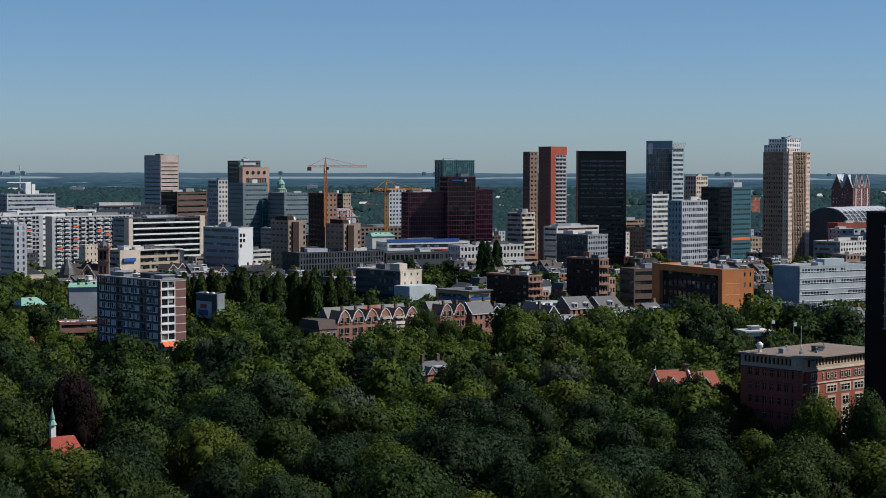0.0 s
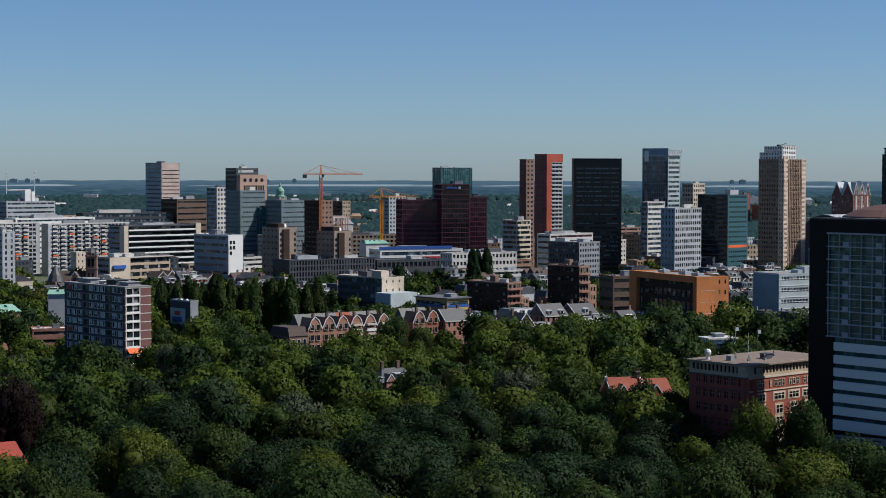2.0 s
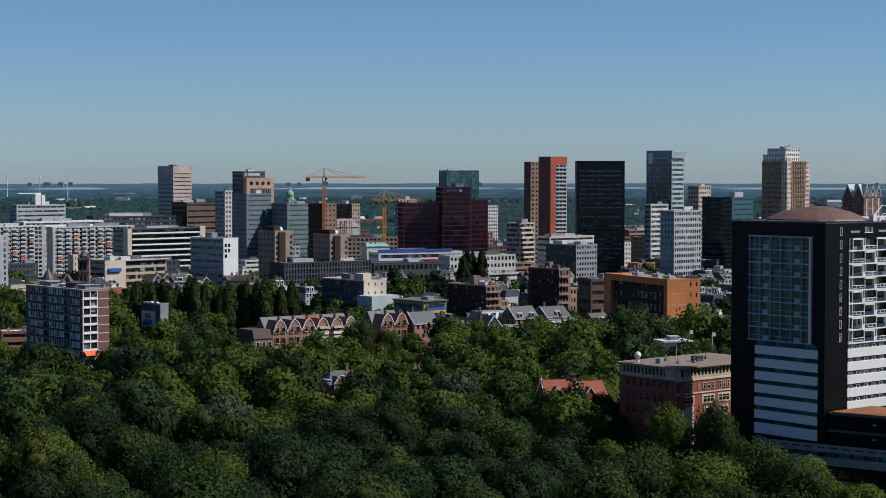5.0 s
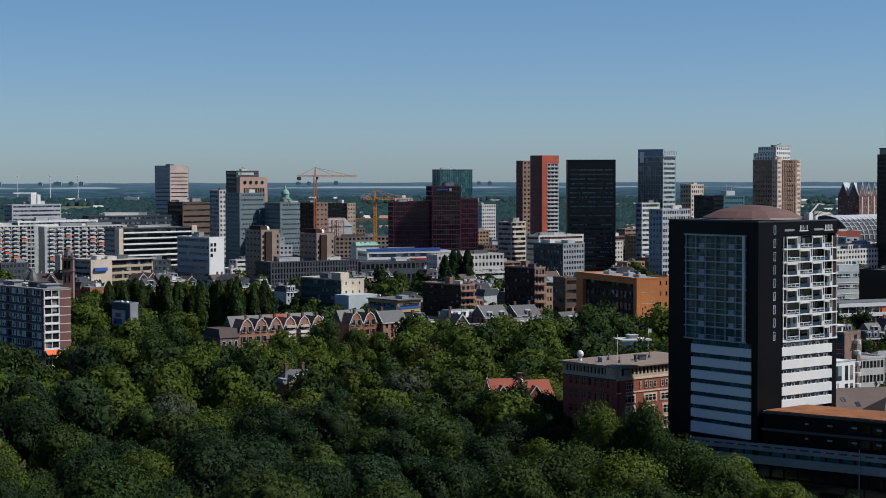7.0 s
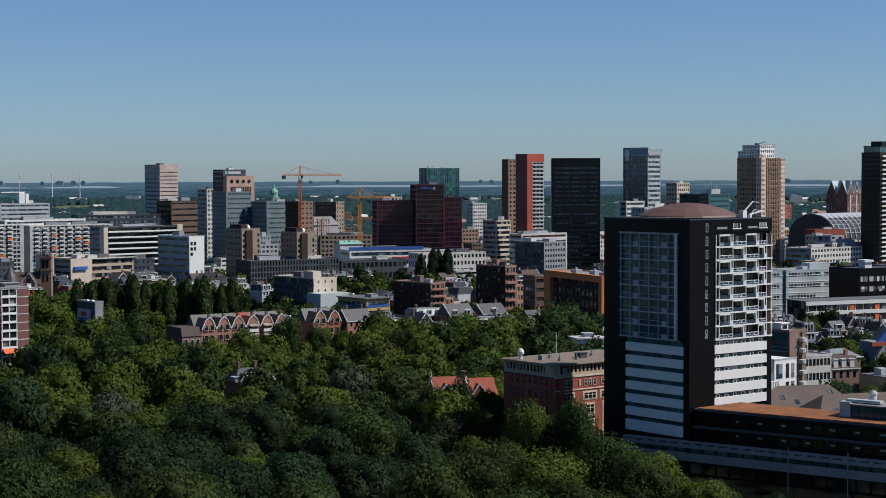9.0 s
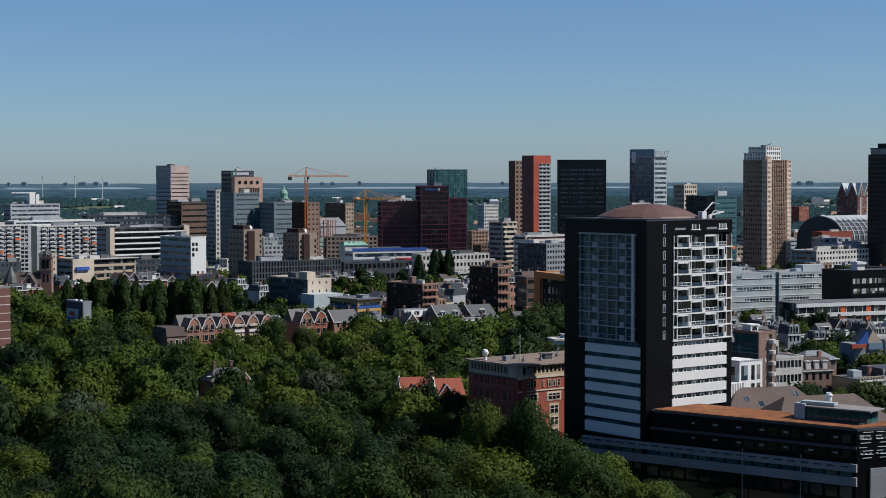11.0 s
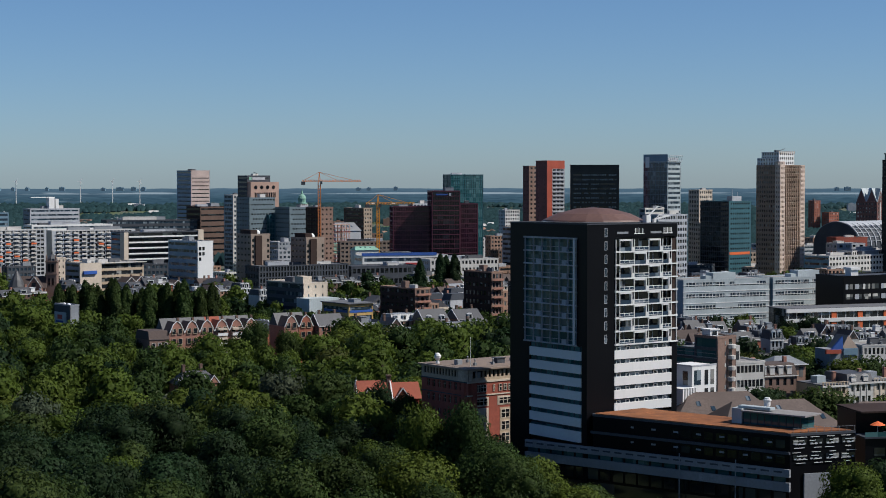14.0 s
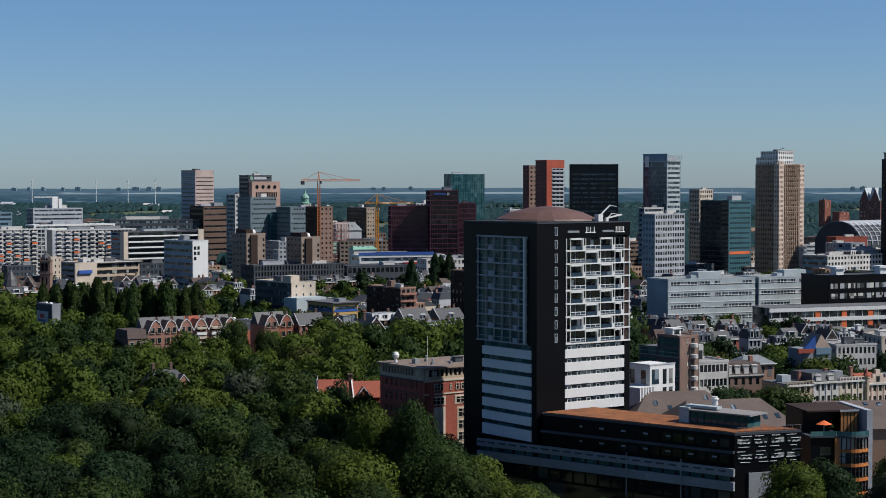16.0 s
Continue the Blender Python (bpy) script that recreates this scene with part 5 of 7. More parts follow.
def gabled_house(x, y, yaw, red=False, aired=0, w=6.1, wall="rose_brick"):
    """Brick house with a pale-edged front gable; aired: how many of its storeys have an awning."""
    ob = thing("gabled_house", x, y, 0, yaw, "brick gabled house with " + ("a red tiled roof" if red else "a dark tiled roof") + " and white verge", "house", "row of gabled houses")
    sh = Shape().box(0, w, 0.2, 14, 0, 17.5)
    sh.v += [(0.1, 0.0, 17.5), (w - 0.1, 0.0, 17.5), (w - 1.6, 0.0, 20.6), (w / 2, 0, 21.8), (1.6, 0, 20.6), (0.1, 0.5, 17.5), (w - 0.1, 0.5, 17.5), (w - 1.6, 0.5, 20.6), (w / 2, 0.5, 21.8), (1.6, 0.5, 20.6)]
    k = len(sh.v) - 10
    sh.f += [(k, k + 1, k + 2, k + 3, k + 4), (k + 9, k + 8, k + 7, k + 6, k + 5)] + [(k + a, k + 5 + a, k + 5 + (a + 1) % 5, k + (a + 1) % 5) for a in range(5)]
    part("wall", sh, wall, ob)
    part("roof", Shape().ridge(-0.05, w + 0.05, 0.3, 14.2, 17.6, 21.4, "y"), "red_tile" if red else "roof_tile", ob)
    part("back_roof", Shape().ridge(-0.03, w + 0.03, 6.5, 14.3, 17.6, 22.3, "x"), "red_tile" if red else "slate", ob)
    v = Shape().bar((0.0, -0.08, 17.4), (1.5, -0.08, 20.7), 0.13).bar((1.5, -0.08, 20.7), (w / 2, -0.08, 21.95), 0.13).bar((w / 2, -0.08, 21.95), (w - 1.5, -0.08, 20.7), 0.13).bar((w - 1.5, -0.08, 20.7), (w, -0.08, 17.4), 0.13)
    part("verge", v, "white", ob, "white-painted gable verge")
    for z in (17.0, 13.2, 9.6, 6.0):
        for p in (0.9, 3.5):
            o = part("window", Shape().box(p, p + 1.7, -0.06, 0.22, z, z + 2.1), "window", ob)
            part("window_frame", Shape().box(p, p + 0.14, -0.12, -0.04, z, z + 2.1).box(p + 1.56, p + 1.7, -0.12, -0.04, z, z + 2.1).box(p + 0.14, p + 1.56, -0.12, -0.04, z + 1.95, z + 2.1).box(p - 0.1, p + 1.8, -0.2, -0.04, z - 0.15, z), "beige", o)
    for z in (16.2, 12.6, 8.9)[:aired]:
        part("balcony", Shape().box(0.8, w - 1.2, -1.5, 0.2, z - 0.6, z - 0.4).box(0.8, w - 1.2, -1.5, -1.42, z - 0.4, z + 0.5), "white", ob)
        part("awning", Shape().box(1.0, w - 1.4, -1.5, -0.1, z + 1.6, z + 2.4), "cream", ob, "cream awning")
    part("chimney", Shape().box(w - 0.6, w + 0.2, 6, 7, 18, 22.6), "brown_brick", ob)
    return ob


def gable_houses():
    """Row of six brick houses, a corner house, and two more beyond a gap."""
    x0, y0, yaw, w = -51.6, 661.5, 30, 6.1
    c, s = math.cos(radians(yaw)), math.sin(radians(yaw))
    take(x0, y0, yaw, 16, 6 * w + 8, 0)
    for i in range(6):
        u = 8.0 + i * w
        gabled_house(x0 + u * c, y0 + u * s, yaw, i == 3, (0, 0, 0, 3, 3, 1)[i])
    for i in range(2):
        gabled_house(-3.6 + i * 6.4 * c, 693 + i * 6.4 * s, yaw, wall="red_brick" if i else "rose_brick")
    take(-3.6, 693, yaw, 16, 13, 0)
    side = thing("corner_house", x0, y0, 0, yaw, "flat-fronted brick corner house with a dark roof", "house")
    part("wall", Shape().box(0, 7.9, 0, 14, 0, 15.2), "umber_brick", side)
    part("roof", Shape().mansard(-0.3, 7.95, -0.3, 14.2, 15.2, 18.4, 1.6), "roof_tile", side)
    for z in (11.8, 8.2, 4.6):
        for p in (1.0, 3.4, 5.8):
            o = part("window", Shape().box(p, p + 1.2, -0.06, 0.02, z, z + 2.1), "window", side)
            part("window_frame", Shape().box(p - 0.1, p + 0.04, -0.12, 0.02, z, z + 2.1).box(p + 1.16, p + 1.3, -0.12, 0.02, z, z + 2.1).box(p - 0.1, p + 1.3, -0.12, 0.02, z + 2.1, z + 2.25), "offwhite", o)


gable_houses()


def gable_villa(x, y, yaw, w, d, h, top, along, wall, roof, label, dormers=0, chimneys=1):
    """Town house with a pitched or flat-topped roof, white verges, framed windows and dormers."""
    ob = thing("town_house", x, y, 0, yaw, label, "house")
    take(x, y, yaw, d, w, 0)
    wall_shape = Shape()
    for side, n in (("R", max(2, int(w / 2.6))), ("L", max(2, int(d / 3))), ("B", 3), ("E", 3)):
        facade(wall_shape, side, w, d, 0, h, max(3, int(h / 3.4)), n, 0.45, 0.5, d=0.3, nudge=0.004 if side in "LE" else 0.0)
    part("wall", wall_shape, wall, ob)
    part("glazing", Shape().box(0.2, w - 0.2, 0.2, d - 0.2, 0, h - 0.1), "window", ob)
    part("cornice", Shape().box(-0.25, w + 0.25, -0.3, 0.02, h - 0.35, h), "offwhite", ob)
    if along == "flat":
        part("roof", Shape().mansard(-0.05, w + 0.05, -0.05, d + 0.05, h, top, 1.5), roof, ob)
        part("roof_edge", Shape().box(0.25, w - 0.25, 1.3, 1.6, top - 0.05, top + 0.2), "pale_grey", ob)
    else:
        part("roof", Shape().ridge(-0.2, w + 0.2, -0.3, d + 0.3, h, top, along), roof, ob)
        part("gable", Shape().ridge(0.05, w - 0.05, 0.0, d, h, top - 0.35, along), wall, ob)
    if along == "y":
        part("verge", Shape().bar((-0.2, -0.36, h), (w / 2, -0.36, top + 0.1), 0.16).bar((w / 2, -0.36, top + 0.1), (w + 0.2, -0.36, h), 0.16), "white", ob, "white-painted verge")
        part("front_gable", Shape().ridge(0.1, w - 0.1, -0.3, -0.1, h, top - 0.25, "y"), wall, ob)
        for q in (w * 0.36, w * 0.54):
            o = part("attic_window", Shape().box(q - 0.08, q + 0.98, -0.4, -0.26, h + 0.5, h + 2.1), "white", ob)
            part("pane", Shape().box(q + 0.06, q + 0.84, -0.44, -0.38, h + 0.64, h + 1.96), "window", o)
    if along == "x":
        part("verge", Shape().bar((-0.24, -0.3, h), (-0.24, d / 2, top + 0.1), 0.14).bar((-0.24, d / 2, top + 0.1), (-0.24, d + 0.3, h), 0.14), "pale_grey", ob)
    for j in range(dormers):
        u = (j + 0.5) * w / dormers - 0.8
        o = part("dormer", Shape().box(u, u + 1.6, 0.0, 1.9, h + 0.4, h + 2.0).ridge(u - 0.15, u + 1.75, -0.2, 2.1, h + 2.0, h + 2.6, "y"), "white", ob)
        part("dormer_window", Shape().box(u + 0.25, u + 1.35, -0.06, 0.0, h + 0.6, h + 1.8), "window", o)
    for j in range(chimneys):
        u = w * (0.2 + 0.6 * j)
        part("chimney", Shape().box(u, u + 0.9, d * 0.55, d * 0.55 + 0.9, top - 1.5, top + 1.3).box(u - 0.1, u + 1.0, d * 0.55 - 0.1, d * 0.55 + 1.0, top + 1.3, top + 1.5), "brown_brick", ob)
    return ob


gable_villa(9.5, 699, 30, 11.5, 9, 17.4, 21.8, "x", "rose_brick", "slate", "brick town house with a long grey slate roof", 0, 2)
gable_villa(36.5, 688, 30, 8.4, 10, 16.0, 21.2, "y", "umber_brick", "slate", "dark brick town house with a white-edged gable")
gable_villa(38, 716, 30, 12, 10, 18.0, 20.6, "flat", "pale_brick", "zinc", "brick town house with a flat-topped zinc roof", 3, 2)
gable_villa(45.5, 693, 30, 7.0, 8, 13.6, 16.9, "flat", "pale_grey", "zinc", "pale house with a glazed grey roof", 2, 0)
gable_villa(51, 713, 30, 12, 10, 18.0, 22.6, "x", "rose_brick", "slate", "brick town house with a tall grey slate roof", 2, 1)
gable_villa(60.5, 694, 30, 9.5, 9, 15.8, 18.9, "flat", "rose_brick", "slate", "brick town house with a slate mansard roof and white dormers", 3, 1)
gable_villa(69.0, 699, 30, 9.5, 9, 15.8, 19.2, "flat", "rose_brick", "slate", "brick town house with a slate mansard and dormers", 3, 1)
gable_villa(65, 722, 30, 12, 10, 18.0, 22.0, "x", "umber_brick", "slate", "dark brick town house with a steep dark roof", 1, 2)


def cream_offices():
    ob = block("office_block", "office block with a cream end and dark glazed side", "building", -7, 852, 38, 32.4, 14.4, 25.0, "cream", "window_blue",
               holes(6, 3, 0.22, 0.3, edge=1), bands(7, 0.5, mat="dark_grey"), plant=1)
    part("stair_head", Shape().box(0.5, 5.5, 1, 8, 25.1, 28.6), "cream", ob)
    part("annexe", Shape().box(-4, 13, -11, -0.1, 0, 18.6), "pale_blue", ob, "low pale blue annexe")


cream_offices()


def yellow_school():
    ob = block("school_building", "yellow-brick school with blue window bands", "building", 17.8, 781, 38, 20.5, 13.4, 19.5, "yellow_wall", "window_blue", bands(5, 0.5), bands(5, 0.45), plant=1)
    for z in (7.5, 12, 16.4):
        part("blue_band", Shape().box(0.5, 13, -0.15, -0.02, z, z + 1.0).box(-0.15, -0.02, 1, 19, z, z + 1.0), "blue_paint", ob)
    part("roof_overhang", Shape().box(-0.8, 14.2, -0.8, 21, 20.2, 20.6), "roof_grey", ob)


yellow_school()


def stepped_flats(x, y, a, b, h, steps, label):
    # dark brown on the left side carries its shadow in the wall colour
    ob = block("stepped_flats", label, "building", x, y, 38, a, b, h, "pale_brick", "window", holes(8, 3, 0.6, 0.5, mat="umber_brick"), holes(8, 7, 0.55, 0.45, mat="dark_brown"), plant=1, roof="roof_grey")
    for k in range(8):
        part("balcony", Shape().box(0.6, b - 0.6, -1.4, 0, k * h / 8 + 0.3, k * h / 8 + 0.5).box(0.6, b - 0.6, -1.4, -1.3, k * h / 8 + 0.5, k * h / 8 + 1.3), "rose_brick", ob)
    for k in range(steps):
        q = h * (0.72 - 0.2 * k)
        w = Shape()
        facade(w, "R", 5.0, a * 0.6, 0, q, 6 - k, 2, 0.6, 0.5)
        facade(w, "L", 5.0, a * 0.6, 0, q, 6 - k, 4, 0.5, 0.5, nudge=0.004)
        facade(w, "E", 5.0, a * 0.6, 0, q, 6 - k, 4, 0.5, 0.5, nudge=0.004)
        w.box(0, 5, 0, a * 0.6, q, q + 0.4)
        o = part("lower_step", w, "pale_brick", ob)
        o.matrix_local = pose(b + 0.02 + k * 5.02, 0, 0)
        g = part("step_glazing", Shape().box(0.2, 4.8, 0.2, a * 0.6 - 0.2, 0, q - 0.1), "window", ob)
        g.matrix_local = pose(b + 0.02 + k * 5.02, 0, 0)
    part("stair_tower", Shape().box(b * 0.3, b * 0.3 + 2.4, a * 0.4, a * 0.4 + 3.4, h, h + 3.2), "umber_brick", ob)


stepped_flats(46.9, 800, 26.2, 9, 25.6, 2, "brown brick flats stepping down with balconies")
stepped_flats(82.1, 815, 20, 7, 32.3, 1, "tall brown brick flats with stepped balconies")


block("office_block", "dark brown brick wing beside orange offices", "building", 93.2, 790, 20, 12, 16, 29, "brown_brick", "window_black", bands(7, 0.4), bands(7, 0.4), plant=1)


def orange_offices():
    ob = block("office_block", "orange brick office block with recessed dark windows", "building", 112.6, 705, 20, 51.8, 14, 33.6, "orange_brick", "window",
               holes(6, 2, 0.28, 0.4, u0=7.5, z0=8), holes(7, 12, 0.86, 0.6, mat="dark_brown", u0=3, u1=46), plant=0)
    for u, q in ((3, 6), (6, 20), (4, 33)):
        part("roof_unit", Shape().box(u, u + 3, q, q + 5, 33.7, 35.2).box(u + 0.4, u + 1.2, q + 1, q + 2, 35.2, 36.0), "pale_grey", ob)
    fr = Shape().box(-1.6, 0.2, -0.1, 2.6, 0, 34.3).box(-1.6, 0.2, 46, 51.9, 0, 34.3).box(-1.6, 0.2, 2.6, 46, 31.6, 34.3)
    part("brick_frame", fr, "orange_brick", ob)
    jo = Shape()
    for k in range(5):
        jo.box(-0.02, 7.2, -0.04, 0.02, 10 + k * 4.6, 10.15 + k * 4.6)
    part("string_course", jo, "cream", ob)
    low = thing("entrance_wing", 112, 690, 0, 20, "low orange brick wing beside the offices", "building")
    part("wall", Shape().box(0, 15, 0, 9, 0, 15.6), "orange_brick", low)
    for j in range(3):
        part("window", Shape().box(2 + j * 4, 3.4 + j * 4, -0.08, 0.02, 11, 13.6), "window_black", low)
    part("roof", Shape().box(-0.2, 15.2, -0.2, 9.2, 15.6, 16.1), "roof_gravel", low)


orange_offices()


def long_slab(x, y, a, b, label):
    ob = block("school_slab", label, "building", x, y, 25, a, b, 30.7, "pale_blue", "window_blue", dict(nz=6, nx=2, wf=0.9, hf=0.34, low=0.75), dict(nz=0, nx=0, mat="steel_blue"), plant=0, d=0.25)
    for k in range(6):
        m = Shape()
        for j in range(int(b / 1.8)):
            m.box(1 + j * 1.8, 1.12 + j * 1.8, 0.02, 0.3, k * 5.1 + 2.3, k * 5.1 + 5.0)
        part("mullions", m, "white", ob)
        part("sill_band", Shape().box(-0.15, b + 0.1, -0.2, 0.1, k * 5.1 + 0.2, k * 5.1 + 0.5).box(-0.15, b + 0.1, -0.2, 0.1, k * 5.1 + 3.1, k * 5.1 + 3.3), "white", ob)
        if k % 2:
            part("blank_panel", Shape().box(2 + 5 * k, 14 + 5 * k, -0.12, 0.1, k * 5.1 + 3.3, k * 5.1 + 5.1), "pale_blue", ob)
    part("plant_room", Shape().box(b * 0.4, b * 0.4 + 12, 4, 10, 30.8, 33.8).box(b * 0.4 - 3.5, b * 0.4 - 0.02, 4.5, 9, 30.8, 32.4), "pale_blue", ob)


long_slab(164.8, 775, 17.4, 46, "pale blue panelled slab with ribbon windows")
long_slab(208.0, 794.5, 15, 42, "second pale blue panelled slab with ribbon windows")


def black_school():
    ob = block("college_building", "black cantilevered block with white window squares", "building", 233.6, 768, 25, 19.5, 60, 32.7, "black", "window", None, None, plant=0, roof="dark_grey")
    rnd = random.Random(2)
    for k in range(3):
        for j in range(12):
            u, z = 1.2 + j * 4.8 + rnd.uniform(-0.5, 0.5), 18.6 + k * 4.4
            w = part("window", Shape().box(u, u + 3.9, -0.08, 0.02, z, z + 2.2), "window_pale", ob)
            if rnd.random() < 0.6:
                part("panel", Shape().box(u, u + rnd.uniform(0.8, 2.4), -0.14, -0.07, z, z + 2.2), "pale_grey", w)
    for u in (8, 32, 52):
        part("roof_unit", Shape().box(u, u + 4, 5, 9, 32.8, 35.6).box(u - 0.6, u + 4.6, 4.4, 9.6, 35.6, 36.6), "white", ob)


black_school()


def striped_range():
    ob = thing("school_range", 202.6, 738, 0, 20, "long low range with white sill bands and red panels", "building")
    take(202.6, 738, 20, 14, 95)
    part("body", Shape().box(0, 95, 0, 14, 0, 21), "window", ob)
    part("roof", Shape().box(-0.4, 95.4, -0.4, 14.4, 21, 21.25), "roof_grey", ob)
    for k, z in enumerate((19.4, 15.2, 10.6, 6.0)):
        part("sill_band", Shape().box(-0.2, 95.2, -0.6, 0.1, z, z + 1.6), "white", ob)
    for j in range(24):
        part("mullion", Shape().box(1 + j * 4, 1.2 + j * 4, -0.1, 0.05, 6, 19.4), "white", ob)
    for j in range(6):
        part("red_panel", Shape().box(22 + j * 13, 24.4 + j * 13, -0.3, 0.02, 6, 19.4), "awning_orange", ob)


striped_range()


def brick_offices():
    """Flat-roofed brick offices at the edge of the park, with a pale top storey."""
    a, b, h = 19.8, 34, 27.6
    ob = thing("office_building", 62.1, 438.8, 0, 36, "red brick offices with stone bands and a flat roof", "building")
    take(62.1, 438.8, 36, a, b)
    part("core", Shape().box(0.4, b - 0.4, 0.4, a - 0.4, 0, h - 0.4), "window_black", ob)
    part("brick_wall", Shape().box(0, b, 0, 0.45, 0, 24.6), "deep_brick", ob)
    for side, n in (("R", 12), ("L", 7), ("B", 12), ("E", 7)):
        if side != "R":
            brick = Shape()
            facade(brick, side, b, a, 0, 24.6, 7, n, 0.5, 0.5, edge=1.8, d=0.45, nudge=0.004 if side in "LE" else 0)
            part("brick_wall", brick, "deep_brick", ob)
        up = Shape()
        facade(up, side, b, a, 24.6, h, 1, n * 2, 0.62, 0.56, edge=0.8, d=0.4, nudge=0.004 if side in "LE" else 0.0)
        part("top_storey", up, "beige", ob)
    for z, t in ((24.3, 0.5), (21.0, 0.3)):
        part("stone_band", Shape().box(-0.2, b + 0.2, -0.2, 0.1, z, z + t), "cream", ob)
        # same stone on the left face in dark grey, shade put into its colour
        part("stone_band", Shape().box(-0.16, 0.1, 0.1, a + 0.2, z, z + t * 0.6), "dark_grey", ob)
    # sunny front: stone-framed groups of windows

    def window_group(u, z, w, t, n, surround):
        """n panes side by side in a pale frame, with or without a stone surround."""
        s = Shape()
        if surround:
            s.box(u - 0.4, u + w + 0.4, -0.1, 0.02, z - 0.35, z + t + 0.35)
        for i in range(n + 1):
            s.box(u + (w - 0.14) * i / n, u + (w - 0.14) * i / n + 0.14, -0.2, -0.02, z, z + t)
        for q in (z - 0.1, z + t * 0.55, z + t - 0.1):
            s.box(u, u + w, -0.19, -0.03, q, q + 0.12)
        o = part("window_frame", s, "cream", ob)
        part("pane", Shape().box(u + 0.05, u + w - 0.05, -0.13, -0.09, z, z + t), "window_black", o)

    window_group(2.1, 22.0, 3.6, 1.7, 4, False)
    window_group(2.3, 18.6, 3.8, 1.6, 3, True)
    part("stone_panel", Shape().box(2.0, 6.4, -0.14, 0.02, 6.0, 17.8), "cream", ob, "tall cream stone panel")
    for z in (14.6, 11.2, 7.8):
        window_group(2.8, z, 2.8, 2.3, 2, False)
    for j in range(4):
        u = 9.6 + j * 5.9
        for i in range(3):
            window_group(u + 0.1 + i * 1.55, 22.0, 1.0, 1.6, 1, False)
        window_group(u + 0.1, 18.6, 4.1, 1.6, 3, True)
        part("stone_panel", Shape().box(u + 0.5, u + 3.9, -0.07, 0.02, 4.0, 17.6), "beige", ob)
        for z in (15.0, 12.0, 9.0, 6.0):
            window_group(u + 0.8, z, 2.8, 2.1, 2, False)
    window_group(7.9, 22.0, 0.5, 1.6, 1, False)
    bay = (a - 3.6) / 7
    for k in range(2, 7):
        for j in range(7):
            u, z, w, t = 1.8 + bay * (j + 0.25), 24.6 / 7 * (k + 0.35), bay * 0.5, 24.6 / 7 * 0.5
            s = Shape().box(0.1, 0.2, u + w / 2 - 0.05, u + w / 2 + 0.05, z, z + t).box(0.1, 0.2, u, u + w, z + t * 0.6, z + t * 0.6 + 0.1)
            part("window_frame", s, "tan", ob)
    part("corner_bay", Shape().prism([(3.4, -0.6), (3.4, 0.3), (0.3, 3.4), (-0.6, 3.4), (-0.6, 0.8), (0.8, -0.6)][::-1], 24.7, 27.4), "beige", ob)
    for u in (0.5, 1.9):
        part("bay_window", Shape().box(u + 0.5, u + 1.5, -0.68, -0.5, 25.6, 27.3), "window", ob)
    part("corner_pier", Shape().prism([(2.6, -0.35), (2.6, 0.3), (0.3, 2.6), (-0.35, 2.6), (-0.35, 1.4), (1.4, -0.35)][::-1], 0, 24.3), "deep_brick", ob)
    part("roof", Shape().prism([(-0.9, -0.9), (b + 0.5, -0.9), (b + 0.5, a + 0.5), (-0.9, a + 0.5)], h, h + 0.4), "taupe", ob)
    part("roof_gravel", Shape().box(0.2, b - 0.2, 0.2, a - 0.2, h + 0.404, h + 0.45), "brown_gravel", ob)
    part("plant_room", Shape().box(14, 16.5, 6, 8, h + 0.45, h + 1.7).box(13.8, 16.7, 5.8, 8.2, h + 1.7, h + 1.85), "dark_grey", ob)
    part("plant_room", Shape().box(3.5, 5, 9, 10.5, h + 0.45, h + 1.7), "grey", ob)
    for p, q in ((6, 5), (9, 12), (11, 4), (21, 9)):
        part("roof_vent", Shape().box(p, p + 0.6, q, q + 0.8, h + 0.45, h + 1.1).lathe([(0.15, h + 1.1), (0.15, h + 1.8), (0.3, h + 1.85), (0.05, h + 2.1)], 8, p + 0.3, q + 0.4), "zinc", ob)
    part("radome", Shape().lathe([(0.5, h + 0.45), (0.35, h + 1.2), (0.8, h + 1.8), (0.9, h + 2.4), (0.6, h + 3.0), (0.1, h + 3.2)], 14, 1.6, 15), "white", ob, "white radome")
    part("flagpole", Shape().lathe([(0.09, h + 0.45), (0.05, h + 8)], 8, 3.2, 3.2), "white", ob)


brick_offices()


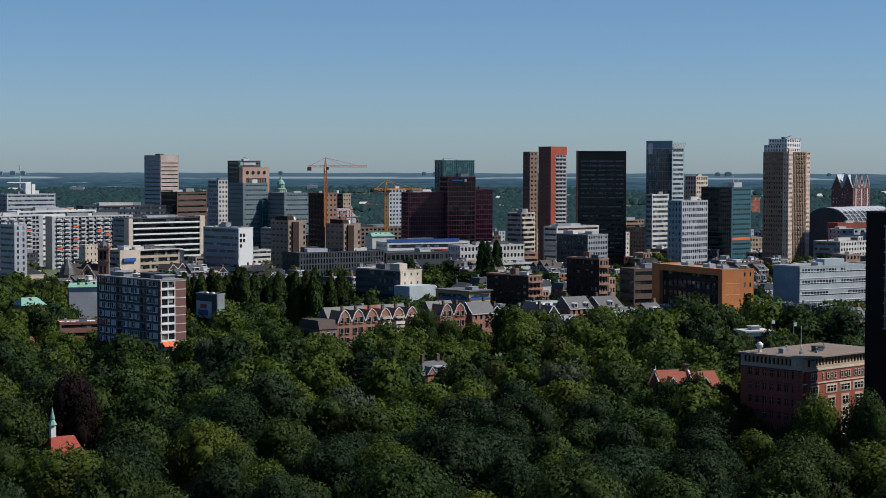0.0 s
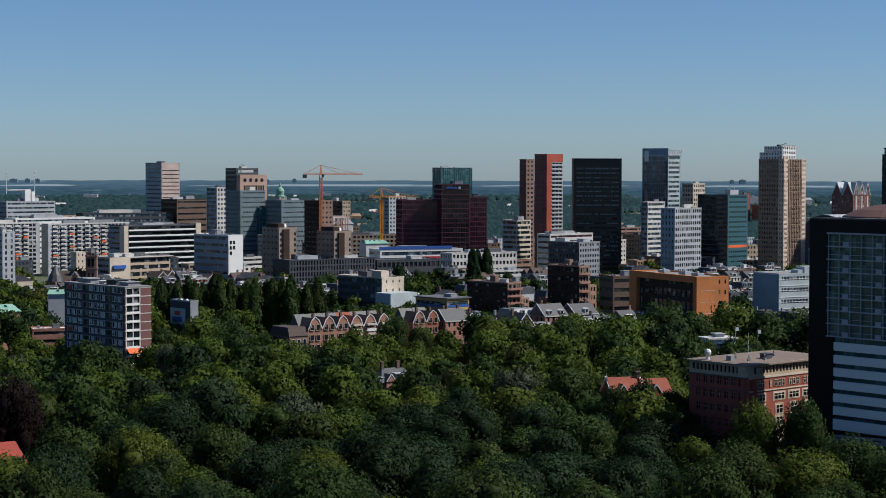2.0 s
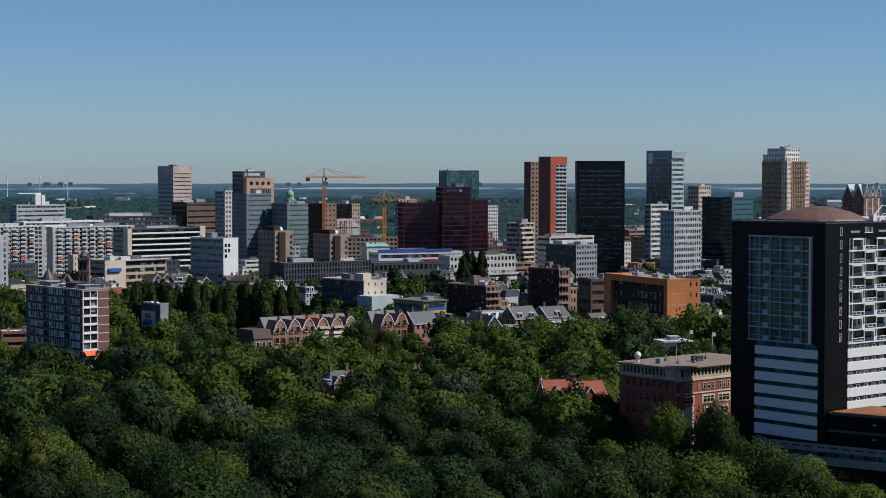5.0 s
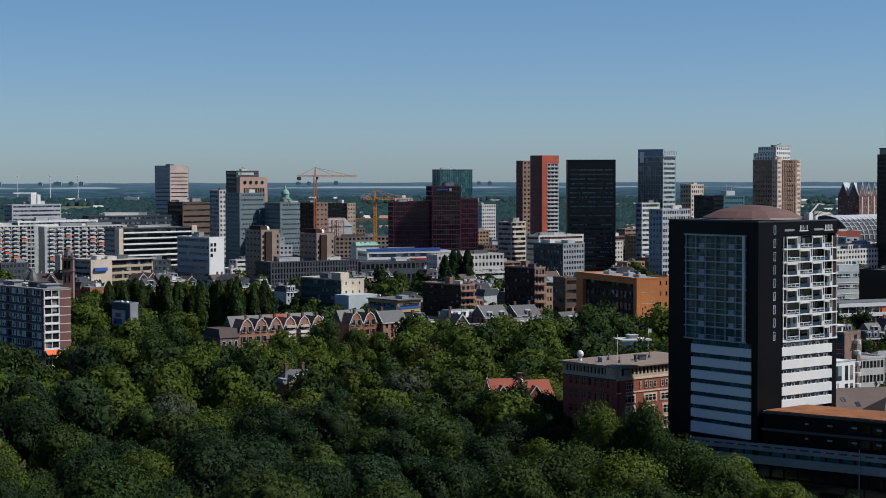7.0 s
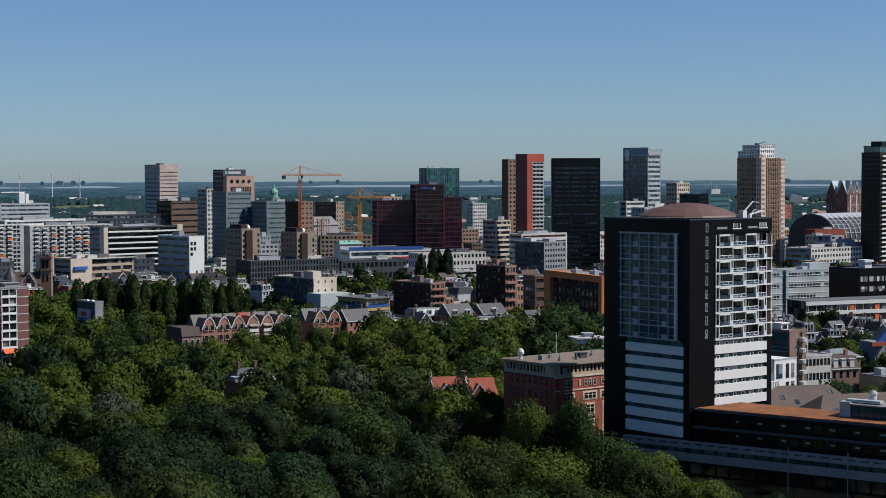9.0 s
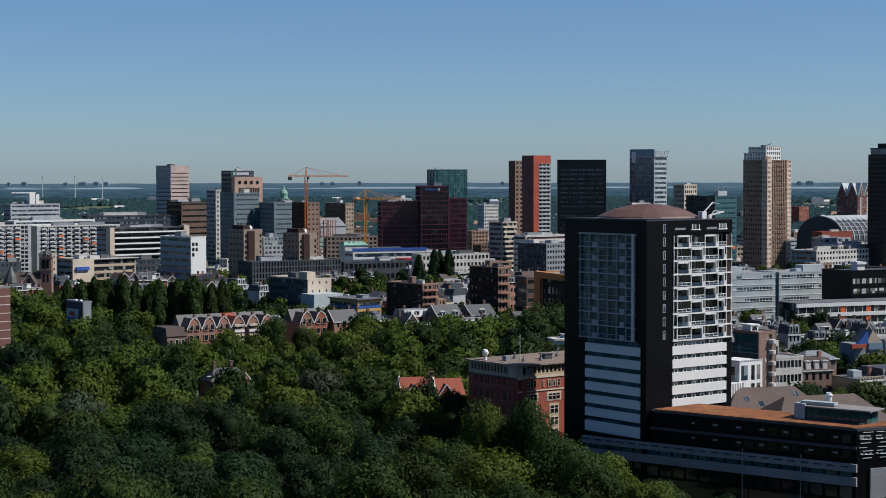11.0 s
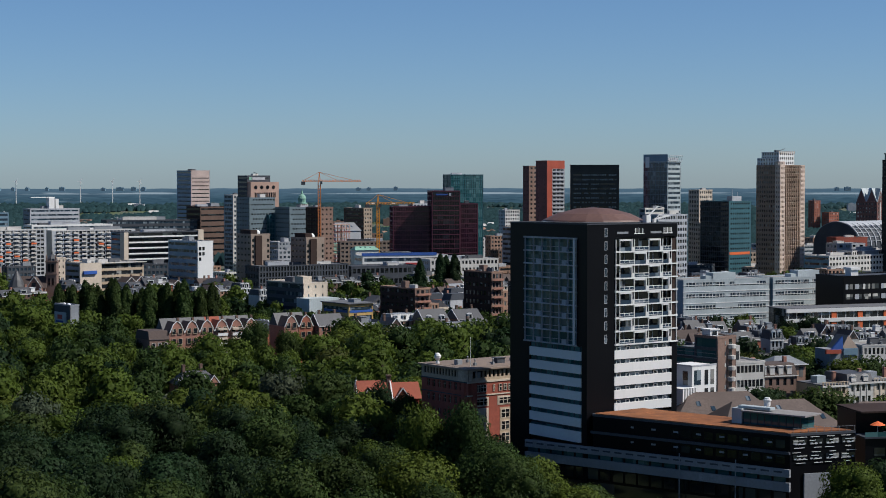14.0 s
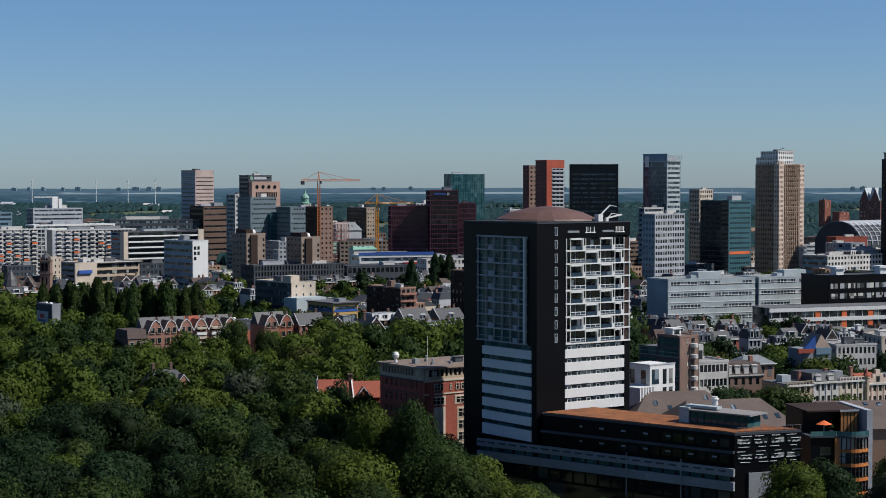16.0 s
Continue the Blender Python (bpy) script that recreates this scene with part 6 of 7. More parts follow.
def red_roof_house():
    ob = thing("villa", 33.6, 471.8, 0, 10, "brick villa with red tiled roofs and white gable trim", "house")
    take(33.6, 471.8, 10, 9, 17, 0)
    part("wall", Shape().box(0, 16.5, 0.4, 8, 0, 16.6), "deep_brick", ob)
    part("roof", Shape().ridge(-0.2, 9.6, -0.2, 8.4, 16.6, 20.9, "x"), "red_tile", ob)
    part("roof", Shape().ridge(9.0, 17.0, -1.6, 8.2, 16.4, 20.4, "x", 0.3), "red_tile", ob)
    part("gable_wall", Shape().prism([(0.9, -0.9), (4.6, -0.9), (4.6, 0.4), (0.9, 0.4)], 0, 16.6), "deep_brick", ob)
    part("cross_gable", Shape().ridge(0.5, 5.0, -1.2, 4.0, 16.5, 19.4, "y"), "red_tile", ob)
    part("gable_wall", Shape().prism([(9.8, -2.1), (13.4, -2.1), (13.4, 0.4), (9.8, 0.4)], 0, 16.4), "rose_brick", ob)
    part("cross_gable", Shape().ridge(9.4, 13.8, -2.4, 3.0, 16.3, 19.2, "y"), "red_tile", ob)
    for x, y, z in ((-0.25, -0.2, 16.5), (9.0, -1.65, 16.3)):
        part("verge", Shape().bar((x, y, z), (x, y + 4.4 + 0.5, z + 4.4), 0.16).bar((x, y + 4.9, z + 4.4), (x, y + 9.2, z), 0.16), "white", ob)
    for u, y in ((0.5, -1.25), (9.4, -2.45)):
        part("verge", Shape().bar((u, y, 16.4), (u + 2.2, y, 19.4), 0.13).bar((u + 2.2, y, 19.4), (u + 4.4, y, 16.4), 0.13), "white", ob)
    part("finial", Shape().lathe([(0.12, 20.6), (0.2, 21.0), (0.08, 21.2), (0.03, 22.2)], 8, -0.2, 4.1), "white", ob)
    part("chimney", Shape().box(8.2, 9.2, 3.4, 4.6, 19, 22.0).box(8.0, 9.4, 3.2, 4.8, 22.0, 22.3), "brown_brick", ob)
    for u in (1.8, 6.6, 10.8, 14.6):
        part("window", Shape().box(u, u + 1.3, -0.98 if u < 5 else (0.34 if u < 9 or u > 14 else -2.18), 0.42, 12.6, 15.0), "window", ob)


red_roof_house()


def park_house():
    ob = thing("villa", -24.0, 543.5, -1.7, 30, "brick villa with a slate hipped roof and small gables among trees", "house")
    take(-24.0, 543.5, 30, 10, 13, 0)
    part("wall", Shape().box(0, 13, 0, 9, 0, 13.6), "rose_brick", ob)
    part("roof", Shape().ridge(-0.6, 13.6, -0.6, 9.6, 13.6, 17.4, "x", 3.4), "slate", ob)
    for u in (1.0, 9.2):
        part("gable_wall", Shape().box(u, u + 3.0, -1.0, 0, 0, 13.9), "rose_brick", ob)
        part("gable_roof", Shape().ridge(u - 0.3, u + 3.3, -1.3, 4, 13.9, 16.1, "y"), "slate", ob)
        part("gable_front", Shape().ridge(u + 0.2, u + 2.8, -1.36, -1.2, 13.9, 15.6, "y"), "rose_brick", ob)
        part("verge", Shape().bar((u - 0.3, -1.4, 13.9), (u + 1.5, -1.4, 16.2), 0.1).bar((u + 1.5, -1.4, 16.2), (u + 3.3, -1.4, 13.9), 0.1), "white", ob)
    part("dormer", Shape().box(5.2, 8.0, 0.2, 3.4, 14.2, 15.8).box(4.9, 8.3, -0.1, 3.6, 15.8, 16.05), "pale_grey", ob)
    part("dormer_window", Shape().box(5.5, 7.7, 0.12, 0.2, 14.5, 15.6), "window", ob)
    part("dormer", Shape().box(-0.4, 0.8, 0.5, 3.4, 13.9, 15.0).box(-0.6, 1.0, 0.2, 3.6, 15.0, 15.2), "pale_grey", ob)
    for u in (2.4, 8.2):
        part("chimney", Shape().box(u, u + 0.9, 4, 5, 15.4, 19.1).box(u - 0.1, u + 1.0, 3.9, 5.1, 19.1, 19.4), "brown_brick", ob)


park_house()


def kiosk():
    ob = thing("pavilion", 85, 574, 0, 12, "low white pavilion with flags in the trees", "pavilion")
    take(85, 574, 12, 10, 11, 0)
    part("body", Shape().box(0, 9, 0, 7, 0, 21.4), "white", ob)
    part("roof", Shape().box(-0.8, 9.8, -0.8, 7.8, 21.4, 21.9), "offwhite", ob)
    part("roof_storey", Shape().box(3, 6, 2, 5, 21.9, 23.0).box(2.7, 6.3, 1.7, 5.3, 23.0, 23.2), "pale_grey", ob)
    part("window_band", Shape().box(1, 8, -0.06, 0.02, 17.5, 20), "window_blue", ob)
    for j, u in enumerate((8, 16.0)):
        f = thing("flagpole", 85 + u * 0.978, 574 + u * 0.2 - 4, 0, 0, "white flagpole with a pale blue flag", "flagpole", "flagpoles")
        part("pole", Shape().lathe([(0.1, 0), (0.05, 26 - j)], 8), "white", f)
        part("flag", Shape().prism([(0.05, 0), (1.2, 0.5), (1.2, 0.56), (0.05, 0.07)], 24.4 - j, 25.6 - j), "pale_blue", f)


kiosk()


def small_spire():
    ob = thing("chapel", -120.6, 418.5, -3.2, 30, "red-roofed chapel with a green copper spirelet", "chapel")
    take(-120.6, 418.5, 30, 9, 12, 0)
    part("wall", Shape().box(0, 8, 0, 7, 0, 11.6), "deep_brick", ob)
    part("roof", Shape().ridge(-0.4, 8.4, -0.5, 7.5, 11.6, 16.3, "x", 1.5), "chapel_tile", ob)
    part("turret", Shape().box(1.2, 2.4, 3.4, 4.6, 15, 19), "white", ob)
    part("spirelet", Shape().lathe([(1.1, 19), (0.5, 20.2), (0.6, 20.5), (0.05, 23)], 8, 1.8, 4), "copper_green", ob)


small_spire()


# ---------------------------------------------------------------- behind the podium
def white_cubes():
    ob = thing("modern_house", 119.3, 447, 0, 38, "white cubic house with tall slot windows", "house")
    take(119.3, 447, 38, 10, 12)
    part("body", Shape().box(0, 9, 0, 9, 0, 27.6).box(-5, 0, -1, 6, 0, 22.4), "white", ob)
    part("parapet", Shape().box(-0.1, 9.1, -0.1, 0.2, 27.6, 27.9).box(-0.1, 0.2, 0.2, 9.1, 27.6, 27.9), "pale_grey", ob)
    for k in range(4):
        for j in range(2):
            part("window", Shape().box(4.6 + j * 2.2, 5.9 + j * 2.2, -0.06, 0.02, 8.6 + k * 4.7, 12.4 + k * 4.7), "window", ob)
            part("window", Shape().box(-0.06, 0.02, 1.5 + j * 4, 3.2 + j * 4, 8.6 + k * 4.7, 12.2 + k * 4.7), "window", ob)
    part("glass_corner", Shape().box(0.7, 3.2, -0.06, 0.02, 22.8, 26.6), "window_blue", ob)
    for j in range(6):
        part("fin", Shape().box(-5 + j * 0.95, -4.6 + j * 0.95, -1.6, -1.0, 12, 22.4), "white", ob)


white_cubes()


def brick_slim():
    ob = block("apartment_block", "glazed apartment block with a brown brick end wall", "building", 131, 479, 38, 8.5, 7.5, 31.9, "umber_brick", "window_teal", None, bands(10, 0.72, mat="dark_grey"), plant=0)
    part("lower_wing", Shape().box(0.05, 7.4, 8.52, 15.6, 0, 28.4), "dark_grey", ob)
    part("wing_roof", Shape().box(-0.1, 7.5, 8.52, 15.8, 28.4, 28.7), "roof_grey", ob)
    for k in range(9):
        z = 1.2 + k * 3.19
        part("wing_window", Shape().box(-0.04, 0.06, 8.7, 15.4, z, z + 2.2), "window_teal", ob)
        part("rail", Shape().box(-0.3, -0.22, 0.2, 15.5, z + 0.9, z + 1.02).box(-0.3, 0.02, 0.2, 15.5, z - 0.3, z - 0.12), "grey", ob)
    part("roof_hut", Shape().box(0.8, 4.0, 3.4, 6.4, 31.9, 33.9).box(0.5, 4.3, 3.1, 6.7, 33.9, 34.2), "white", ob)
    part("hut_window", Shape().box(1.4, 3.4, 3.34, 3.42, 32.5, 33.6), "window", ob)
    part("roof_rail", Shape().box(0.2, 7.3, 0.2, 0.28, 32.7, 32.8).box(0.2, 0.28, 0.2, 8.3, 32.7, 32.8), "zinc", ob)
    for k in range(9):
        part("round_balcony", Shape().lathe([(1.15, 5 + k * 3), (1.2, 5.15 + k * 3), (1.2, 6.1 + k * 3)], 14, 5.2, -0.35), "offwhite", ob, "rounded pale balcony")
        part("balcony_door", Shape().box(4.6, 5.8, -0.08, 0.02, 6.1 + k * 3, 7.6 + k * 3), "window_black", ob)
        part("small_window", Shape().box(2.9, 3.4, -0.06, 0.02, 5.9 + k * 3, 7.0 + k * 3), "window_pale", ob)
    low = block("office_block", "low white offices with ribbon windows", "building", 137.4, 488, 24, 12, 10, 24.0, "offwhite", "window", holes(6, 7, 0.82, 0.5), bands(6, 0.4), plant=0)
    part("stair_tower", Shape().box(0.2, 2.6, 1.5, 5, 24.0, 29.0), "offwhite", low)
    part("stair_window", Shape().box(0.5, 2.3, 1.42, 1.52, 25.0, 27.4), "window_pale", low)


brick_slim()


def pitched_hall(x, y, yaw, b, a, h, top, label, hip=4, roof="roof_tile", wall="pale_brick"):
    """A long hall with one broad tiled roof and roof windows."""
    ob = thing("hall_building", x, y, 0, yaw, label, "building")
    take(x, y, yaw, a, b)
    part("wall", Shape().box(0, b, 0, a, 0, h), wall, ob)
    part("roof", Shape().ridge(-0.6, b + 0.6, -0.6, a + 0.6, h, top, "x", hip), roof, ob)
    slope = (top - h) / (a / 2 + 0.6)
    rnd = random.Random(int(b * 10))
    for j in range(int(b / 4)):
        u, q = 3 + hip * 0.6 + j * 3.4, rnd.uniform(2, a / 2 - 2)
        if u > b - 4:
            break
        z = h + slope * (q + 0.6)
        s = Shape()
        s.v += [(u, q, z + 0.12), (u + 1.1, q, z + 0.12), (u + 1.1, q + 1.4, z + 0.12 + slope * 1.4), (u, q + 1.4, z + 0.12 + slope * 1.4),
                (u, q, z - 0.1), (u + 1.1, q, z - 0.1), (u + 1.1, q + 1.4, z - 0.1 + slope * 1.4), (u, q + 1.4, z - 0.1 + slope * 1.4)]
        s.f += [(0, 1, 2, 3), (7, 6, 5, 4), (0, 4, 5, 1), (1, 5, 6, 2), (2, 6, 7, 3), (3, 7, 4, 0)]
        part("roof_window", s, "window_blue", ob)
    return ob


ROOF = plain("brown_roof", (0.105, 0.080, 0.070), 0.95)
M["brown_roof"] = ROOF
pitched_hall(113, 434, 10, 30, 20, 14, 21.3, "long hall with a broad brown tiled roof", 8, "brown_roof")
pitched_hall(121, 411, 16, 34, 20, 14.5, 21.8, "hall with a broad brown roof behind the podium", 8, "brown_roof")
pitched_hall(156, 428, 5, 60, 24, 14, 19.5, "low hall with a wide brown roof", 6, "brown_roof")


def louvre_building():
    """Corner offices: a curved glass front behind orange louvres, with a roof terrace."""
    ob = thing("corner_offices", 150.2, 370, 0, 10, "dark corner offices with orange louvres and a roof terrace", "building")
    take(144, 369, 10, 20, 16)
    curve = [(7.0 * k / 8, 1.0 - 1.5 * math.sin(math.pi * k / 8)) for k in range(9)]
    plan = curve + [(7.0, 17), (0, 17)]
    part("body", Shape().prism(plan, 0, 20.4), "window_pale", ob)
    out = [(x, y - 0.35) for x, y in curve]
    for k in range(6):
        z = 2.0 + k * 3.05
        part("louvre_band", Shape().prism(out + [(7.0, 1.2), (0, 1.2)], z, z + 0.7), "orange_louvre", ob, "orange-brown louvre band")
    for k in range(12):
        z = 1.0 + k * 1.53
        part("louvre", Shape().prism([(x, y - 0.12) for x, y in curve] + [(7.0, 1.1), (0, 1.1)], z, z + 0.14), "dark_grey", ob)
    for j, (x, y) in enumerate(out):
        part("fin", Shape().box(x - 0.06, x + 0.06, y + 0.02, y + 0.34, 0, 20.4), "dark_brown" if j else "orange_louvre", ob)
    part("louvre_post", Shape().box(-0.5, 0.45, 0.3, 1.1, 0, 20.2), "orange_louvre", ob, "orange-brown timber strip")
    part("dark_front", Shape().box(-5.6, -0.02, 1.2, 18, 0, 20.4), "black", ob)
    for z in (16.6, 13.0):
        part("window", Shape().box(-3.6, -1.2, 1.12, 1.22, z, z + 1.8), "window_black", ob)
    part("terrace", Shape().prism([(-5.9, 0.8), (-0.3, 0.6)] + [(x * 1.02, y - 0.5) for x, y in curve] + [(7.2, 17), (-5.9, 17)], 20.4, 20.75), "dark_grey", ob)
    rail = Shape().prism([(x * 1.02, y - 0.42) for x, y in curve] + [(x * 1.02, y - 0.36) for x, y in curve[::-1]], 20.75, 21.75)
    part("glass_rail", rail, "window_teal", ob)
    part("glass_rail", Shape().box(-5.8, -0.1, 0.86, 0.92, 20.75, 21.75), "window_teal", ob)
    part("terrace_room", Shape().box(-5.2, 6.2, 7.0, 17, 20.75, 25.3), "black", ob)
    for j in range(5):
        part("timber_screen", Shape().box(2.3 + j * 0.78, 2.85 + j * 0.78, 4.2, 4.5, 20.75, 25.4), "timber", ob, "tall brown timber slat")
        part("screen_panel", Shape().box(2.85 + j * 0.78, 3.08 + j * 0.78, 4.32, 4.4, 20.75, 25.3), "dark_brown", ob)
    part("roof_blade", Shape().box(-5.4, 6.3, 4.0, 17.2, 25.4, 25.75), "dark_brown", ob)
    part("roof_edge", Shape().box(2.0, 6.3, 3.9, 3.99, 25.4, 25.8), "pale_grey", ob)
    part("end_wall", Shape().box(7.02, 8.3, 1.4, 17.2, 0, 25.9), "pale_grey", ob)
    u = thing("parasol", 147.9, 373.4, 20.75, 0, "open orange garden parasol on a roof terrace", "parasol")
    part("canopy", Shape().lathe([(1.7, 2.1), (1.0, 2.5), (0.1, 2.9)], 8), "awning_orange", u)
    part("pole", Shape().lathe([(0.05, 0), (0.05, 2.7)], 6), "white", u)
    s = thing("potted_shrub", 149.6, 374.4, 20.75, 0, "green potted shrub on a roof terrace", "plant")
    part("pot", Shape().lathe([(0.3, 0), (0.42, 0.6)], 10), "dark_grey", s)
    c = part("foliage", TREES["far", 2][0], "leaf_mid", s)
    c.matrix_local = pose(0, 0, 0.3) @ Matrix.Scale(0.12, 4)


louvre_building()


def ornate_row():
    """Stone-fronted town houses with gables, parapets and one small corner turret."""
    rnd = random.Random(12)
    c, s = math.cos(radians(24)), math.sin(radians(24))
    for i in range(7):
        u = i * 9.0
        x, y = 163.0 + u * c, 494 + u * s
        h = 17.2 + rnd.uniform(-1.2, 1.2)
        wall = ("beige", "offwhite", "cream", "pale_stone", "cream", "beige", "offwhite")[i]
        style = ("flat", "mansard", "flat", "gable", "flat", "gable", "mansard")[i]
        ob = thing("town_house", x, y, 0, 24, "stone-fronted town house with a " + {"flat": "balustraded flat roof", "mansard": "slate mansard roof", "gable": "stepped gable"}[style], "house", "row of stone-fronted town houses")
        take(x, y, 24, 12, 9.0, 0)
        w = Shape()
        facade(w, "R", 8.97, 12, 0, h, 5, 4, 0.5, 0.6, d=0.35)
        facade(w, "L", 8.97, 12, 0, h, 1, 0, nudge=0.004)
        facade(w, "E", 8.97, 12, 0, h, 1, 0, nudge=0.004)
        part("wall", w, wall, ob)
        part("glazing", Shape().box(0.25, 8.7, 0.25, 11.8, 0, h - 0.1), "window", ob)
        part("cornice", Shape().box(-0.05, 9.0, -0.45, 0.3, h - 0.5, h), "offwhite", ob)
        part("sill_course", Shape().box(0, 8.97, -0.2, 0.02, h * 0.6, h * 0.6 + 0.25), "offwhite", ob)
        for u in (2.2, 4.35, 6.5):
            part("pilaster", Shape().box(u, u + 0.35, -0.16, 0.02, 0, h - 0.5), wall, ob)
        if style == "flat":
            part("roof", Shape().box(0.1, 8.9, 0.4, 12, h, h + 0.3), "roof_grey", ob)
            rail = Shape().box(0.1, 8.9, -0.2, 0.1, h + 0.8, h + 1.0)
            for j in range(9):
                rail.box(0.2 + j * 1.05, 0.5 + j * 1.05, -0.15, 0.05, h, h + 0.8)
            part("balustrade", rail, wall, ob)
            part("roof_hut", Shape().box(2, 5, 5, 8, h + 0.3, h + 2.2), "pale_blue" if i == 0 else "grey", ob)
        elif style == "mansard":
            part("roof", Shape().mansard(0, 8.97, 0.1, 12, h, h + 2.4, 1.0), "slate", ob)
            for u in (1.2, 5.4):
                part("dormer", Shape().box(u, u + 1.7, 0.0, 1.4, h + 0.3, h + 1.8).ridge(u - 0.1, u + 1.8, -0.2, 1.5, h + 1.8, h + 2.4, "y"), "offwhite", ob)
        else:
            part("gable", Shape().box(1.6, 7.4, -0.1, 0.5, h, h + 1.4).box(2.6, 6.4, -0.1, 0.5, h + 1.4, h + 2.7).box(3.7, 5.3, -0.1, 0.5, h + 2.7, h + 3.9), wall, ob)
            part("attic_window", Shape().box(3.9, 5.1, -0.16, 0.0, h + 0.4, h + 2.0), "window", ob)
            part("roof", Shape().ridge(0, 8.97, 0.5, 12, h, h + 2.4, "x"), "red_tile" if i == 3 else "roof_tile", ob)
        if i == 3:
            part("turret", Shape().lathe([(0.9, 0), (0.9, h + 1.6), (1.1, h + 1.7), (1.0, h + 2.2), (0.1, h + 2.4)], 10, 0.6, 0.2), "beige", ob)
            part("turret_roof", Shape().lathe([(1.15, h + 2.2), (0.5, h + 3.4), (0.04, h + 4.8)], 10, 0.6, 0.2), "red_tile", ob)
        part("chimney", Shape().box(7.7, 8.6, 5, 5.9, h, h + 3.0).box(7.6, 8.7, 4.9, 6.0, h + 3.0, h + 3.2), "rose_brick", ob)


ornate_row()


def round_roof_shed(x, y, label, wall="white", roof="zinc"):
    ob = thing("villa", x, y, 0, 20, label, "house")
    take(x, y, 20, 12, 14)
    part("wall", Shape().box(0, 11, 0, 9, 0, 19.0), wall, ob)
    part("roof", Shape().ridge(-0.6, 11.6, -0.6, 9.6, 19.0, 21.4, "x", 3.5), roof, ob)
    part("gutter", Shape().box(-0.7, 11.7, -0.75, -0.6, 18.9, 19.15), "white", ob)
    for j in range(4):
        part("window", Shape().box(1.0 + j * 2.6, 2.3 + j * 2.6, -0.06, 0.02, 15.2, 18.2), "window_pale", ob)


round_roof_shed(157, 532, "brown-walled house with a grey hipped zinc roof", "pale_brick")


def blue_sail():
    ob = thing("art_building", 184.3, 575, 0, 20, "building with a bright blue slanting wall and red base", "building")
    take(184.3, 575, 20, 11, 12)
    s = Shape()
    s.v += [(0, 0, 19.6), (4.4, 0, 19.6), (4.2, 0, 23.8), (0, 1, 19.6), (4.4, 1, 19.6), (4.2, 1, 23.8)]
    s.f += [(0, 1, 2), (5, 4, 3), (0, 3, 4, 1), (1, 4, 5, 2), (2, 5, 3, 0)]
    part("blue_wall", s, "blue_paint", ob)
    part("red_wall", Shape().box(-2.3, 3.4, -0.5, 0.5, 18.3, 19.6), "orange_red", ob)
    part("body", Shape().box(0, 11, 1.1, 10, 0, 19.5), "grey", ob)
    part("roof", Shape().ridge(4.4, 11, 1.05, 10, 19.5, 24.0, "y", 1), "taupe", ob)
    part("blue_flank", Shape().box(5, 10.5, 0.6, 1.1, 17.6, 19.8), "steel_blue", ob)


blue_sail()


def mansard_house(x, y, yaw, w, d, h, top, label):
    ob = thing("town_house", x, y, 0, yaw, label, "house")
    take(x, y, yaw, d, w)
    s = Shape()
    for side, n in (("R", 5), ("B", 5), ("L", 4), ("E", 4)):
        facade(s, side, w, d, 0, h, 5, n, 0.45, 0.55, d=0.3, nudge=0.004 if side in "LE" else 0)
    part("wall", s, "umber_brick", ob)
    part("glazing", Shape().box(0.2, w - 0.2, 0.2, d - 0.2, 0, h - 0.1), "window", ob)
    part("cornice", Shape().box(-0.3, w + 0.3, -0.35, d + 0.3, h, h + 0.3), "offwhite", ob)
    part("roof", Shape().mansard(-0.1, w + 0.1, -0.1, d + 0.1, h + 0.3, top, 1.6), "roof_tile", ob)
    for j in range(4):
        u = 1.0 + j * (w - 1.5) / 4
        part("dormer", Shape().box(u, u + 1.5, -0.05, 1.5, h + 0.6, top - 0.7).box(u - 0.15, u + 1.65, -0.25, 1.6, top - 0.7, top - 0.5), "offwhite", ob)
    for u in (0.6, w - 1.6):
        part("chimney", Shape().box(u, u + 1.0, d * 0.5, d * 0.5 + 1.0, top - 0.5, top + 1.6), "rose_brick", ob)


mansard_house(146.8, 503, 18, 12.5, 10, 18.6, 22.2, "dark brick town house with a brown mansard roof")
block("office_block", "white office row with a dense grid of windows", "building", 198, 590, 14, 12, 15, 19.2, "offwhite", "window", holes(5, 9, 0.6, 0.55), holes(5, 5, 0.5, 0.5, mat="grey"), plant=2)
block("apartment_block", "cream yellow town block with tall windows", "building", 221, 622, 14, 14, 22, 19.2, "cream", "window", holes(5, 7, 0.42, 0.5), holes(5, 4, 0.4, 0.5), plant=1)
block("workshop", "low brick building with a white roof among trees", "building", -149, 690, 12, 10, 15, 15.6, "rose_brick", "window", bands(5, 0.4), bands(5, 0.4), plant=1, roof="white")


pitched_hall(-167, 722, 30, 9.5, 9, 20.0, 22.8, "brick hall with a green copper roof among trees", 2, "copper_green", "rose_brick")
pitched_hall(3.5, 1236, 20, 17, 12, 26.2, 28.6, "hall with a pale green copper roof in the centre", 2, "copper_green", "offwhite")
pitched_hall(-18, 1392, 30, 22, 14, 35, 41.5, "tall hall with a pale zinc roof", 3, "zinc", "pale_grey")
pitched_hall(-157, 800, 8, 15, 7, 21.8, 23.6, "low hall with a long green copper roof", 1, "copper_green", "pale_grey")


# ---------------------------------------------------------------- ordinary houses of the quarter
HOUSES = []


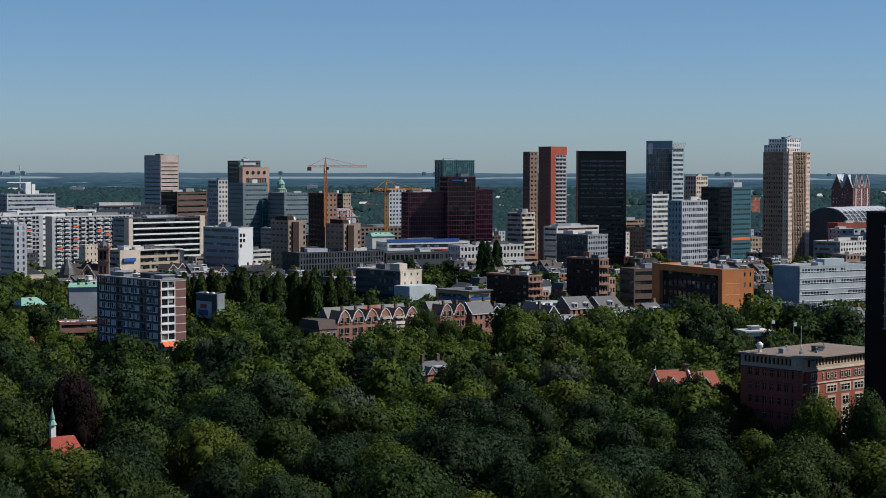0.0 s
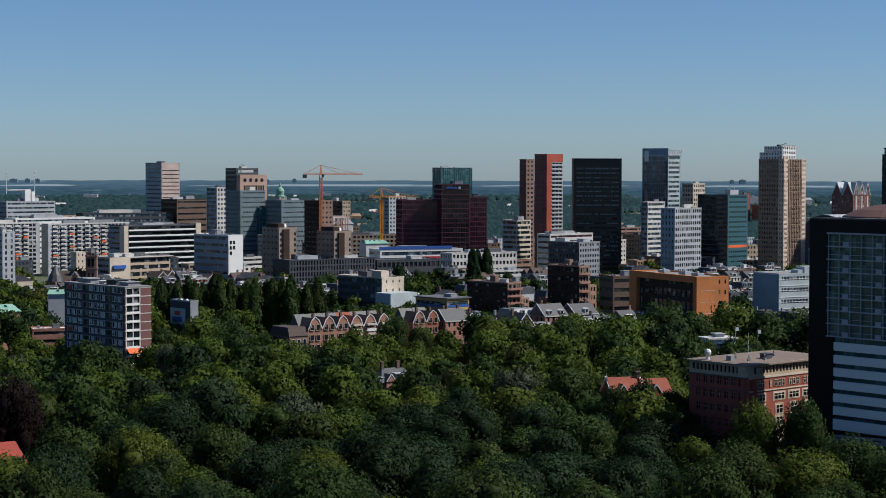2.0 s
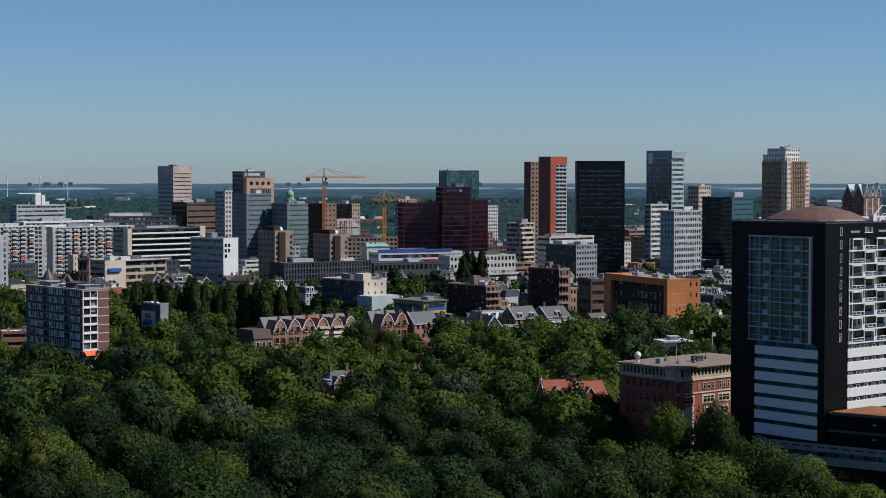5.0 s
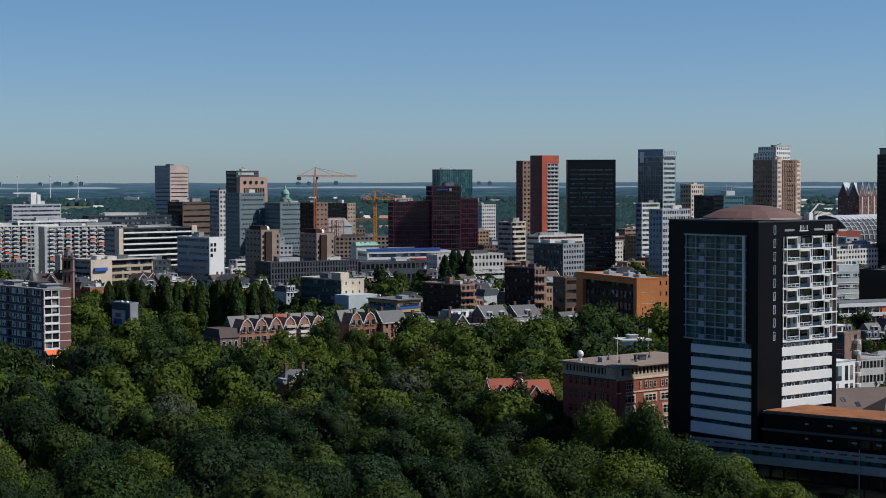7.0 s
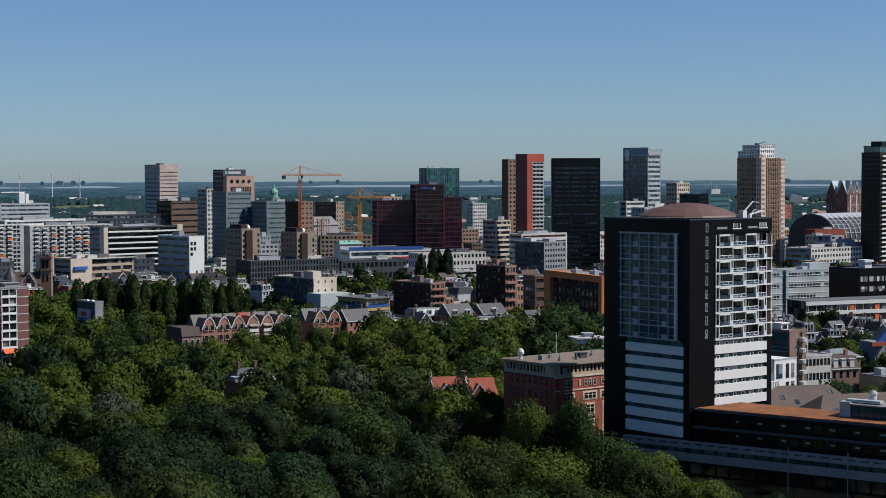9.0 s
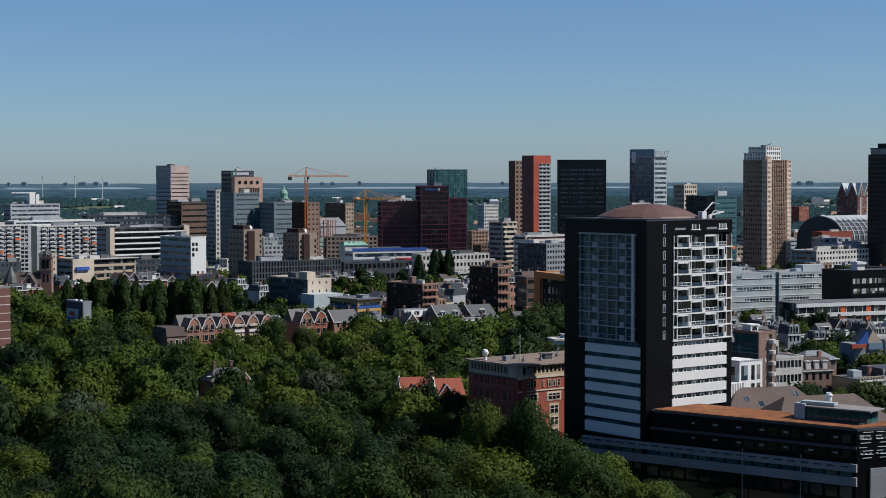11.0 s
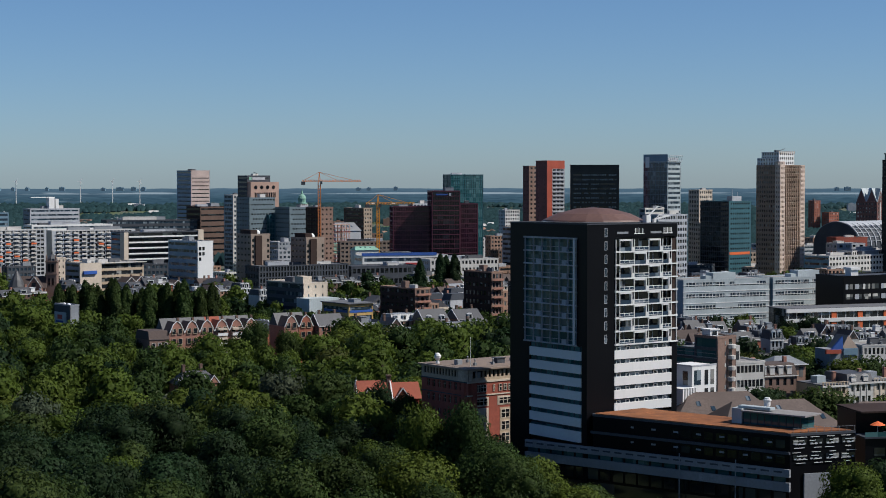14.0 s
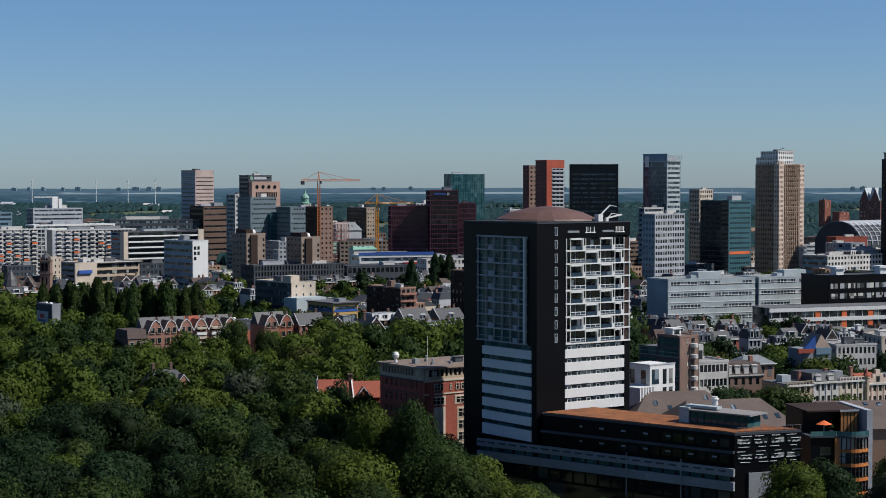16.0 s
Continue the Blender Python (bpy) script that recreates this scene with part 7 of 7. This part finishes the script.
def house_kind(i):
    rnd = random.Random(100 + i)
    w, d, h = rnd.uniform(6.2, 9), rnd.uniform(9, 12), rnd.uniform(9.5, 14)
    wall = rnd.choice(("brown_brick", "pale_brick", "rose_brick", "red_brick", "offwhite", "brown_brick", "pale_grey", "cream"))
    kind = ("flat", "mansard", "ridge")[i % 3]
    roof = rnd.choice(("roof_tile", "slate", "slate", "dark_grey", "zinc", "roof_tile", "red_tile"))
    shape = {"flat": "flat-roofed", "mansard": "mansard-roofed", "ridge": "pitched-roof"}[kind]
    ob = thing("row_house", 0, 0, -200, 0, shape + " " + wall.replace("_", " ") + " town house of the old quarter", "house", "town houses of the quarter")
    s = Shape()
    for side in "RB":
        facade(s, side, w, d, 0, h, 4, 3, 0.5, 0.52, d=0.25)
    for side in "LE":
        facade(s, side, w, d, 0, h, 0, 0, d=0.25, nudge=0.004)
    part("wall", s, wall, ob)
    part("glazing", Shape().box(0.15, w - 0.15, 0.15, d - 0.15, 0, h - 0.1), "window", ob)
    part("cornice", Shape().box(-0.02, w + 0.02, -0.35, 0.1, h - 0.45, h), "white" if i % 2 else "offwhite", ob)
    top = h + 0.5
    if kind == "flat":
        part("roof", Shape().box(-0.1, w + 0.1, -0.1, d + 0.1, h, h + 0.5), rnd.choice(("roof_gravel", "roof_grey", "zinc")), ob)
        part("roof_hut", Shape().box(1, 3.5, 3, 6, h + 0.5, h + 2.4).box(0.8, 3.7, 2.8, 6.2, h + 2.4, h + 2.6), rnd.choice(("offwhite", "grey", "white")), ob)
        part("roof_vent", Shape().box(w - 2.6, w - 1.8, 2, 2.8, h + 0.5, h + 1.3), "zinc", ob)
    elif kind == "mansard":
        top = h + rnd.uniform(2.4, 3.2)
        part("roof", Shape().mansard(-0.02, w + 0.02, -0.1, d + 0.1, h, top, 1.3), roof, ob)
        for u in (w * 0.14, w * 0.56):
            o = part("dormer", Shape().box(u, u + 1.7, -0.05, 1.6, h + 0.4, top - 0.4).ridge(u - 0.15, u + 1.85, -0.25, 1.7, top - 0.4, top + 0.25, "y"), "white" if i % 2 else "pale_grey", ob)
            part("dormer_window", Shape().box(u + 0.3, u + 1.4, -0.11, -0.05, h + 0.6, top - 0.6), "window", o)
        part("roof_edge", Shape().box(0.2, w - 0.2, 1.15, 1.35, top - 0.05, top + 0.25), "zinc", ob)
    else:
        top = h + rnd.uniform(2.6, 4.0)
        part("roof", Shape().ridge(-0.05, w + 0.05, -0.4, d + 0.4, h, top, "x" if i % 2 else "y"), roof, ob)
        if i % 2:
            o = part("dormer", Shape().box(w * 0.3, w * 0.7, 0.6, 3.0, h + 0.4, h + 1.9).box(w * 0.27, w * 0.73, 0.4, 3.2, h + 1.9, h + 2.05), "white", ob)
            part("dormer_window", Shape().box(w * 0.34, w * 0.66, 0.54, 0.6, h + 0.6, h + 1.75), "window", o)
        else:
            part("verge", Shape().bar((-0.05, -0.45, h), (w / 2, -0.45, top + 0.1), 0.13).bar((w / 2, -0.45, top + 0.1), (w + 0.05, -0.45, h), 0.13), "white", ob)
            part("gable", Shape().ridge(0.1, w - 0.1, -0.38, -0.2, h, top - 0.15, "y"), wall, ob)
            part("attic_window", Shape().box(w * 0.38, w * 0.62, -0.46, -0.36, h + 0.5, h + 1.7), "window_pale", ob)
    q = rnd.uniform(0.3, 0.7) * d
    part("chimney", Shape().box(w - 1.2, w - 0.3, q, q + 0.9, h, top + 1.2).box(w - 1.3, w - 0.2, q - 0.1, q + 1.0, top + 1.2, top + 1.4), rnd.choice(("brown_brick", "rose_brick", "grey")), ob)
    return ob, w, d


for i in range(12):
    HOUSES.append(house_kind(i))

rnd = random.Random(21)


def house_row(x, y, yaw, n, stretch=1.0, wide=1.0):
    c, s = math.cos(radians(yaw)), math.sin(radians(yaw))
    u, pick = 0.0, rnd.randrange(12)
    for j in range(n):
        ob, w, d = HOUSES[(pick + j * rnd.choice((0, 1, 3, 5))) % 12]
        o = copy_thing(ob, pose(x + c * u, y + s * u, 0, 0, 0, yaw))
        o.scale = (wide, wide, stretch * rnd.uniform(0.92, 1.08))
        u += w * wide + 0.03
    take(x, y, yaw, 12, u, 3)
    return n


made = sum(house_row(*q) for q in ((148, 644, 14, 8, 1.1, 0.78), (203, 658, 20, 8, 1.05, 0.78), (160, 662, 110, 3, 1.1, 0.8), (172, 668, 20, 6, 1.1, 0.78), (150, 684, 20, 7, 1.12, 0.78), (215, 676, 110, 3, 1.0, 0.8),
                                          (152, 706, 20, 8, 1.16, 0.78), (206, 700, 20, 9, 1.02, 0.78), (226, 680, 20, 6, 1.0, 0.78), (20, 726, 30, 3, 1.2), (84, 716, 30, 3, 1.2)))
for _ in range(900):
    y = rnd.uniform(690, 1130) if _ % 3 else rnd.uniform(655, 760)
    x = rnd.uniform(-0.26 * y + 20, 0.28 * y + 30) if _ % 3 else rnd.uniform(135, 0.27 * y + 75)
    yaw = 38 + rnd.choice((0, 0, 90, 90, -8, 82))
    n = rnd.randint(3, 8)
    c, s = math.cos(radians(yaw)), math.sin(radians(yaw))
    long = n * 7.6
    if not all(is_free(x + c * t - s * q, y + s * t + c * q, 0.5) for t in np.linspace(0, long, 6) for q in (0, 6, 12)):
        continue
    if -75 < x < 125 and y < 830 and rnd.random() < 0.8:
        continue
    if any(inside(x + c * q, y + s * q, p) for q in (0, long) for p in (PARK, WOOD, GREEN)):
        continue
    made += house_row(x, y, yaw, n, *((1.0, 0.8) if x > 135 and y < 760 else (1.0, 1.0)))
    if made > 300:
        break
for ob, w, d in HOUSES:
    for o in (*ob.children_recursive, ob):
        bpy.data.objects.remove(o)

# plain offices and flats that fill the centre between the towers
styles = (("pale_grey", "window_blue"), ("offwhite", "window"), ("brown_brick", "window"), ("grey", "window_blue"), ("tan", "window"), ("dark_grey", "window_blue"), ("pale_brick", "window"))
made = 0
for _ in range(2600):
    y = rnd.uniform(1050, 1600)
    x = rnd.uniform(-0.27 * y, 0.33 * y)
    a, b = rnd.uniform(8, 14), rnd.uniform(11, 30)
    h = min(rnd.uniform(9, 16), 77 - 0.0485 * y) if y < 1330 else rnd.uniform(14, 27)
    yaw = 38 + rnd.choice((0, 0, -10, 90))
    c, s = math.cos(radians(yaw)), math.sin(radians(yaw))
    if not all(is_free(x + c * t - s * q, y + s * t + c * q, 1) for t in np.linspace(0, b, 5) for q in np.linspace(0, a, 3)):
        continue
    wall, pane = rnd.choice(styles)
    k = max(2, int(h / 3.3))
    spec = bands(k, 0.42) if rnd.random() < 0.4 else holes(k, int(b / 3), 0.6, 0.5)
    block("city_block", "flat-roofed " + wall.replace("_", " ") + " block in the centre", "building", x, y, yaw, a, b, h, wall, pane, spec, holes(k, int(a / 3.2), 0.5, 0.45), plant=1,
          group="plain city blocks", roof=rnd.choice(("roof_gravel", "roof_grey", "roof_tile", "dark_grey", "offwhite")))
    made += 1
    if made > 105:
        break

# ---------------------------------------------------------------- planting
rnd = random.Random(4)
placed = []


def spot_free(x, y, gap):
    return all((x - p) ** 2 + (y - q) ** 2 > gap * gap for p, q in placed)


# trees that stand out
for kind, i, x, y, leaf, size in (("near", 6, -47, 366, "leaf_light", 1.0), ("near", 1, -74, 356, "leaf_light", 0.95),
                                  ("near", 3, -11, 360, "leaf_light", 1.0), ("near", 0, 38, 398, "leaf_light", 0.95),
                                  ("near", 6, 22, 640, "leaf_light", 1.1), ("conifer", 0, 116.0, 684, "leaf_dark", 1.5), ("conifer", 1, 97.5, 692, "leaf_dark", 1.45), ("near", 3, 55, 420, "leaf_mid", 0.8), ("near", 0, 46, 428, "leaf_mid", 0.9), ("near", 4, 47, 446, "leaf_dark", 0.95), ("near", 7, 28, 468, "leaf_mid", 1.0), ("near", 5, 42, 466, "leaf_mid", 1.02), ("near", 2, -17, 536, "leaf_mid", 1.0), ("near", 5, -9, 540, "leaf_dark", 1.02),
                                  ("near", 6, 137, 350, "leaf_light", 0.95), ("near", 2, 146.5, 360, "leaf_dark", 1.1), ("near", 0, 160, 362, "leaf_silver", 0.9), ("near", 1, 172, 368, "leaf_mid", 0.9), ("near", 4, 166, 384, "leaf_mid", 0.9), ("near", 3, 180, 392, "leaf_mid", 0.9), ("near", 2, 172, 352, "leaf_light", 0.8), ("near", 4, 100, 340, "leaf_silver", 0.6),
                                  ("mid", 2, 184.5, 557, "leaf_light", 1.22), ("mid", 5, 174, 546, "leaf_dark", 1.1), ("mid", 1, 165.5, 552, "leaf_mid", 1.1), ("mid", 3, 140.5, 469, "leaf_dark", 1.05), ("mid", 6, 153, 446, "leaf_mid", 1.2), ("mid", 0, 146, 453, "leaf_mid", 1.15), ("mid", 4, 172, 456, "leaf_light", 1.15)):
    tree(kind, i, x, y, leaf, size, rnd.uniform(0, 360))
    placed.append((x, y))
# two tall trees before the brick offices, and tall ones before the pavilion
for i, x, y, leaf, size, tall in ((3, -118.2, 440.5, "leaf_copper", 0.82, 1.75), (4, -90, 578, "leaf_silver", 0.9, 1.4), (5, -122, 361, "leaf_silver", 0.8, 1.1), (6, 50.7, 390.3, "leaf_light", 0.86, 1.5), (1, 60.2, 386.2, "leaf_mid", 0.84, 1.65), (2, 38.6, 459, "leaf_dark", 0.85, 1.68), (5, 46.4, 457, "leaf_mid", 0.85, 1.62), (7, 31, 460, "leaf_mid", 0.85, 1.2), (2, 52, 458, "leaf_mid", 0.8, 1.45), (7, 33.2, 461, "leaf_mid", 0.82, 1.46), (3, 65, 366, "leaf_mid", 1.05, 1.06), (0, 76, 363, "leaf_light", 1.02, 1.04), (5, 86, 358, "leaf_mid", 1.0, 0.9), (1, 70, 352, "leaf_mid", 1.05, 0.98), (7, 81, 349, "leaf_light", 0.95, 0.88), (4, 80, 562, "leaf_mid", 0.85, 1.62), (2, 88, 562, "leaf_dark", 0.85, 1.75), (0, 96, 564, "leaf_mid", 0.8, 1.65), (6, 104, 567, "leaf_mid", 0.85, 1.25), (4, -12.5, 666, "leaf_mid", 0.95, 1.42), (1, -1.5, 682, "leaf_mid", 0.75, 1.2), (5, 8, 684, "leaf_light", 0.9, 1.2), (2, 149.5, 468, "leaf_light", 0.8, 1.45), (0, 157.5, 472, "leaf_mid", 0.75, 1.35), (5, 166, 478, "leaf_mid", 0.8, 1.25), (4, 142, 492, "leaf_dark", 0.7, 1.4), (6, -60, 668, "leaf_mid", 0.8, 1.0)):
    tree("near", i, x, y, leaf, size, rnd.uniform(0, 360), tall=tall)
    placed.append((x, y))
spots = []
for _ in range(16000):
    x, y = rnd.uniform(-255, 230), rnd.uniform(250, 960)
    if not (inside(x, y, PARK) or inside(x, y, WOOD) or inside(x, y, GREEN)) or not is_free(x, y, 2.0) or not spot_free(x, y, 11.6):
        continue
    if not -0.30 * y - 25 < x < 0.32 * y + 60:
        continue
    placed.append((x, y))
    # lower trees where roofs and the foot of the flats show over them
    roof_line = 75.4 - 0.0868 * y if y > 600 and -6 < x < 88 else 15.0 if y > 515 and -110 < x < -92 else 14.0 if y > 610 and -156 < x < -126 else 12.6 + (543 - y) * 0.118 if 470 < y < 546 and -36 < x < -1 else 40
    spots.append((x, y, rnd.choices(("leaf_mid", "leaf_dark", "leaf_light", "leaf_silver", "leaf_olive"), (3.4, 7.0, 0.9, 0, 0.2) if y < 440 and -40 < x < 45 else (4.6, 4.6, 1.9, 0, 0.2) if y < 430 else (4.0, 4.0, 1.2, 0, 0.2) if x > 130 else (3.6, 1.2, 5.2, 0.15, 0.25))[0], min(roof_line / 16.5, 1.14) * rnd.uniform(0.8, 1.16) * (0.7 if -130 < x < -100 and 380 < y < 418 else 0.5 if x > 66 and y < 376 else 0.86 if y > 585 and -68 < x < 12 else (0.9 if y > 590 else 0.84) if inside(x, y, GREEN) else 1.14 if y > 590 and x > 10 else 1)))
spots.sort(key=lambda q: (q[1], q[0]))
for x, y, leaf, size in spots[:240]:
    kept_low = (y > 600 and -6 < x < 88) or (y > 515 and -110 < x < -92) or (y > 610 and -156 < x < -126) or (470 < y < 546 and -36 < x < -1)
    tree("near" if y < 430 else "mid", rnd.randrange(8), x, y, leaf, size, rnd.uniform(0, 360), tall=rnd.uniform(0.86, 0.96) if kept_low else rnd.uniform(0.82, 1.1))
# a line of poplars behind the park
for j in range(19):
    x, y = -105 + j * 3.5 + (j // 3) * 0.4 + rnd.uniform(-0.6, 0.6), 755 + rnd.uniform(-4, 4)
    tree("poplar", rnd.randrange(3), x, y, "leaf_mid", rnd.uniform(1.14, 1.32), rnd.uniform(0, 360), "row of poplars", "tall narrow dark green poplar tree")
    placed.append((x, y))
for x, y, size in ((48.9, 960, 1.32), (61, 1080, 1.3), (69.6, 1080, 1.3), (64.5, 1084, 1.15)):
    tree("poplar", rnd.randrange(3), x, y, "leaf_dark", size, rnd.uniform(0, 360), "row of poplars", "lone tall dark green poplar tree")
    placed.append((x, y))
# trees farther back and along the streets, too many to tell apart
back = spots[240:]
for _ in range(3500):
    y = rnd.uniform(500, 1150)
    x = rnd.uniform(-0.27 * y, 0.3 * y + 20) if y > 640 else rnd.uniform(130, 0.3 * y + 60)
    if inside(x, y, PARK) or inside(x, y, WOOD) or not is_free(x, y, 1.2) or not spot_free(x, y, 8.0):
        continue
    placed.append((x, y))
    back.append((x, y, rnd.choice(("leaf_mid", "leaf_dark", "leaf_mid", "leaf_light", "leaf_light")), rnd.uniform(0.6, 1.0)))
    if len(back) > 900:
        break

# trees before the cream offices
for x, y in ((-36, 806), (-29, 798), (-21, 803), (-14, 796), (-7, 801), (0, 812), (6, 806), (-25, 815), (-10, 812), (-2, 822), (9, 826)):
    placed.append((x, y))
    back.append((x, y, rnd.choice(("leaf_mid", "leaf_light", "leaf_mid")), rnd.uniform(0.86, 0.98)))
# garden trees inside the blocks of the quarter
for _ in range(2500):
    x, y = rnd.uniform(-60, 190), rnd.uniform(770, 1040)
    if inside(x, y, WOOD) or not is_free(x, y, -2.2) or not spot_free(x, y, 6.5):
        continue
    placed.append((x, y))
    back.append((x, y, rnd.choice(("leaf_mid", "leaf_light", "leaf_dark")), rnd.uniform(0.7, 1.0)))
    if len(back) > 1000:
        break


def tree_belt():
    """All these trees as one mesh, trunks and crowns, in three greens."""
    v, f, slot, round_off, base = [], [], [], [], 0
    names = ["leaf_mid", "leaf_dark", "leaf_light", "leaf_silver", "leaf_olive", "bark"]
    for x, y, leaf, size in back:
        i, a = rnd.randrange(8), rnd.uniform(0, 6.28)
        c, s = math.cos(a) * size, math.sin(a) * size
        for me, mat in ((TREES["far" if y < 790 else "dim", i][0], leaf), (TREES["near", i][1], "bark")):
            co = np.empty(len(me.vertices) * 3)
            me.vertices.foreach_get("co", co)
            co = co.reshape(-1, 3)
            v.append(np.stack([x + co[:, 0] * c - co[:, 1] * s, y + co[:, 0] * s + co[:, 1] * c, co[:, 2] * size], 1))
            if me.name in SWELL:
                k = SWELL[me.name]
                round_off.append(np.stack([(k[:, 0] * c - k[:, 1] * s) / size, (k[:, 0] * s + k[:, 1] * c) / size, k[:, 2]], 1))
            else:
                round_off.append(np.zeros((len(co), 3)))
            f += [tuple(base + k for k in q.vertices) for q in me.polygons]
            slot += [names.index(mat)] * len(me.polygons)
            base += len(co)
    me = bpy.data.meshes.new("tree_belt")
    me.from_pydata(np.concatenate(v).tolist(), [], f)
    for n in names:
        me.materials.append(M[n])
    me.polygons.foreach_set("material_index", slot)
    me.polygons.foreach_set("use_smooth", [True] * len(f))
    me.normals_split_custom_set_from_vertices(np.concatenate(round_off).tolist())
    return tagged(new("tree_belt", me), "green trees along streets and behind the park", "trees", kind="stuff")


tree_belt()


# ---------------------------------------------------------------- woods and suburbs far off
def far_woods():
    g = np.random.default_rng(5)
    bm = bmesh.new()
    bmesh.ops.create_icosphere(bm, subdivisions=1, radius=1)
    base, tri = np.array([v.co[:] for v in bm.verts]), [tuple(v.index for v in f.verts) for f in bm.faces]
    bm.free()
    v, f, normals = [], [], []
    n = 0
    while n < 24000:
        r = 1560 + 2990 * g.uniform(0, 1) ** 1.25
        an = g.uniform(-0.45, 0.5)
        x, y = r * math.sin(an), r * math.cos(an)
        if noise.noise((x * 0.0045, y * 0.0016, 0.3)) < -0.3 and r > 2000:
            continue
        if not is_free(x, y, 4):
            continue
        s = g.uniform(3.6, 7.0) * (1 + (r - 1500) / 5000)
        z = ground_height(r)
        tall = g.uniform(4.5, 8) * (1 + 0.35 * noise.noise((x * 0.006, y * 0.004, 4.1)))
        j = base * np.array([s, s, tall]) * (1 + 0.13 * g.normal(size=(len(base), 1)))
        i = len(v)
        v += (j + (x, y, z + 5)).tolist()
        normals.append(base * 0.45 + np.array([0, 0, 0.75]) + g.normal(scale=0.12, size=3))
        f += [tuple(i + k for k in q) for q in tri]
        n += 1
    me = bpy.data.meshes.new("woods")
    me.from_pydata(v, [], f)
    me.materials.append(M["leaf_far_haze"])
    swollen(me, np.concatenate(normals))
    return tagged(new("woods", me), "dense haze-tinted green woods reaching to the horizon", "woods", kind="stuff")


# bluer than the near leaves: distance haze put into the leaf colour
M["leaf_far_haze"] = leaves("leaf_far_haze", (0.020, 0.044, 0.052), (0.038, 0.070, 0.078), 0.5)
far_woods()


def far_suburb(mat, seed, count, label, low, high, lo_r=1900, hi_r=4500):
    g = random.Random(seed)
    sh = Shape()
    for _ in range(count):
        r, an = g.uniform(lo_r, hi_r), g.uniform(-0.42, 0.48)
        x, y = r * math.sin(an), r * math.cos(an)
        if not is_free(x, y, 10):
            continue
        w, d, h, z = g.uniform(10, 34), g.uniform(10, 25), g.uniform(low, high), ground_height(r)
        sh.box(x, x + w, y, y + d, z - 3, z + h)
        if g.random() < 0.5:
            sh.ridge(x, x + w, y, y + d, z + h, z + h + 4, "x", 2)
        else:
            sh.box(x + w * 0.2, x + w * 0.4, y + 2, y + 6, z + h, z + h + 2)
    ob = new("suburb", sh.mesh("suburb", mat))
    return tagged(ob, label, "buildings", kind="stuff")


far_suburb("offwhite", 1, 110, "pale sheds and greenhouses far off", 4, 9, 2300)
far_suburb("pale_brick", 2, 90, "brick suburb houses far off", 6, 11, 1750, 3000)
far_suburb("pale_grey", 3, 16, "grey far-off apartment slabs", 12, 20, 3300, 4500)


def far_flats():
    """Slabs of flats that stand over the far tree line."""
    sh, g = Shape(), random.Random(9)
    for an, n in ((-12.9, 3), (-11.4, 2), (-9.6, 4), (-1.6, 2), (-0.4, 1), (4.2, 2), (13.6, 2), (17.2, 2)):
        for j in range(n):
            t = radians(an + j * 0.42 + g.uniform(-0.08, 0.08))
            x, y, w = 4630 * math.sin(t), 4630 * math.cos(t), g.uniform(8, 20)
            z = g.uniform(54.0, 57.0)
            sh.box(x, x + w, y, y + 12, 47, z).box(x + w * 0.3, x + w * 0.6, y + 3, y + 8, z, z + 1.6)
    # steel blue on grey flats: the haze before them is put into the colour
    return tagged(new("far_flats", sh.mesh("far_flats", "steel_blue")), "haze-blue blocks of flats along the horizon", "buildings", kind="stuff")


far_flats()


def turbine(x, y, h):
    z = ground_height(math.hypot(x, y))
    ob = thing("wind_turbine", x, y, z, 20, "white three-bladed wind turbine on the horizon", "wind turbine", "wind turbines")
    part("mast", Shape().lathe([(1.3, 0), (0.7, h)], 10), "white", ob)
    for k in range(3):
        a = 0.5 + k * 2.094
        part("blade", Shape().bar((0, -3, h), (8 * math.sin(a), -3, h + 8 * math.cos(a)), 0.4), "white", ob)
    part("nacelle", Shape().box(-1.6, 1.6, -3, 4, h - 1.4, h + 1.8), "white", ob)


for x, y in ((-968, 4454), (-813, 4483), (-668, 4507), (-736, 4502)):
    turbine(x, y, 64)
